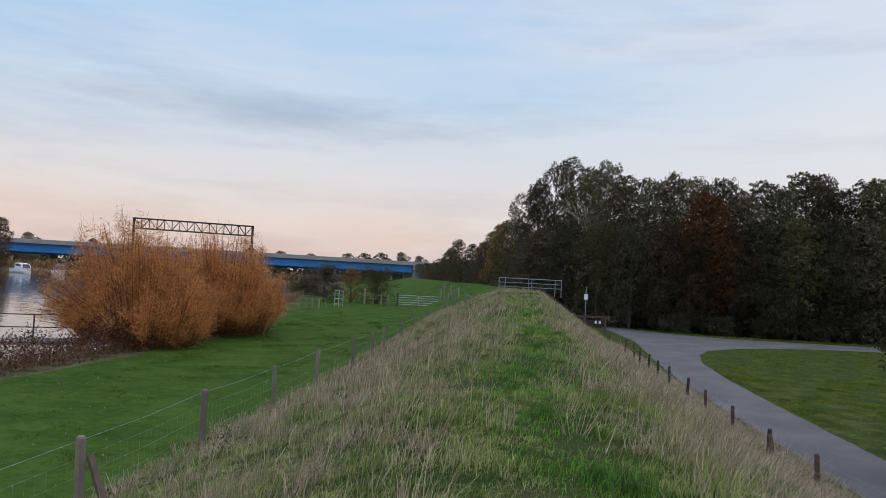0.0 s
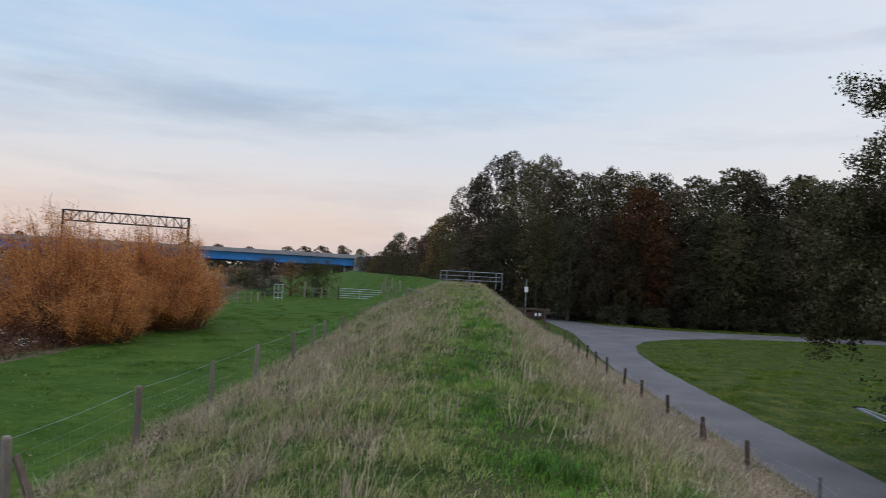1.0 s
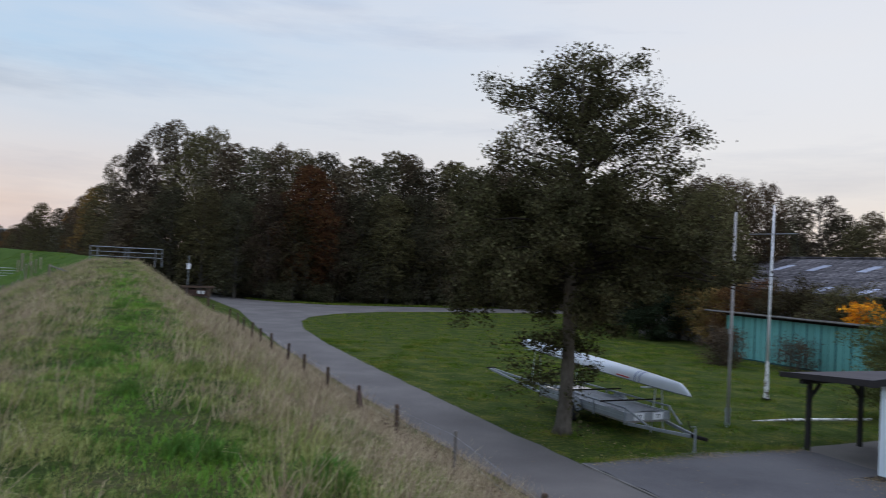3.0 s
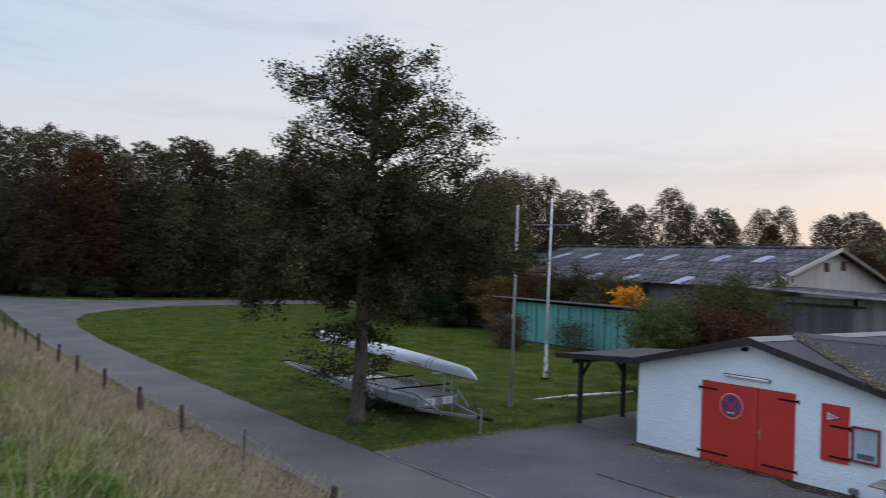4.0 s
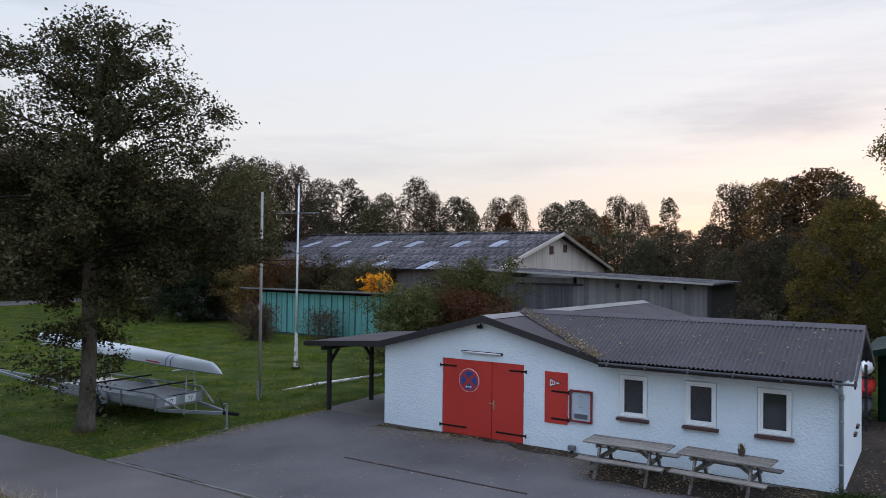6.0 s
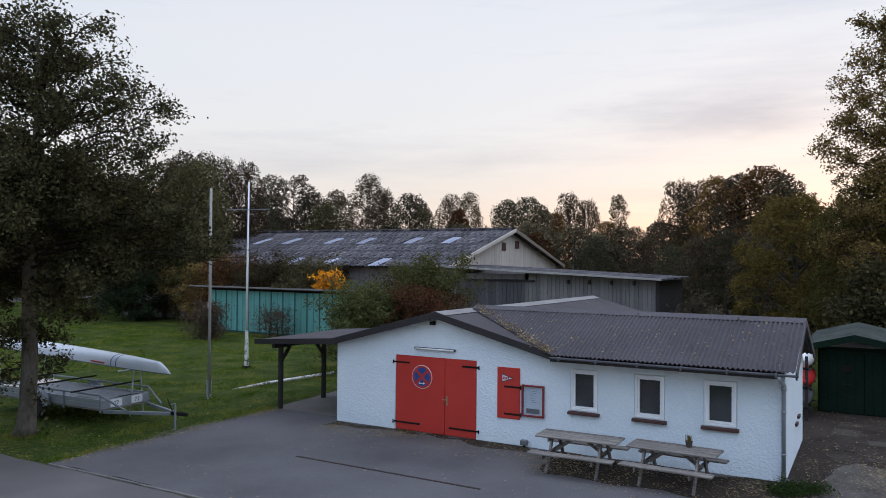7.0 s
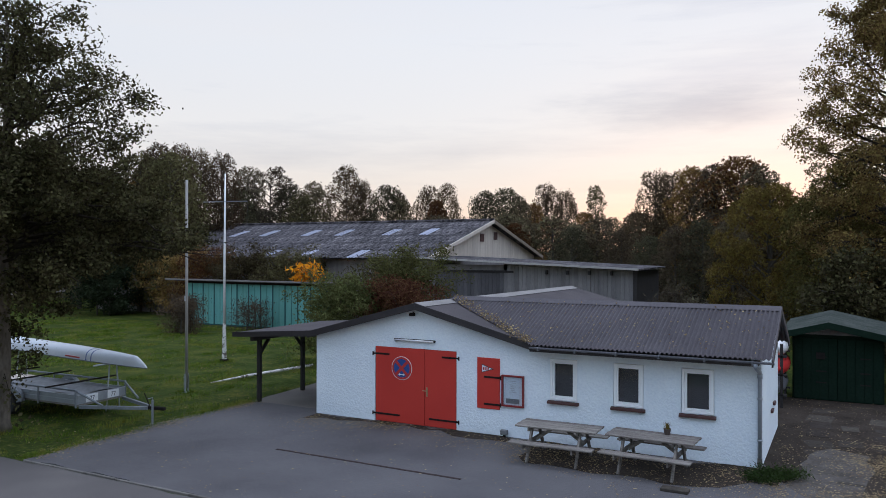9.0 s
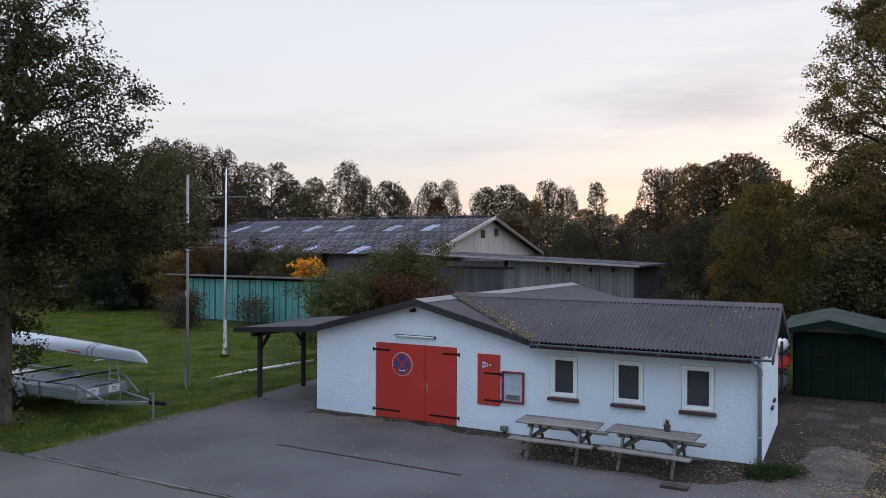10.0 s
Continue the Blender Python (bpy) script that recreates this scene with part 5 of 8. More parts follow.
part("roof", prism(BM(), [(27.9, -6.2, 1.98), (27.9, -2.2, 2.16), (32.2, -2.2, 2.46), (32.2, -6.2, 2.28)], (0, 0, 0.05)), M["roofblock"], shed2, world=True)
# canoes stored between boathouse and garage
rack = thing("canoe_rack", (25.6, 1.72, 0), "dark timber canoe rack beside the boathouse", "rack")
for x in (-0.4, 1.1):
    for y in (-0.25, 0.55):
        part("post", box(BM(), (x - 0.04, y - 0.04, 0), (x + 0.04, y + 0.04, 1.9), 0.004), M["darkwood"], rack)
    for z in (0.35, 0.95, 1.5):
        part("arm", box(BM(), (x - 0.04, -0.4, z), (x + 0.04, 0.6, z + 0.06), 0.004), M["darkwood"], rack)


def canoe(place, material, label):
    bm = BM()
    rows = []
    for k in range(17):
        s = k / 16
        x = -0.9 + 3.6 * s
        half = 0.30 * (1 - abs(2 * s - 1) ** 2.6) + 0.01
        rows.append([bm.verts.new((x, half * math.cos(a), 0.20 + half * 0.85 * math.sin(a) + 0.1 * abs(2 * s - 1) ** 3)) for a in np.linspace(0, 2 * math.pi, 13)[:-1]])
    for r, q in zip(rows, rows[1:]):
        for i in range(12):
            bm.faces.new((r[i], r[(i + 1) % 12], q[(i + 1) % 12], q[i]))
    bm.faces.new(rows[0])
    bm.faces.new(rows[-1])
    return solo("canoe", bm, material, label, "canoe", "stored canoes", place=place, smooth=True)


canoe((25.7, 1.62, 0.92), M["canoe"], "red canoe lying on the rack")
canoe((25.9, 1.66, 1.48), M["white"], "white canoe on the rack's top arm")
canoe((25.8, 1.70, 0.33), M["zinc"], "grey canoe on the rack's lowest arm")

# ---- bridge, gantry, boats ----
B0, B1 = Vector((-420, 126, 0)), Vector((-43, 307, 0))
bdir = (B1 - B0).normalized()
bside = Vector((-bdir.y, bdir.x, 0))
bridge = thing("road_bridge", (-110, 275, 0), "long road bridge with bright blue steel girders and a pale deck", "bridge")


def along(a, b, side, lo, hi):
    """A bar along the bridge, between two depths and heights."""
    p, q = B0 + bdir * a, B0 + bdir * b
    bm = BM()
    prism(bm, [p + bside * side[0] + Vector((0, 0, lo)), p + bside * side[1] + Vector((0, 0, lo)), p + bside * side[1] + Vector((0, 0, hi)), p + bside * side[0] + Vector((0, 0, hi))], (q - p))
    return bm


LB = (B1 - B0).length
for k in range(7):
    part("girder", along(LB * k / 7, LB * (k + 1) / 7 - 0.2, (0, 0.6), 6.0, 9.0), M["blue"], bridge, "bright blue steel girder", world=True)
part("girder", along(0, LB, (11, 11.6), 5.5, 9.0), M["blue"], bridge, world=True)
part("deck", along(0, LB + 60, (-1.4, 13), 9.0, 9.6), M["concrete"], bridge, world=True)
part("parapet", along(0, LB + 60, (-1.4, -1.1), 9.6, 10.5), M["concrete"], bridge, "pale grey parapet", world=True)
part("abutment", along(LB, LB + 40, (-1.0, 13), 0.5, 8.99), M["concrete"], bridge, world=True)
for k in range(1, 7):
    part("pier", along(LB * k / 7 - 1.2, LB * k / 7 + 1.2, (2, 9), -1.5, 5.49), M["concrete"], bridge, world=True)

gantry = thing("sign_gantry", (-47, 105, -1.5), "dark steel lattice gantry on tall posts above the river", "gantry")
G0, G1 = Vector((-53.9, 101.5, 0)), Vector((-39.1, 108.1, 0))
for zt in (9.35, 10.75):
    for s in (-0.5, 0.5):
        off = Vector((-0.4, 0.9, 0)) * s
        part("chord", beam(BM(), G0 + off + Vector((0, 0, zt)), G1 + off + Vector((0, 0, zt - 0.05)), 0.16), M["barge"], gantry, world=True)
for k in range(16):
    p, q = G0.lerp(G1, k / 16), G0.lerp(G1, (k + 1) / 16)
    for s in (-0.5, 0.5):
        off = Vector((-0.4, 0.9, 0)) * s
        a, b = (9.35, 10.75) if k % 2 else (10.75, 9.35)
        part("lattice_bar", beam(BM(), p + off + Vector((0, 0, a)), q + off + Vector((0, 0, b)), 0.07), M["barge"], gantry, world=True)
        part("lattice_bar", beam(BM(), p + off + Vector((0, 0, 9.35)), p + off + Vector((0, 0, 10.75)), 0.07), M["barge"], gantry, world=True)
for g in (G0, G1):
    for s in (-0.5, 0.5):
        off = Vector((-0.4, 0.9, 0)) * s
        part("post", beam(BM(), g + off + Vector((0, 0, -1.5)), g + off + Vector((0, 0, 10.8)), 0.22), M["barge"], gantry, world=True)


def motor_boat(place, turn, cabin, label):
    b = thing("motor_boat", (*place, WATER_Z), label, "boat", "moored boats", turn=turn)
    bm = BM()
    rows = []
    for k in range(11):
        s = k / 10
        half = 1.2 * (1 - s ** 3) + 0.03
        rows.append([bm.verts.new((w * half, -3 + 6.2 * s, z + 0.35 * s * s * (z > 0))) for w, z in ((-0.6, -0.3), (-1, 0.2), (-1.02, 0.85), (1.02, 0.85), (1, 0.2), (0.6, -0.3))])
    for r, q in zip(rows, rows[1:]):
        for i in range(6):
            bm.faces.new((r[i], r[(i + 1) % 6], q[(i + 1) % 6], q[i]))
    bm.faces.new(rows[0])
    part("hull", bm, M["white"], b)
    bm = BM()
    prism(bm, [(-0.95, -1.6, 0.9), (-0.95, 1.6, 0.95), (-0.95, 0.9, 1.9), (-0.95, -1.2, 2.1), (-0.95, -1.6, 2.0)], (1.9, 0, 0), 0.05)
    part("cabin", bm, cabin, b)
    part("side_window", box(BM(), (-0.97, -1.2, 1.45), (0.97, 0.8, 1.85)), M["bar"], b)
    part("fender", tube(BM(), [(-1.3, 0, 0.15), (-1.3, 0, 0.7)], 0.11, 8), M["signblue"], b)
    part("windscreen", prism(BM(), [(-0.8, 1.62, 1.0), (0.8, 1.62, 1.0), (0.65, 1.02, 1.82), (-0.65, 1.02, 1.82)], (0, 0.03, 0.02)), M["bar"], b)
    part("rail", tube(BM(), [(-0.9, -2.6, 0.9), (-0.9, -2.6, 1.5), (0.9, -2.6, 1.5), (0.9, -2.6, 0.9)], 0.04, 6), M["galv"], b)
    b.scale = (1.25, 1.25, 1.25)
    return b


motor_boat((-128.5, 186.5), -118, M["white"], "white cabin motor boat moored on the river")
motor_boat((-121.5, 191.5), -140, M["signblue"], "white motor boat with a blue cover moored on the river")
motor_boat((-136, 183), -100, M["white"], "white motor boat at the edge of the moorings")
jetty = thing("jetty", (-22.5, 33.4, WATER_Z - 1.2), "wooden landing stage with a dark handrail at the river bank", "jetty", turn=33)
part("deck", box(BM(), (-12, -0.9, 1.75), (4.4, 0.9, 1.9)), M["greywood"], jetty)
for x in np.linspace(-11.8, 4.2, 9):
    part("pile", tube(BM(), [(x, -0.8, 0), (x, -0.8, 3.15)], 0.035, 8), M["barge"], jetty)
for z in (2.55, 3.13):
    part("handrail", tube(BM(), [(-11.8, -0.8, z), (4.2, -0.8, z)], 0.025, 8), M["barge"], jetty)

# ---- fences, rails, gates ----


def split_post(bm, h, r, lean=(0, 0)):
    """A rough round post with a worn top."""
    ring = []
    for z, k in ((-0.15, 1.05), (0.0, 1.0), (h * 0.5, 0.95), (h - 0.03, 0.95), (h, 0.75)):
        ring.append((lean[0] * z, lean[1] * z, z, r * k))
    pts = [q[:3] for q in ring]
    tube(bm, pts, [q[3] for q in ring], 8)
    for v in bm.verts:
        v.co += Vector((math.sin(v.co.z * 9 + v.co.x * 60), math.cos(v.co.z * 7 + v.co.y * 50), 0)) * r * 0.07
    return bm


def gz(x, y):
    return float(height(x, y))


left_fence = thing("field_fence", (-5.75, 9.6, gz(-5.75, 9.6)), "stock fence of grey posts and wire along the dike's foot", "fence")
LY = [1.2, 5.3, 9.6, 13.9, 18.0, 22.2, 27.1, 30.4, 33.7, 38.5, 43.1, 47.2, 51.2, 55.2, 59.2, 63, 67, 71, 75]
base = base_of(left_fence)
tops = []
for k, y in enumerate(LY):
    x = (-5.55 if k == 2 else -5.75) + 0.05 * math.sin(k * 2.1)
    z = gz(x, y)
    h = 2.36 - z if y < 62 else 1.15
    o = part("post", split_post(BM(), h, 0.052 + 0.014 * (k % 3 != 1), (0.03 * math.sin(k * 3), 0.03 * math.cos(k * 5))), M["postwood"], left_fence)
    o.location = Vector((x, y, z)) - base
    tops.append(Vector((x, y, z + h)))
part("strut", beam(BM(), (-5.45, 9.55, 2.12), (-4.68, 8.95, 1.2), 0.085, 0.085, 0.01), M["postdark"], left_fence, world=True)
for drop in (0.08, 0.32, 0.56, 0.8):
    bm = BM()
    for a, b in zip(tops, tops[1:]):
        m = a.lerp(b, 0.5)
        tube(bm, [a - Vector((0.07, 0, drop)), m - Vector((0.07, 0, drop + 0.03)), b - Vector((0.07, 0, drop))], 0.0008 if drop > 0.1 else 0.0022, 4)
    part("wire", bm, M["galv"], left_fence, world=True)
bm = BM()
for a, b in zip(tops[1:9], tops[2:10]):
    for s in np.linspace(0, 1, 22)[:-1]:
        p = a.lerp(b, float(s))
        tube(bm, [p - Vector((0.07, 0, 0.32)), p - Vector((0.07, 0, 1.0))], 0.0005, 3, False)
part("mesh_wire", bm, M["galv"], left_fence, world=True)

right_fence = thing("lane_fence", (7.0, 18, gz(7, 18)), "row of short weathered fence posts between dike and lane", "fence")
RY = [(6.75, 7.2), (6.7, 10.5), (7.25, 15.1), (7.0, 18.15), (6.85, 21.1), (7.0, 25.0), (7.0, 28.5), (7.1, 32), (7.25, 36.4), (7.2, 39), (7.3, 42.5), (7.4, 46), (7.6, 49.5), (7.5, 53), (7.0, 58), (6.5, 64)]
base = base_of(right_fence)
rt = []
for k, (x, y) in enumerate(RY):
    z = gz(x, y)
    slim = k == 2
    o = part("post", split_post(BM(), 1.15 - z, 0.035 if slim else 0.058, (0.05 * math.sin(k * 2), 0.06 * math.cos(k * 1.7))), M["greywood"] if slim else M["postdark"], right_fence)
    o.location = Vector((x, y, z)) - base
    rt.append(Vector((x, y, 1.15)))
part("strut", beam(BM(), (6.85, 21.0, 1.0), (6.6, 19.7, 0.35), 0.1, 0.1, 0.01), M["postdark"], right_fence, world=True)
for drop in (0.1, 0.4):
    bm = BM()
    for a, b in zip(rt, rt[1:]):
        tube(bm, [a - Vector((0.07, 0, drop)), b - Vector((0.07, 0, drop))], 0.0015, 4)
    part("wire", bm, M["galv"], right_fence, world=True)

rail = thing("crest_railing", (0.91, 56, gz(0.91, 56) - 0.02), "galvanised tubular steel railing across the dike's crest", "railing")
RWID = 2.27
for z in (0.98, 0.66, 0.36):
    part("rail", tube(BM(), [(-RWID, 0, z), (RWID, 0, z)], 0.03 if z > 0.9 else 0.024, 8), M["dull"], rail)
for x in (-RWID, -RWID + 0.45, -0.12, 0.12, RWID - 0.45, RWID):
    part("upright", tube(BM(), [(x, 0, -0.25), (x, 0, 0.98)], 0.03, 8), M["dull"], rail)

marker = thing("marker_post", (4.45, 50, gz(4.45, 50)), "slim pale marker post with a small white plate", "post")
part("post", tube(BM(), [(0, 0, 0), (0, 0, 2.6)], 0.028, 8), M["dull"], marker)
part("plate", box(BM(), (-0.12, -0.07, 1.75), (0.12, -0.052, 2.1), 0.004), M["white"], marker)
stile = thing("timber_barrier", (5.0, 49.5, gz(5.0, 49.5) - 0.1), "low timber barrier with white markers beside the lane", "barrier")
for x in (-0.7, 0.7):
    part("post", box(BM(), (x - 0.07, -0.07, 0), (x + 0.07, 0.07, 1.1), 0.01), M["postdark"], stile)
part("rail", box(BM(), (-1.0, -0.05, 1.104), (1.0, 0.05, 1.24), 0.01), M["postdark"], stile)
for x in (0.1, 0.35):
    part("reflector", box(BM(), (x - 0.07, -0.04, 0.75), (x + 0.07, -0.01, 0.95)), M["white"], stile)
part("board", box(BM(), (-0.6, -0.005, 0.6), (0.62, 0.03, 1.0)), M["postdark"], stile)
leaning = thing("leaning_rail", (-3.35, 50.8, gz(-3.35, 50.8) - 0.15), "loose pale rail leaning from a fence post", "rail")
part("post", box(BM(), (-0.06, -0.06, -0.1), (0.06, 0.06, 1.0), 0.01), M["postwood"], leaning)
part("rail", beam(BM(), (0, -0.08, 0.9), (1.7, -0.3, 0.35), 0.09, 0.09, 0.01), M["greywood"], leaning)


def field_gate(place, width, turn, label):
    g = thing("field_gate", place, label, "gate", "meadow gates", turn=turn)
    for z in (0.25, 0.48, 0.72, 0.96, 1.2):
        part("bar", tube(BM(), [(0, 0, z), (width, 0, z)], 0.025, 6), M["galv"], g)
    for x in (0, width * 0.5, width):
        part("upright", tube(BM(), [(x, 0, 0.2), (x, 0, 1.22)], 0.028, 6), M["galv"], g)
    for x in (-0.2, width + 0.2):
        part("gate_post", split_post(BM(), 1.45, 0.11), M["postwood"], g)
        g.children[-1].location = (x, 0, 0)
    return g


field_gate((-12.5, 79.3, gz(-12.5, 79.3)), 4.4, 7, "galvanised five-bar gate in the meadow fence")
cross_fence = thing("meadow_fence", (-20, 74, gz(-20, 74)), "row of short posts crossing the meadow to the river", "fence")
base = base_of(cross_fence)
for k, (x, y) in enumerate([(-18.9, 65.0), (-18.46, 65.7), (-18.1, 66.4), (-17.7, 67.1), (-17.3, 67.8), (-16.3, 80.6), (-15.3, 80.4), (-14.4, 80.1), (-13.6, 79.8), (-8.0, 79.9), (-7.7, 80.2), (-7.3, 83.5)]):
    o = part("post", split_post(BM(), 0.85 if k < 5 else 1.2 + 0.45 * (k in (5, 10)), 0.07 + 0.04 * (k in (5, 10))), M["postwood"], cross_fence)
    o.location = Vector((x, y, gz(x, y))) - base
part("rail", beam(BM(), (-16.3, 80.6, 2.45), (-13.6, 79.8, 2.45), 0.05), M["postwood"], cross_fence, world=True)
part("rail", beam(BM(), (-16.3, 80.6, 2.05), (-13.6, 79.8, 2.05), 0.05), M["postwood"], cross_fence, world=True)
kgate = thing("walk_gate", (-17.3, 71.3, gz(-17.3, 71.3)), "tall narrow galvanised walk gate", "gate")
for x in (0, 0.4, 0.8):
    part("upright", tube(BM(), [(x, 0, 0), (x, 0, 1.5)], 0.03, 6), M["galv"], kgate)
for z in (0.25, 0.75, 1.5):
    part("bar", tube(BM(), [(0, 0, z), (0.8, 0, z)], 0.03, 6), M["galv"], kgate)


# ---- trees ----
def leaf_tris(centres, size):
    """Small pointed leaf tips round the centres, three corners each."""
    v, _ = leaf_quads(centres, size)
    v = v.reshape(-1, 4, 3)[:, :3].reshape(-1, 3)
    return v, np.arange(len(v)).reshape(-1, 3)


def leaf_quads(centres, size):
    """Bent leaf shapes round the centres."""
    n = len(centres)
    a = rng.normal(0, 1, (n, 3))
    a /= np.linalg.norm(a, axis=1, keepdims=True)
    b = np.cross(a, rng.normal(0, 1, (n, 3)))
    b /= np.linalg.norm(b, axis=1, keepdims=True)
    s = (size * rng.uniform(0.6, 1.35, n))[:, None]
    a, b = a * s, b * s * rng.uniform(0.45, 0.75, (n, 1))
    v = np.stack([centres - a * 0.5, centres + b * 0.5, centres + a * 0.5, centres - b * 0.5], 1).reshape(-1, 3)
    return v, np.arange(n * 4).reshape(n, 4)


def grow(seed, tall, trunk_r, profile, limbs, twigs, per, size, bark, leaf, low=0.2, clump=0.3, droop=0.15, lift=(5, 55), lean=(0, 0), skew=(0, 0), bend=0.02, hang=0.0, stems=1, twig=True, dense=0.0, sprout=0, envelope=None, floor=None, limb_bark=None):
    """Trunk with limbs, and a crown of leaves gathered round the outer twigs. profile: (share of height, reach) pairs."""
    r = np.random.default_rng(seed)
    ps, pr = zip(*profile)

    def off_axis(h):
        """How far the crown hangs out to one side, by height."""
        return min(max((0.78 - h) * 2.5, 0.0), 1.0)

    bm, spots = BM(), []
    lb = BM() if limb_bark else bm
    for st in range(stems):
        sx, sy = (0, 0) if stems == 1 else r.normal(0, 0.35, 2)
        trunk = [Vector((sx + lean[0] * z + bend * tall * math.sin(z * 3 + seed + st) * 0.5, sy + lean[1] * z + bend * tall * math.cos(z * 2.3 + seed) * 0.5 * z, tall * z)) for z in np.linspace(0, 0.97, 9)]
        trunk[0].x, trunk[0].y = sx, sy
        tube(bm, trunk, [trunk_r * (1.25 if i == 0 else 1 - 0.93 * (i / 8) ** 0.9) for i in range(9)], 9)

        def on_trunk(h):
            f = min(h / 0.97 * 8, 7.999)
            return trunk[int(f)].lerp(trunk[int(f) + 1], f - int(f))

        for i in range(limbs):
            h = low + (0.94 - low) * ((i + r.random()) / limbs) ** 0.9
            az = i * 2.39996 + r.normal(0, 0.3)
            up = radians(lift[0] + (lift[1] - lift[0]) * h + r.normal(0, 8))
            reach = np.interp(h, ps, pr) * r.uniform(0.7, 1.08) + (skew[0] * math.cos(az) + skew[1] * math.sin(az)) * off_axis(h)
            length = max(reach, 0.3) / max(math.cos(up), 0.45)
            d = Vector((math.cos(az) * math.cos(up), math.sin(az) * math.cos(up), math.sin(up)))
            p, pts = on_trunk(h * 0.92), []
            pts.append(p)
            for k in range(6):
                d = (d + Vector(r.normal(0, 0.10, 3)) + Vector((0, 0, -droop * (k / 6)))).normalized()
                p = p + d * length / 6
                if envelope and len(pts) > 1:
                    room = np.interp(p.z / tall, *zip(*envelope)) * r.uniform(0.9, 1.1)
                    k2 = off_axis(p.z / tall)
                    if floor is not None and p.z < floor(p.x, p.y):
                        p.z = floor(p.x, p.y) + 0.1
                    if math.hypot(p.x - skew[0] * k2, p.y - skew[1] * k2) > room or p.z > tall:
                        p = pts[-1] + d * length / 40
                pts.append(p)
            r0 = trunk_r * 0.42 * (1 - h * 0.75)
            tube(lb, pts, [max(r0 * (1 - 0.9 * k / 6), 0.008) for k in range(7)], 5 if twig else 3, False)
            for t in range(twigs):
                s = 0.25 + 0.75 * (t + r.random()) / twigs
                f = min(s * 6, 5.999)
                q = pts[int(f)].lerp(pts[int(f) + 1], f - int(f))
                e = (Vector(r.normal(0, 0.7, 3)) + d * 0.7 + Vector((0, 0, 0.1 - hang))).normalized() * length * r.uniform(0.12, 0.30) * (1.15 - 0.4 * s)
                mid = q + e * 0.5 + Vector((0, 0, -hang * 0.1))
                end = q + e + Vector((0, 0, -hang * 0.6))
                if envelope:
                    room = np.interp(end.z / tall, *zip(*envelope))
                    k2 = off_axis(end.z / tall)
                    if math.hypot(end.x - skew[0] * k2, end.y - skew[1] * k2) > room or end.z > tall * 0.98:
                        mid, end = q.lerp(mid, 0.2), q.lerp(end, 0.2)
                        e = e * 0.2
                if twig:
                    tube(lb, [q, mid, end], [max(r0 * 0.22, 0.008), 0.009, 0.004], 3, False)
                spots += [mid, end, q + e * 0.75]
        spots += [on_trunk(h) for h in (0.86, 0.9, 0.93, 0.95, 0.97)] * 4
    spots = np.array([tuple(s) for s in spots])
    squash = min(1.0, (tall - 0.3) / spots[:, 2].max())
    spots[:, 2] *= squash
    for b in {bm, lb}:
        for v in b.verts:
            v.co.z *= squash
    if sprout:
        a, z = r.uniform(0, 2 * np.pi, sprout), r.uniform(0.11, 0.24, sprout) * tall
        d = r.uniform(0.1, 1.25, sprout)
        spots = np.concatenate([spots, np.column_stack([d * np.cos(a), d * np.sin(a), z])])
    weight = r.uniform(0.1, 1.0, len(spots)) ** 1.6 * (1 + dense * np.clip(1 - spots[:, 2] / tall / 0.62, 0, 1))
    pick = r.choice(len(spots), per, p=weight / weight.sum())
    centres = spots[pick] + r.normal(0, clump, (per, 3)) * np.array([1, 1, 0.75])
    if hang:
        centres[:, 2] -= r.exponential(hang, per)
    centres[:, 2] = np.maximum(centres[:, 2], 0.1)
    if envelope:
        room = np.interp(centres[:, 2] / tall, *zip(*envelope)) + 0.2
        k2 = np.array([off_axis(z) for z in centres[:, 2] / tall])
        if floor is not None:
            low_ok = (centres[:, 2] > floor(centres[:, 0], centres[:, 1]) - r.exponential(0.18, len(centres))) | (centres[:, 2] < 0.245 * tall)
            centres, k2, room = centres[low_ok], k2[low_ok], room[low_ok]
        centres = centres[np.hypot(centres[:, 0] - skew[0] * k2, centres[:, 1] - skew[1] * k2) < room * r.uniform(0.85, 1.08, len(centres))]
    v, q = leaf_quads(centres, size) if twig else leaf_tris(centres, size)
    crown = np_mesh("crown", v, *((q, None) if twig else (None, q)))
    crown.materials.append(leaf)
    me = bpy.data.meshes.new("trunk")
    bm.to_mesh(me)
    bm.free()
    me.materials.append(bark)
    me.polygons.foreach_set("use_smooth", [True] * len(me.polygons))
    if limb_bark:
        limb_me = bpy.data.meshes.new("limbs")
        lb.to_mesh(limb_me)
        lb.free()
        limb_me.materials.append(limb_bark)
        return me, crown, limb_me
    return me, crown


def plant(name, meshes, place, label, category="tree", group="", turn=0.0):
    t = thing(name, place, label, category, group, turn=turn)
    meshpart("trunk", meshes[0], None, t)
    meshpart("crown", meshes[1], None, t)
    if len(meshes) > 2:
        meshpart("branchwork", meshes[2], None, t)
    return t


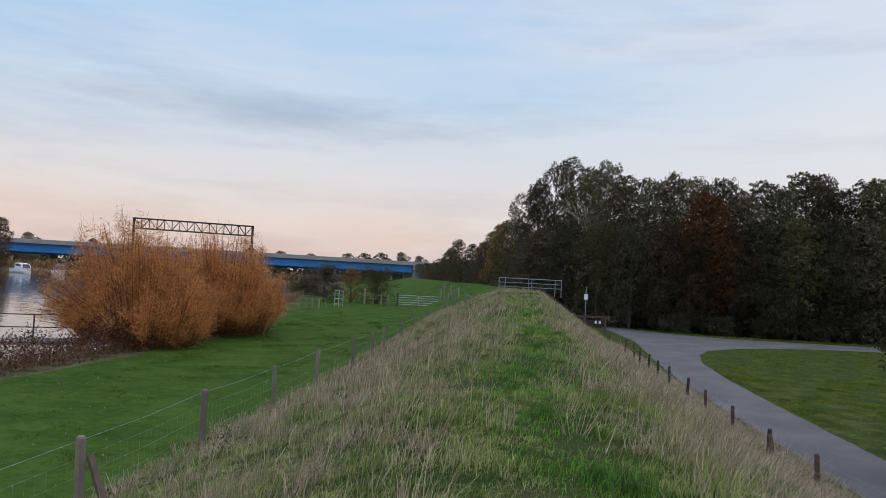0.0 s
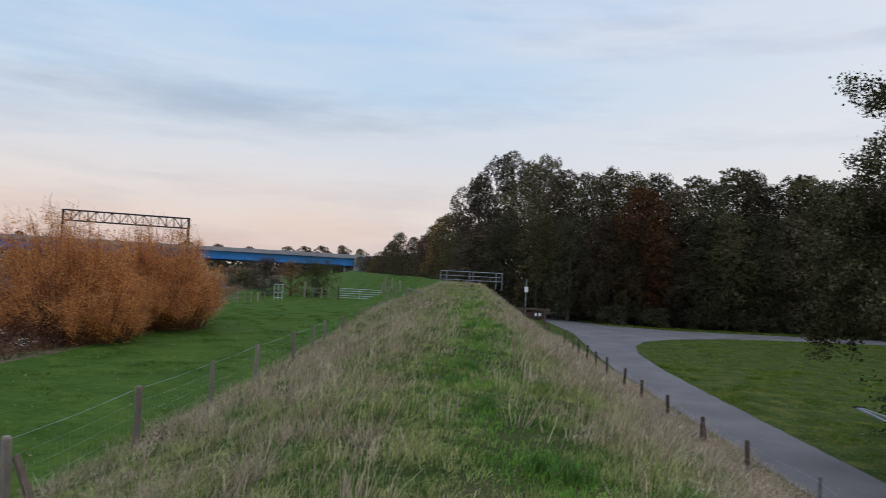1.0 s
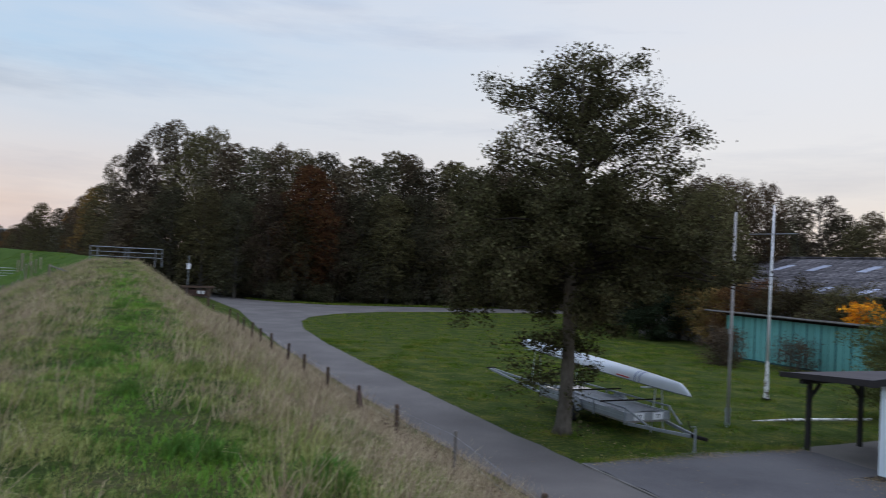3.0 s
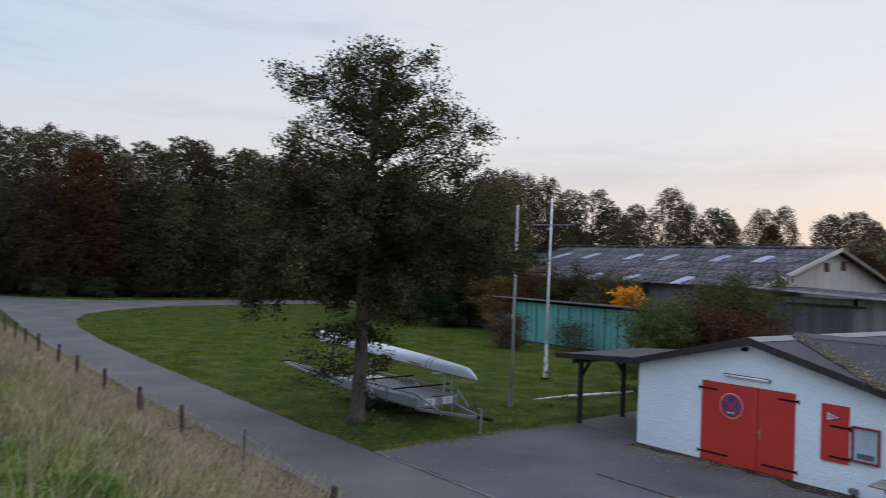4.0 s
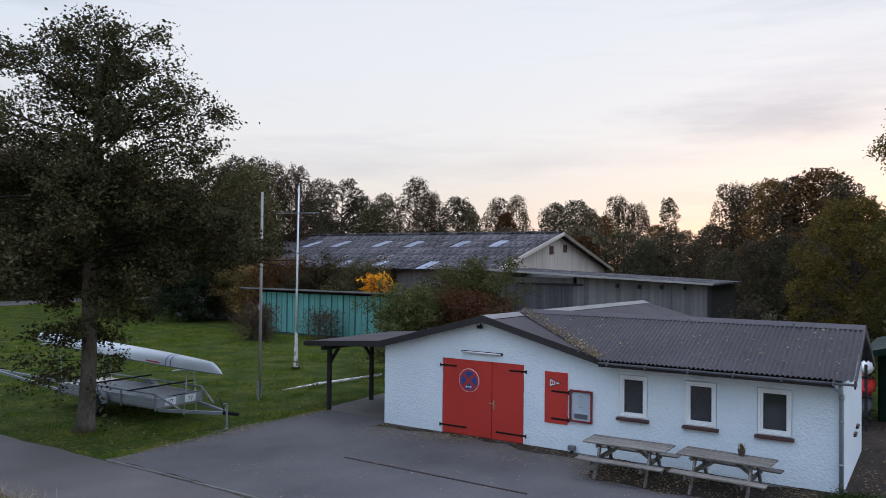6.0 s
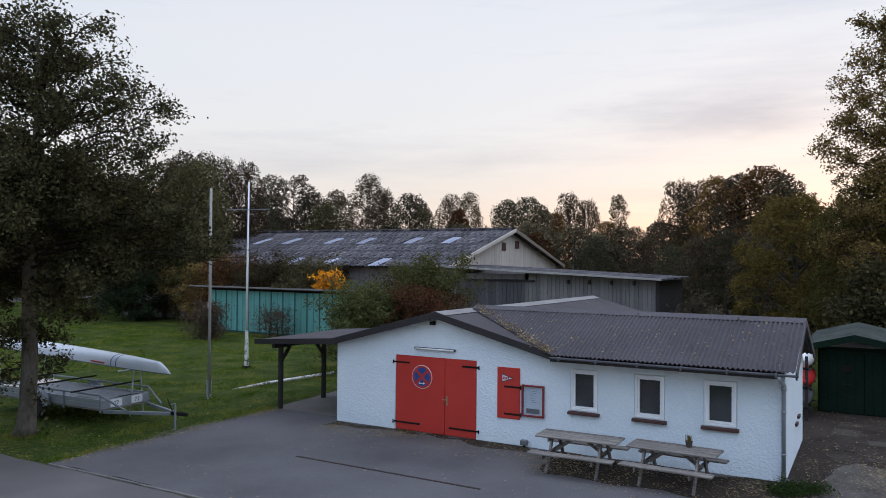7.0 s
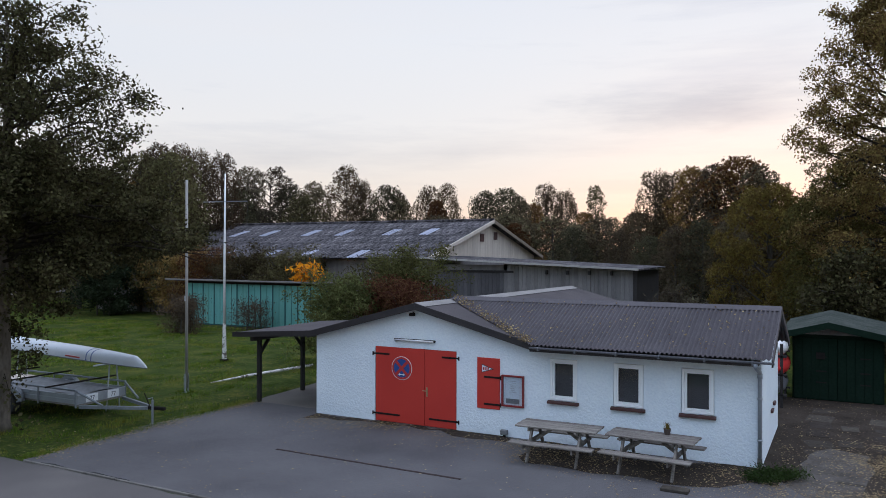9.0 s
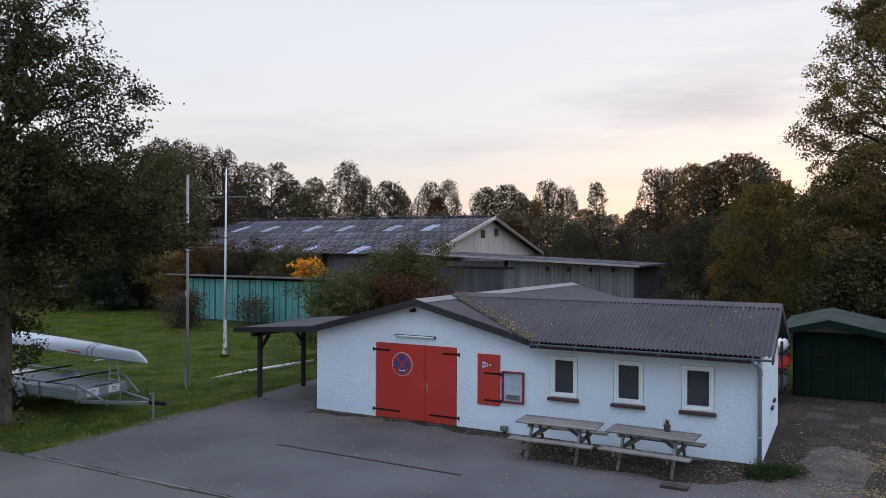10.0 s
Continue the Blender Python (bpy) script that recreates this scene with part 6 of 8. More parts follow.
# the alder over the trailer: flat open top, dense skirt, one long limb reaching out over the poles
ALDER_SIDE = (0.85, -0.53)
ALDER_Z = [3.2, 3.9, 4.6, 5.0, 5.5, 6.0, 6.6, 7.4, 8.1, 8.8, 9.7, 10.8, 11.5, 11.9]
ALDER_OUT = [1.0, 2.0, 3.9, 5.5, 5.6, 4.7, 4.4, 4.3, 4.3, 4.1, 3.4, 2.6, 2.1, 1.3]
ALDER_BACK = [3.2, 4.2, 4.6, 4.7, 4.8, 4.5, 4.1, 3.5, 2.9, 2.9, 3.1, 3.1, 2.9, 2.2]
ALDER_DEEP = [2.2, 3.2, 4.2, 4.4, 4.6, 4.5, 4.3, 3.8, 3.3, 3.0, 2.9, 2.6, 2.0, 1.0]


def alder_reach(z, az):
    c, q = math.cos(az), math.sin(az)
    a = np.interp(z, ALDER_Z, ALDER_OUT if c > 0 else ALDER_BACK)
    return 1 / math.sqrt((c / a) ** 2 + (q / np.interp(z, ALDER_Z, ALDER_DEEP)) ** 2)


def alder(seed):
    r = np.random.default_rng(seed)
    ex = Vector((*ALDER_SIDE, 0))
    ey = Vector((-ALDER_SIDE[1], ALDER_SIDE[0], 0))
    bm, lb, spots, share = BM(), BM(), [], []

    def stem(z):
        return ex * (0.015 * z + 0.05 * math.sin(z * 0.9)) + ey * 0.06 * math.sin(z * 0.7 + 1) + Vector((0, 0, z))

    zs = [0, 0.25, 0.8, 2, 3.5, 5, 6.5, 8, 9.3, 10.4, 11.3]
    tube(bm, [stem(z) for z in zs], [0.33, 0.25, 0.215, 0.20, 0.185, 0.16, 0.13, 0.10, 0.065, 0.04, 0.02], 12)

    def spray(p, d, length, thick, lush):
        """A side shoot with leaves along its outer part."""
        d = d.normalized()
        q = p + d * length * 0.5 + Vector(r.normal(0, 0.06 * length, 3))
        e = p + d * length + Vector(r.normal(0, 0.1 * length, 3))
        if e.z > 11.6 or e.z > 3.3 and math.hypot(e.x, e.y) > 1.06 * alder_reach(e.z, math.atan2(e.dot(ey), e.dot(ex))):
            return
        tube(lb, [p, q, e], [thick, thick * 0.6, 0.004], 4, False)
        for f in (0.45, 0.7, 0.9, 1.05):
            spots.append(tuple(p.lerp(e, f) + Vector(r.normal(0, 0.05, 3))))
            share.append(lush * r.uniform(0.25, 1.0))

    for i in range(96):
        zt = 3.5 + 7.5 * ((i + r.random()) / 96) ** 0.95
        az = i * 2.39996 + r.normal(0, 0.25)
        if i % 16 == 3:
            zt, az = 4.6 + 0.11 * (i // 16), 0.36 * (i / 48 - 1) + r.normal(0, 0.05)
        reach = alder_reach(zt + 0.25, az) * (1.0 if i % 16 == 3 else r.uniform(0.66, 0.95) if i % 3 or zt < 8.5 else r.uniform(0.2, 0.6))
        slope = np.interp(zt, [3.5, 4.6, 6, 8, 11], [-0.30, -0.05, 0.18, 0.36, 0.5])
        z0 = min(max(zt - reach * slope + r.normal(0, 0.2), 2.9), 11.0, zt + 0.8)
        a, tip = stem(z0), ex * math.cos(az) * reach + ey * math.sin(az) * reach + Vector((0, 0, zt))
        arch = reach * (0.06 if zt > 7 or i % 16 == 3 else 0.13)
        n = 7
        pts = [a.lerp(tip, k / n) + Vector((0, 0, arch * math.sin(math.pi * k / n))) + Vector(r.normal(0, 0.025 * reach, 3)) * (k > 0) for k in range(n + 1)]
        r0 = 0.02 + 0.0095 * reach
        tube(lb, pts, [max(r0 * (1 - 0.88 * k / n), 0.006) for k in range(n + 1)], 6, False)
        open_top = zt > 7.3
        for t in range(int(5 + reach * 2.3)):
            f = (0.22 + 0.78 * r.random() ** 0.8) * n
            k = min(int(f), n - 1)
            p = pts[k].lerp(pts[k + 1], f - k)
            d = (pts[k + 1] - pts[k]).normalized() + Vector(r.normal(0, 0.65, 3)) + Vector((0, 0, 0.05 if open_top else -0.3 if zt > 5 else -0.6))
            spray(p, d, r.uniform(0.4, 1.05) * (1.15 - 0.05 * f), 0.012, (0.52 if r.random() < 0.74 else 0.05) if open_top else 0.6 if i % 16 == 3 else 1.15)
    for i in range(60):
        a, z0 = r.uniform(0, 2 * math.pi), 8.2 + 3.1 * i / 60
        spray(stem(z0), ex * math.cos(a) + ey * math.sin(a) + Vector((0, 0, r.uniform(0.1, 0.9))), r.uniform(0.5, 1.3), 0.012, 0.3)
    # low shoots hanging from the bole
    for i in range(34):
        z0, az = r.uniform(1.5, 3.4), (math.pi + r.normal(0, 0.7)) if i % 3 else r.normal(0, 0.8)
        length = r.uniform(0.5, 1.9) if i % 3 else r.uniform(0.4, 1.0)
        spray(stem(z0), ex * math.cos(az) + ey * math.sin(az) + Vector((0, 0, r.uniform(-0.55, 0.05))), length, 0.012, 0.6)
    spots, share = np.array(spots), np.array(share)
    pick = r.choice(len(spots), 134000, p=share / share.sum())
    centres = spots[pick] + r.normal(0, 0.15, (len(pick), 3)) * np.array([1, 1, 0.8])
    lateral, deep = centres @ np.array(ex), centres @ np.array(ey)
    rim = np.array([alder_reach(z, a) for z, a in zip(centres[:, 2], np.arctan2(deep, lateral))])
    centres = centres[(centres[:, 2] < 11.6) & ((np.hypot(lateral, deep) < rim * r.uniform(0.92, 1.12, len(centres))) | (centres[:, 2] < 3.3))]
    v, q = leaf_quads(centres, 0.098)
    crown = np_mesh("crown", v, q)
    crown.materials.append(M["leaf_alder"])
    out = []
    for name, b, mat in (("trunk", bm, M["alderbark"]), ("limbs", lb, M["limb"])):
        me = bpy.data.meshes.new(name)
        b.to_mesh(me)
        b.free()
        me.materials.append(mat)
        me.polygons.foreach_set("use_smooth", [True] * len(me.polygons))
        out.append(me)
    return out[0], crown, out[1]


plant("alder_tree", alder(11), (12.45, 18.95, 0.0), "tall alder tree with dull green thinning crown beside the lane").scale = (1, 1, 0.975)


def lobed(seed, tall, trunk_r, profile, lobes, per, size, bark, leaf, low=0.08, plump=1.0, hang=0.0, sprigs=0.30):
    """A full crown of many overlapping rounded boughs on a trunk with limbs; leaves lie in the boughs' skins and on short sprigs."""
    r = np.random.default_rng(seed)
    hs, rs = zip(*profile)
    bm, c, rad = BM(), [], []
    tube(bm, [(0.15 * math.sin(z * 5 + seed) * z, 0.15 * math.cos(z * 4 + seed) * z, tall * z) for z in np.linspace(0, 0.9, 8)], [trunk_r * (1.2 - z) for z in np.linspace(0, 1, 8)], 7)
    for i in range(lobes):
        h = low + (0.97 - low) * ((i + 0.5 * r.random()) / lobes) ** 0.85
        out = np.interp(h, hs, rs)
        az = i * 2.39996 + r.normal(0, 0.35)
        b = (0.26 * max(rs) + 0.16 * out) * r.uniform(0.65, 1.15) * plump
        d = max(out - b * 0.75, 0) * r.uniform(0.55, 1.05)
        p = (d * math.cos(az), d * math.sin(az), min(tall * h, tall - b * r.uniform(0.75, 1.0)))
        c.append(p)
        rad.append(b)
        tube(bm, [(0, 0, max(p[2] - d * 0.7, 0.1 * tall)), (p[0] * 0.6, p[1] * 0.6, p[2] - d * 0.2), p], [trunk_r * 0.35, trunk_r * 0.2, 0.02], 4, False)
    c, rad = np.array(c), np.array(rad)
    pick = r.choice(lobes, per, p=rad ** 2 / (rad ** 2).sum())
    d = r.normal(0, 1, (per, 3)) + np.array([0, 0, 0.45])
    d[:, :2] += 0.5 * c[pick][:, :2] / (np.linalg.norm(c[pick][:, :2], axis=1, keepdims=True) + 0.3)
    sprig = r.random(per) < sprigs
    axes = r.normal(0, 1, (lobes * 14, 3)) + np.array([0, 0, 0.5])
    d = np.where(sprig[:, None], axes[pick * 14 + r.integers(0, 14, per)] + r.normal(0, 0.13, (per, 3)), d)
    d /= np.linalg.norm(d, axis=1, keepdims=True)
    k = np.where(sprig, r.uniform(0.75, 1.28, per), 1 - np.abs(r.normal(0, 0.16, per)))
    k = np.where(r.random(per) < 0.06, r.uniform(0.1, 0.8, per), k)
    p = c[pick] + d * (rad[pick] * k)[:, None] * np.array([1, 1, 0.85])
    p[:, 2] = np.clip(p[:, 2] - (r.exponential(hang, per) if hang else 0), 0.15, tall)
    v, q = leaf_tris(p, size)
    crown = np_mesh("crown", v, None, q)
    crown.materials.append(leaf)
    me = bpy.data.meshes.new("trunk")
    bm.to_mesh(me)
    bm.free()
    me.materials.append(bark)
    return me, crown


ROUND = [(0.1, 2.0), (0.3, 3.6), (0.55, 3.9), (0.8, 2.8), (1.0, 0.8)]
WIDE = [(0.05, 3.0), (0.3, 4.6), (0.6, 4.3), (0.85, 2.8), (1.0, 0.8)]
kinds = {
    "dark": lobed(21, 14, 0.24, WIDE, 34, 10500, 0.37, M["bark"], M["leaf_dark"], low=0.06),
    "dark2": lobed(22, 14, 0.24, ROUND, 30, 10500, 0.37, M["bark"], M["leaf_wood"], low=0.08),
    "olive": lobed(23, 14, 0.22, WIDE, 30, 10500, 0.37, M["bark"], M["leaf_olive"], low=0.06),
    "brown": lobed(24, 14, 0.22, ROUND, 32, 10500, 0.35, M["bark"], M["leaf_brown"], low=0.10),
    "thin": lobed(25, 14, 0.14, [(0.1, 1.0), (0.3, 2.0), (0.6, 2.3), (0.85, 1.7), (1.0, 0.7)], 44, 9000, 0.27, M["bark"], M["leaf_olive"], low=0.2, plump=0.8, sprigs=0.55),
    "birch": lobed(26, 14, 0.14, [(0.1, 1.4), (0.3, 2.8), (0.55, 3.4), (0.8, 2.7), (1.0, 1.0)], 52, 11500, 0.28, M["bark"], M["leaf_birch"], low=0.12, plump=0.68, hang=0.45, sprigs=0.45),
    "grey": lobed(27, 14, 0.16, [(0.1, 2.0), (0.3, 3.2), (0.6, 3.4), (0.85, 2.4), (1.0, 1.0)], 56, 12000, 0.27, M["bark"], M["leaf_grey"], low=0.08, plump=0.62, sprigs=0.5),
    "far": lobed(28, 14, 0.24, WIDE, 18, 5000, 0.62, M["bark"], M["leaf_wood"], low=0.05),
}
first = {}


def tree(kind, x, y, tall, label, group, turn=None, wide=1.0):
    """One more tree of a kind, scaled to its height."""
    z = gz(x, y)
    k = tall / 14
    m = pose(x, y, z, 0, 0, rng.uniform(0, 360)) @ Matrix.Diagonal((k * wide, k * wide, k, 1))
    if kind not in first:
        t = plant("tree", kinds[kind], (x, y, z), label, "tree", group)
        t.matrix_world = m
        first[kind] = t
        return t
    src = first[kind]
    t = copy_thing(src, m @ Matrix.Diagonal((1 / src.scale.x, 1 / src.scale.y, 1 / src.scale.z, 1)))
    return tagged(t, label, "tree", group)


LABEL = {"dark": "dark green broadleaf tree of the wood's edge", "dark2": "tall dark broadleaf tree in the wood", "olive": "dull olive autumn tree of the wood's edge", "brown": "tree with browning autumn leaves",
         "thin": "tall thin-crowned tree rising over the wood", "birch": "weeping birch with hanging brown twigs", "grey": "grey-green willow-like tree of the wood", "far": "dark tree deeper in the wood"}
WOOD = [  # along the far side of the cross lane and on along the dike
    ("dark2", -17.7, 199, 12.5, 1.1), ("olive", -13.2, 164, 13.2, 0.8), ("dark", -9.7, 160, 12.1, 0.8), ("brown", -6.9, 150, 12.2, 0.8), ("dark2", -5.0, 140, 13.6, 0.9), ("brown", -3.0, 130, 14.6, 0.9),
    ("olive", -0.7, 118, 14.5, 1.0), ("grey", 1.0, 107, 18.0, 0.8), ("grey", 2.5, 105, 19.0, 0.7), ("grey", 4.6, 104, 21.5, 0.75), ("grey", 6.8, 103.7, 21.8, 0.8), ("olive", 9.4, 99.5, 20.1, 0.75), ("grey", 11.3, 98.3, 20.9, 0.75),
    ("dark2", 12.8, 95, 18.4, 0.8), ("dark", 15.4, 93.7, 18.0, 0.8), ("dark2", 17.9, 92.2, 18.6, 0.7), ("olive", 20.2, 90.7, 18.0, 0.75), ("dark", 23.2, 91, 18.0, 0.8), ("dark2", 25, 88.5, 16.2, 0.9), ("thin", 27.9, 90.8, 17.9, 1.1),
    ("dark", 29.5, 88.1, 17.0, 0.8), ("thin", 32.3, 90.4, 19.0, 1.2), ("dark2", 33.6, 88.8, 18.5, 0.75), ("dark", 34.6, 86.3, 16.6, 0.9), ("thin", 38.4, 88, 18.2, 1.2), ("olive", 39.4, 87.0, 17.9, 0.8), ("dark", 41.0, 85.2, 17.3, 0.9),
    ("dark2", 43.8, 85, 17.8, 0.9), ("dark", 46.5, 84.7, 17.6, 0.9), ("olive", 49.0, 84.4, 17.5, 0.9), ("dark2", 52, 84, 17.6, 1.0), ("brown", 20.4, 86.2, 15.6, 1.0),
    ("olive", 0.4, 112, 11.2, 1.1), ("dark2", 2.8, 100, 11.8, 1.1), ("dark", 6.0, 93.8, 12.4, 1.0), ("olive", 9.3, 90.5, 12.7, 0.9), ("dark", 12.8, 88.6, 11.8, 0.9), ("dark2", 16.0, 86.8, 12.4, 0.9), ("olive", 18.8, 85.8, 11.2, 0.8),
    ("dark2", 23.4, 86, 12.2, 0.9), ("dark", 26.6, 85.8, 12.9, 1.0), ("olive", 29.8, 85.2, 13.0, 1.0), ("dark", 33.2, 85, 13.1, 1.0), ("dark2", 36.4, 84.4, 13.3, 1.0), ("olive", 40, 84.2, 13.3, 1.0), ("dark", 43.4, 84, 13.6, 1.0), ("dark2", 46.8, 83.6, 13.6, 1.0),
    ("brown", 50.5, 79.5, 11, 1.0), ("dark", 56, 82.5, 15, 1.1), ("olive", 59, 82, 14, 1.0), ("olive", -37.6, 287, 6.3, 1.3), ("dark", -32.3, 268, 7.9, 1.3), ("brown", -27.4, 248, 9.3, 1.2), ("olive", -22.5, 224, 10.6, 1.2),
    ("dark", -7.5, 145, 9, 1.1), ("olive", -11.5, 170, 9, 1.2), ("dark", -15, 185, 9, 1.2), ("olive", -20, 210, 9.5, 1.2), ("dark2", -25, 236, 8.5, 1.3), ("dark", -30, 258, 7.5, 1.3), ("dark2", -4.2, 133, 9, 1.1), ("dark", -1.8, 123, 10, 1.1),
    ("far", 13, 97, 13, 1.3), ("far", 23, 95, 13, 1.3), ("far", 33, 94, 13, 1.3), ("far", 43, 92, 13, 1.3), ("far", 55, 89, 13, 1.3), ("far", 16, 91, 6, 1.6), ("far", 22, 90.5, 6, 1.6), ("far", 28, 91, 6, 1.6), ("far", 34, 91, 6, 1.6), ("far", 40, 90, 6, 1.6), ("far", 46, 89, 6, 1.6), ("far", 6, 98, 6, 1.5), ("far", 62, 87, 15, 1.3),
]
for i in range(10):
    WOOD.append(("far", 4 + 5.2 * i, 100 + 2 * math.sin(i * 1.9), 11.5 + math.sin(i * 2.3), 1.4))
for k, x, y, h, w in WOOD:
    tree(k, x, y, h, LABEL[k], "wood along the lane", wide=w)
BEHIND = [  # behind the sheds
    ("olive", 40.7, 47.0, 12.1, 0.80), ("dark2", 43.0, 47.6, 13.0, 0.75), ("birch", 45.6, 48.0, 13.6, 0.60), ("birch", 47.4, 47.6, 13.4, 0.50), ("olive", 41.0, 44.0, 12.0, 0.80), ("birch", 48.7, 46.4, 13.2, 0.5), ("olive", 45.5, 50, 12.0, 0.8), ("birch", 51.2, 58, 14.0, 0.5), ("grey", 65.7, 59, 14.1, 0.75), ("grey", 67.3, 57.1, 14.1, 0.75), ("dark", 63.5, 58.4, 11.6, 0.7), ("dark", 68.7, 55.4, 12.1, 0.8), ("dark2", 70.3, 53.4, 12.4, 0.8),
    ("olive", 66.4, 52, 10.8, 0.8), ("birch", 72.5, 50.4, 14.7, 0.62), ("birch", 73.5, 49, 13.0, 0.6), ("dark", 73.5, 45.4, 12.0, 0.85), ("dark2", 73.4, 43.7, 10.7, 0.7), ("birch", 85.4, 46.8, 13.2, 0.6), ("birch", 86.5, 44.7, 13.5, 0.55), ("brown", 82.4, 44, 10.8, 0.6),
    ("dark", 81.4, 37.1, 11.6, 0.7), ("dark", 83.2, 35.3, 12.0, 0.9), ("dark2", 83, 33.3, 10.9, 0.7), ("birch", 93.5, 33.9, 13.6, 0.65), ("birch", 93.4, 31.3, 12.6, 0.6), ("brown", 89.2, 33.9, 10.5, 0.7), ("thin", 91.6, 26.9, 12.7, 0.55), ("brown", 91.2, 28.1, 9.4, 0.8),
    ("dark", 89.3, 24, 8.6, 0.7), ("birch", 87.8, 21.9, 8.2, 0.6), ("birch", 65, 13.9, 11.6, 0.62), ("birch", 64.3, 12.3, 11.4, 0.6), ("brown", 61.7, 10.2, 11.2, 0.8), ("dark2", 60.9, 8.6, 11.2, 0.9), ("brown", 60.2, 6.7, 11.6, 1.0), ("dark2", 59.3, 5.3, 10.8, 0.9),
    ("dark", 55.2, 12.1, 5.7, 0.9), ("dark2", 53.6, 10, 6.4, 0.9), ("dark", 52.9, 8.1, 6.7, 0.9), ("dark2", 52.2, 6.2, 6.9, 0.9), ("dark2", 48.5, -1.5, 9.0, 0.8), ("dark", 56, -2, 12, 1.0),
    ("dark", 78, 50, 8.5, 1.0), ("dark2", 77, 40, 8.4, 1.0), ("brown", 76, 31, 7.6, 1.0), ("dark", 74, 24, 7.0, 1.0), ("dark2", 70, 18, 6.6, 1.0), ("olive", 58, 60, 9, 0.9), ("dark2", 70, 62, 10, 1.0),
    ("olive", 46, 62, 11, 1.0), ("dark", 52, 66, 13, 1.0), ("dark2", 40, 58, 9, 0.8), ("brown", 43.5, 49.5, 11.0, 0.9), ("olive", 47.5, 52.5, 11.5, 0.9), ("olive", 40, 53, 10.5, 0.9), ("dark2", 36.5, 55, 10, 0.9),
]
for i in range(16):
    BEHIND.append(("far", 80 + 3 * math.sin(i * 2.2), 16 + 3.2 * i, 8.3 + 0.6 * math.sin(i * 1.7), 1.15))
for i in range(6):
    BEHIND.append(("far", 66 - 2.5 * i, 8.5 - 2.4 * i, 8.2 + 0.5 * math.sin(i * 2.1), 1.1))
for k, x, y, h, w in BEHIND:
    tree(k, x, y, h, LABEL[k], "trees behind the sheds", wide=w * (1.4 if k in ("birch", "grey", "thin") else 1.1))
FAR = [("dark", -187, 274, 12.5), ("olive", -176, 300, 12), ("dark2", -160, 320, 10.5), ("dark", -205, 262, 11), ("dark", -150, 330, 11), ("olive", -125, 345, 12.5), ("dark2", -112, 350, 12), ("dark", -98, 352, 11.5), ("dark2", -80, 350, 12.5), ("olive", -72, 352, 13),
       ("dark", -64, 352, 13.5), ("dark2", -55, 356, 13), ("dark", -47, 360, 12.5), ("olive", -230, 250, 13), ("dark2", -140, 338, 11), ("dark", -260, 240, 12), ("dark", -38, 365, 12)]
for k, x, y, h in FAR:
    tree("far", x, y, h, "distant broadleaf tree beyond the bridge", "far trees", wide=1.3)
tree("brown", -136.5, 188, 16.0, "rusty autumn tree on the river bank", "far trees", wide=0.8)

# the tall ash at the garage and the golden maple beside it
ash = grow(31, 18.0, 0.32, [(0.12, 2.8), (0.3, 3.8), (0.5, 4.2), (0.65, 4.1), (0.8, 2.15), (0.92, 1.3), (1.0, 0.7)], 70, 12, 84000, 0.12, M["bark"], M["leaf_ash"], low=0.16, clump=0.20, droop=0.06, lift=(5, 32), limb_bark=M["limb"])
plant("ash_tree", ash, (38.5, -2.2, 0), "tall thinning ash tree with yellowing leaves behind the garage", turn=130)
maple = lobed(32, 8.2, 0.2, [(0.0, 2.4), (0.3, 3.1), (0.6, 3.0), (0.85, 2.2), (1.0, 1.0)], 34, 30000, 0.19, M["bark"], M["leaf_gold"], low=0.04, plump=0.8)
plant("maple_tree", maple, (44.4, 3.4, 0), "round maple turning gold beyond the garage")
maple = lobed(34, 8.9, 0.2, [(0.0, 2.4), (0.3, 3.0), (0.6, 2.8), (0.85, 2.0), (1.0, 0.9)], 34, 30000, 0.18, M["bark"], M["leaf_maple"], low=0.04, plump=0.8)
plant("maple_tree", maple, (41.0, 0.1, 0), "dull olive maple close behind the green garage")
under = grow(33, 5.4, 0.12, [(0.0, 2.0), (0.3, 2.6), (0.6, 2.3), (1.0, 0.6)], 30, 7, 16000, 0.17, M["bark"], M["leaf_alder"], low=0.03, clump=0.28, stems=2)
plant("elder_bush", under, (36.4, -0.9, 0), "straggly elder bush behind the green garage", "bush")


def bush(seed, place, tall, reach, leaf, count, size, label, name="bush", clump=0.2, bark=None, stems=4, lift=(20, 75), hang=0.0, low=0.02, group="", limbs=14):
    t = grow(seed, tall, 0.05, [(0.0, reach * 0.75), (0.35, reach), (0.7, reach * 0.8), (1.0, reach * 0.25)], limbs, 7, int(count * 1.1), size * 1.25, bark or M["bark"], leaf, low=low, clump=clump, lift=lift, stems=stems, bend=0.04, hang=hang, twig=False)
    return plant(name, t, (*place, gz(*place)), label, "bush", group, turn=float(rng.uniform(0, 360)))


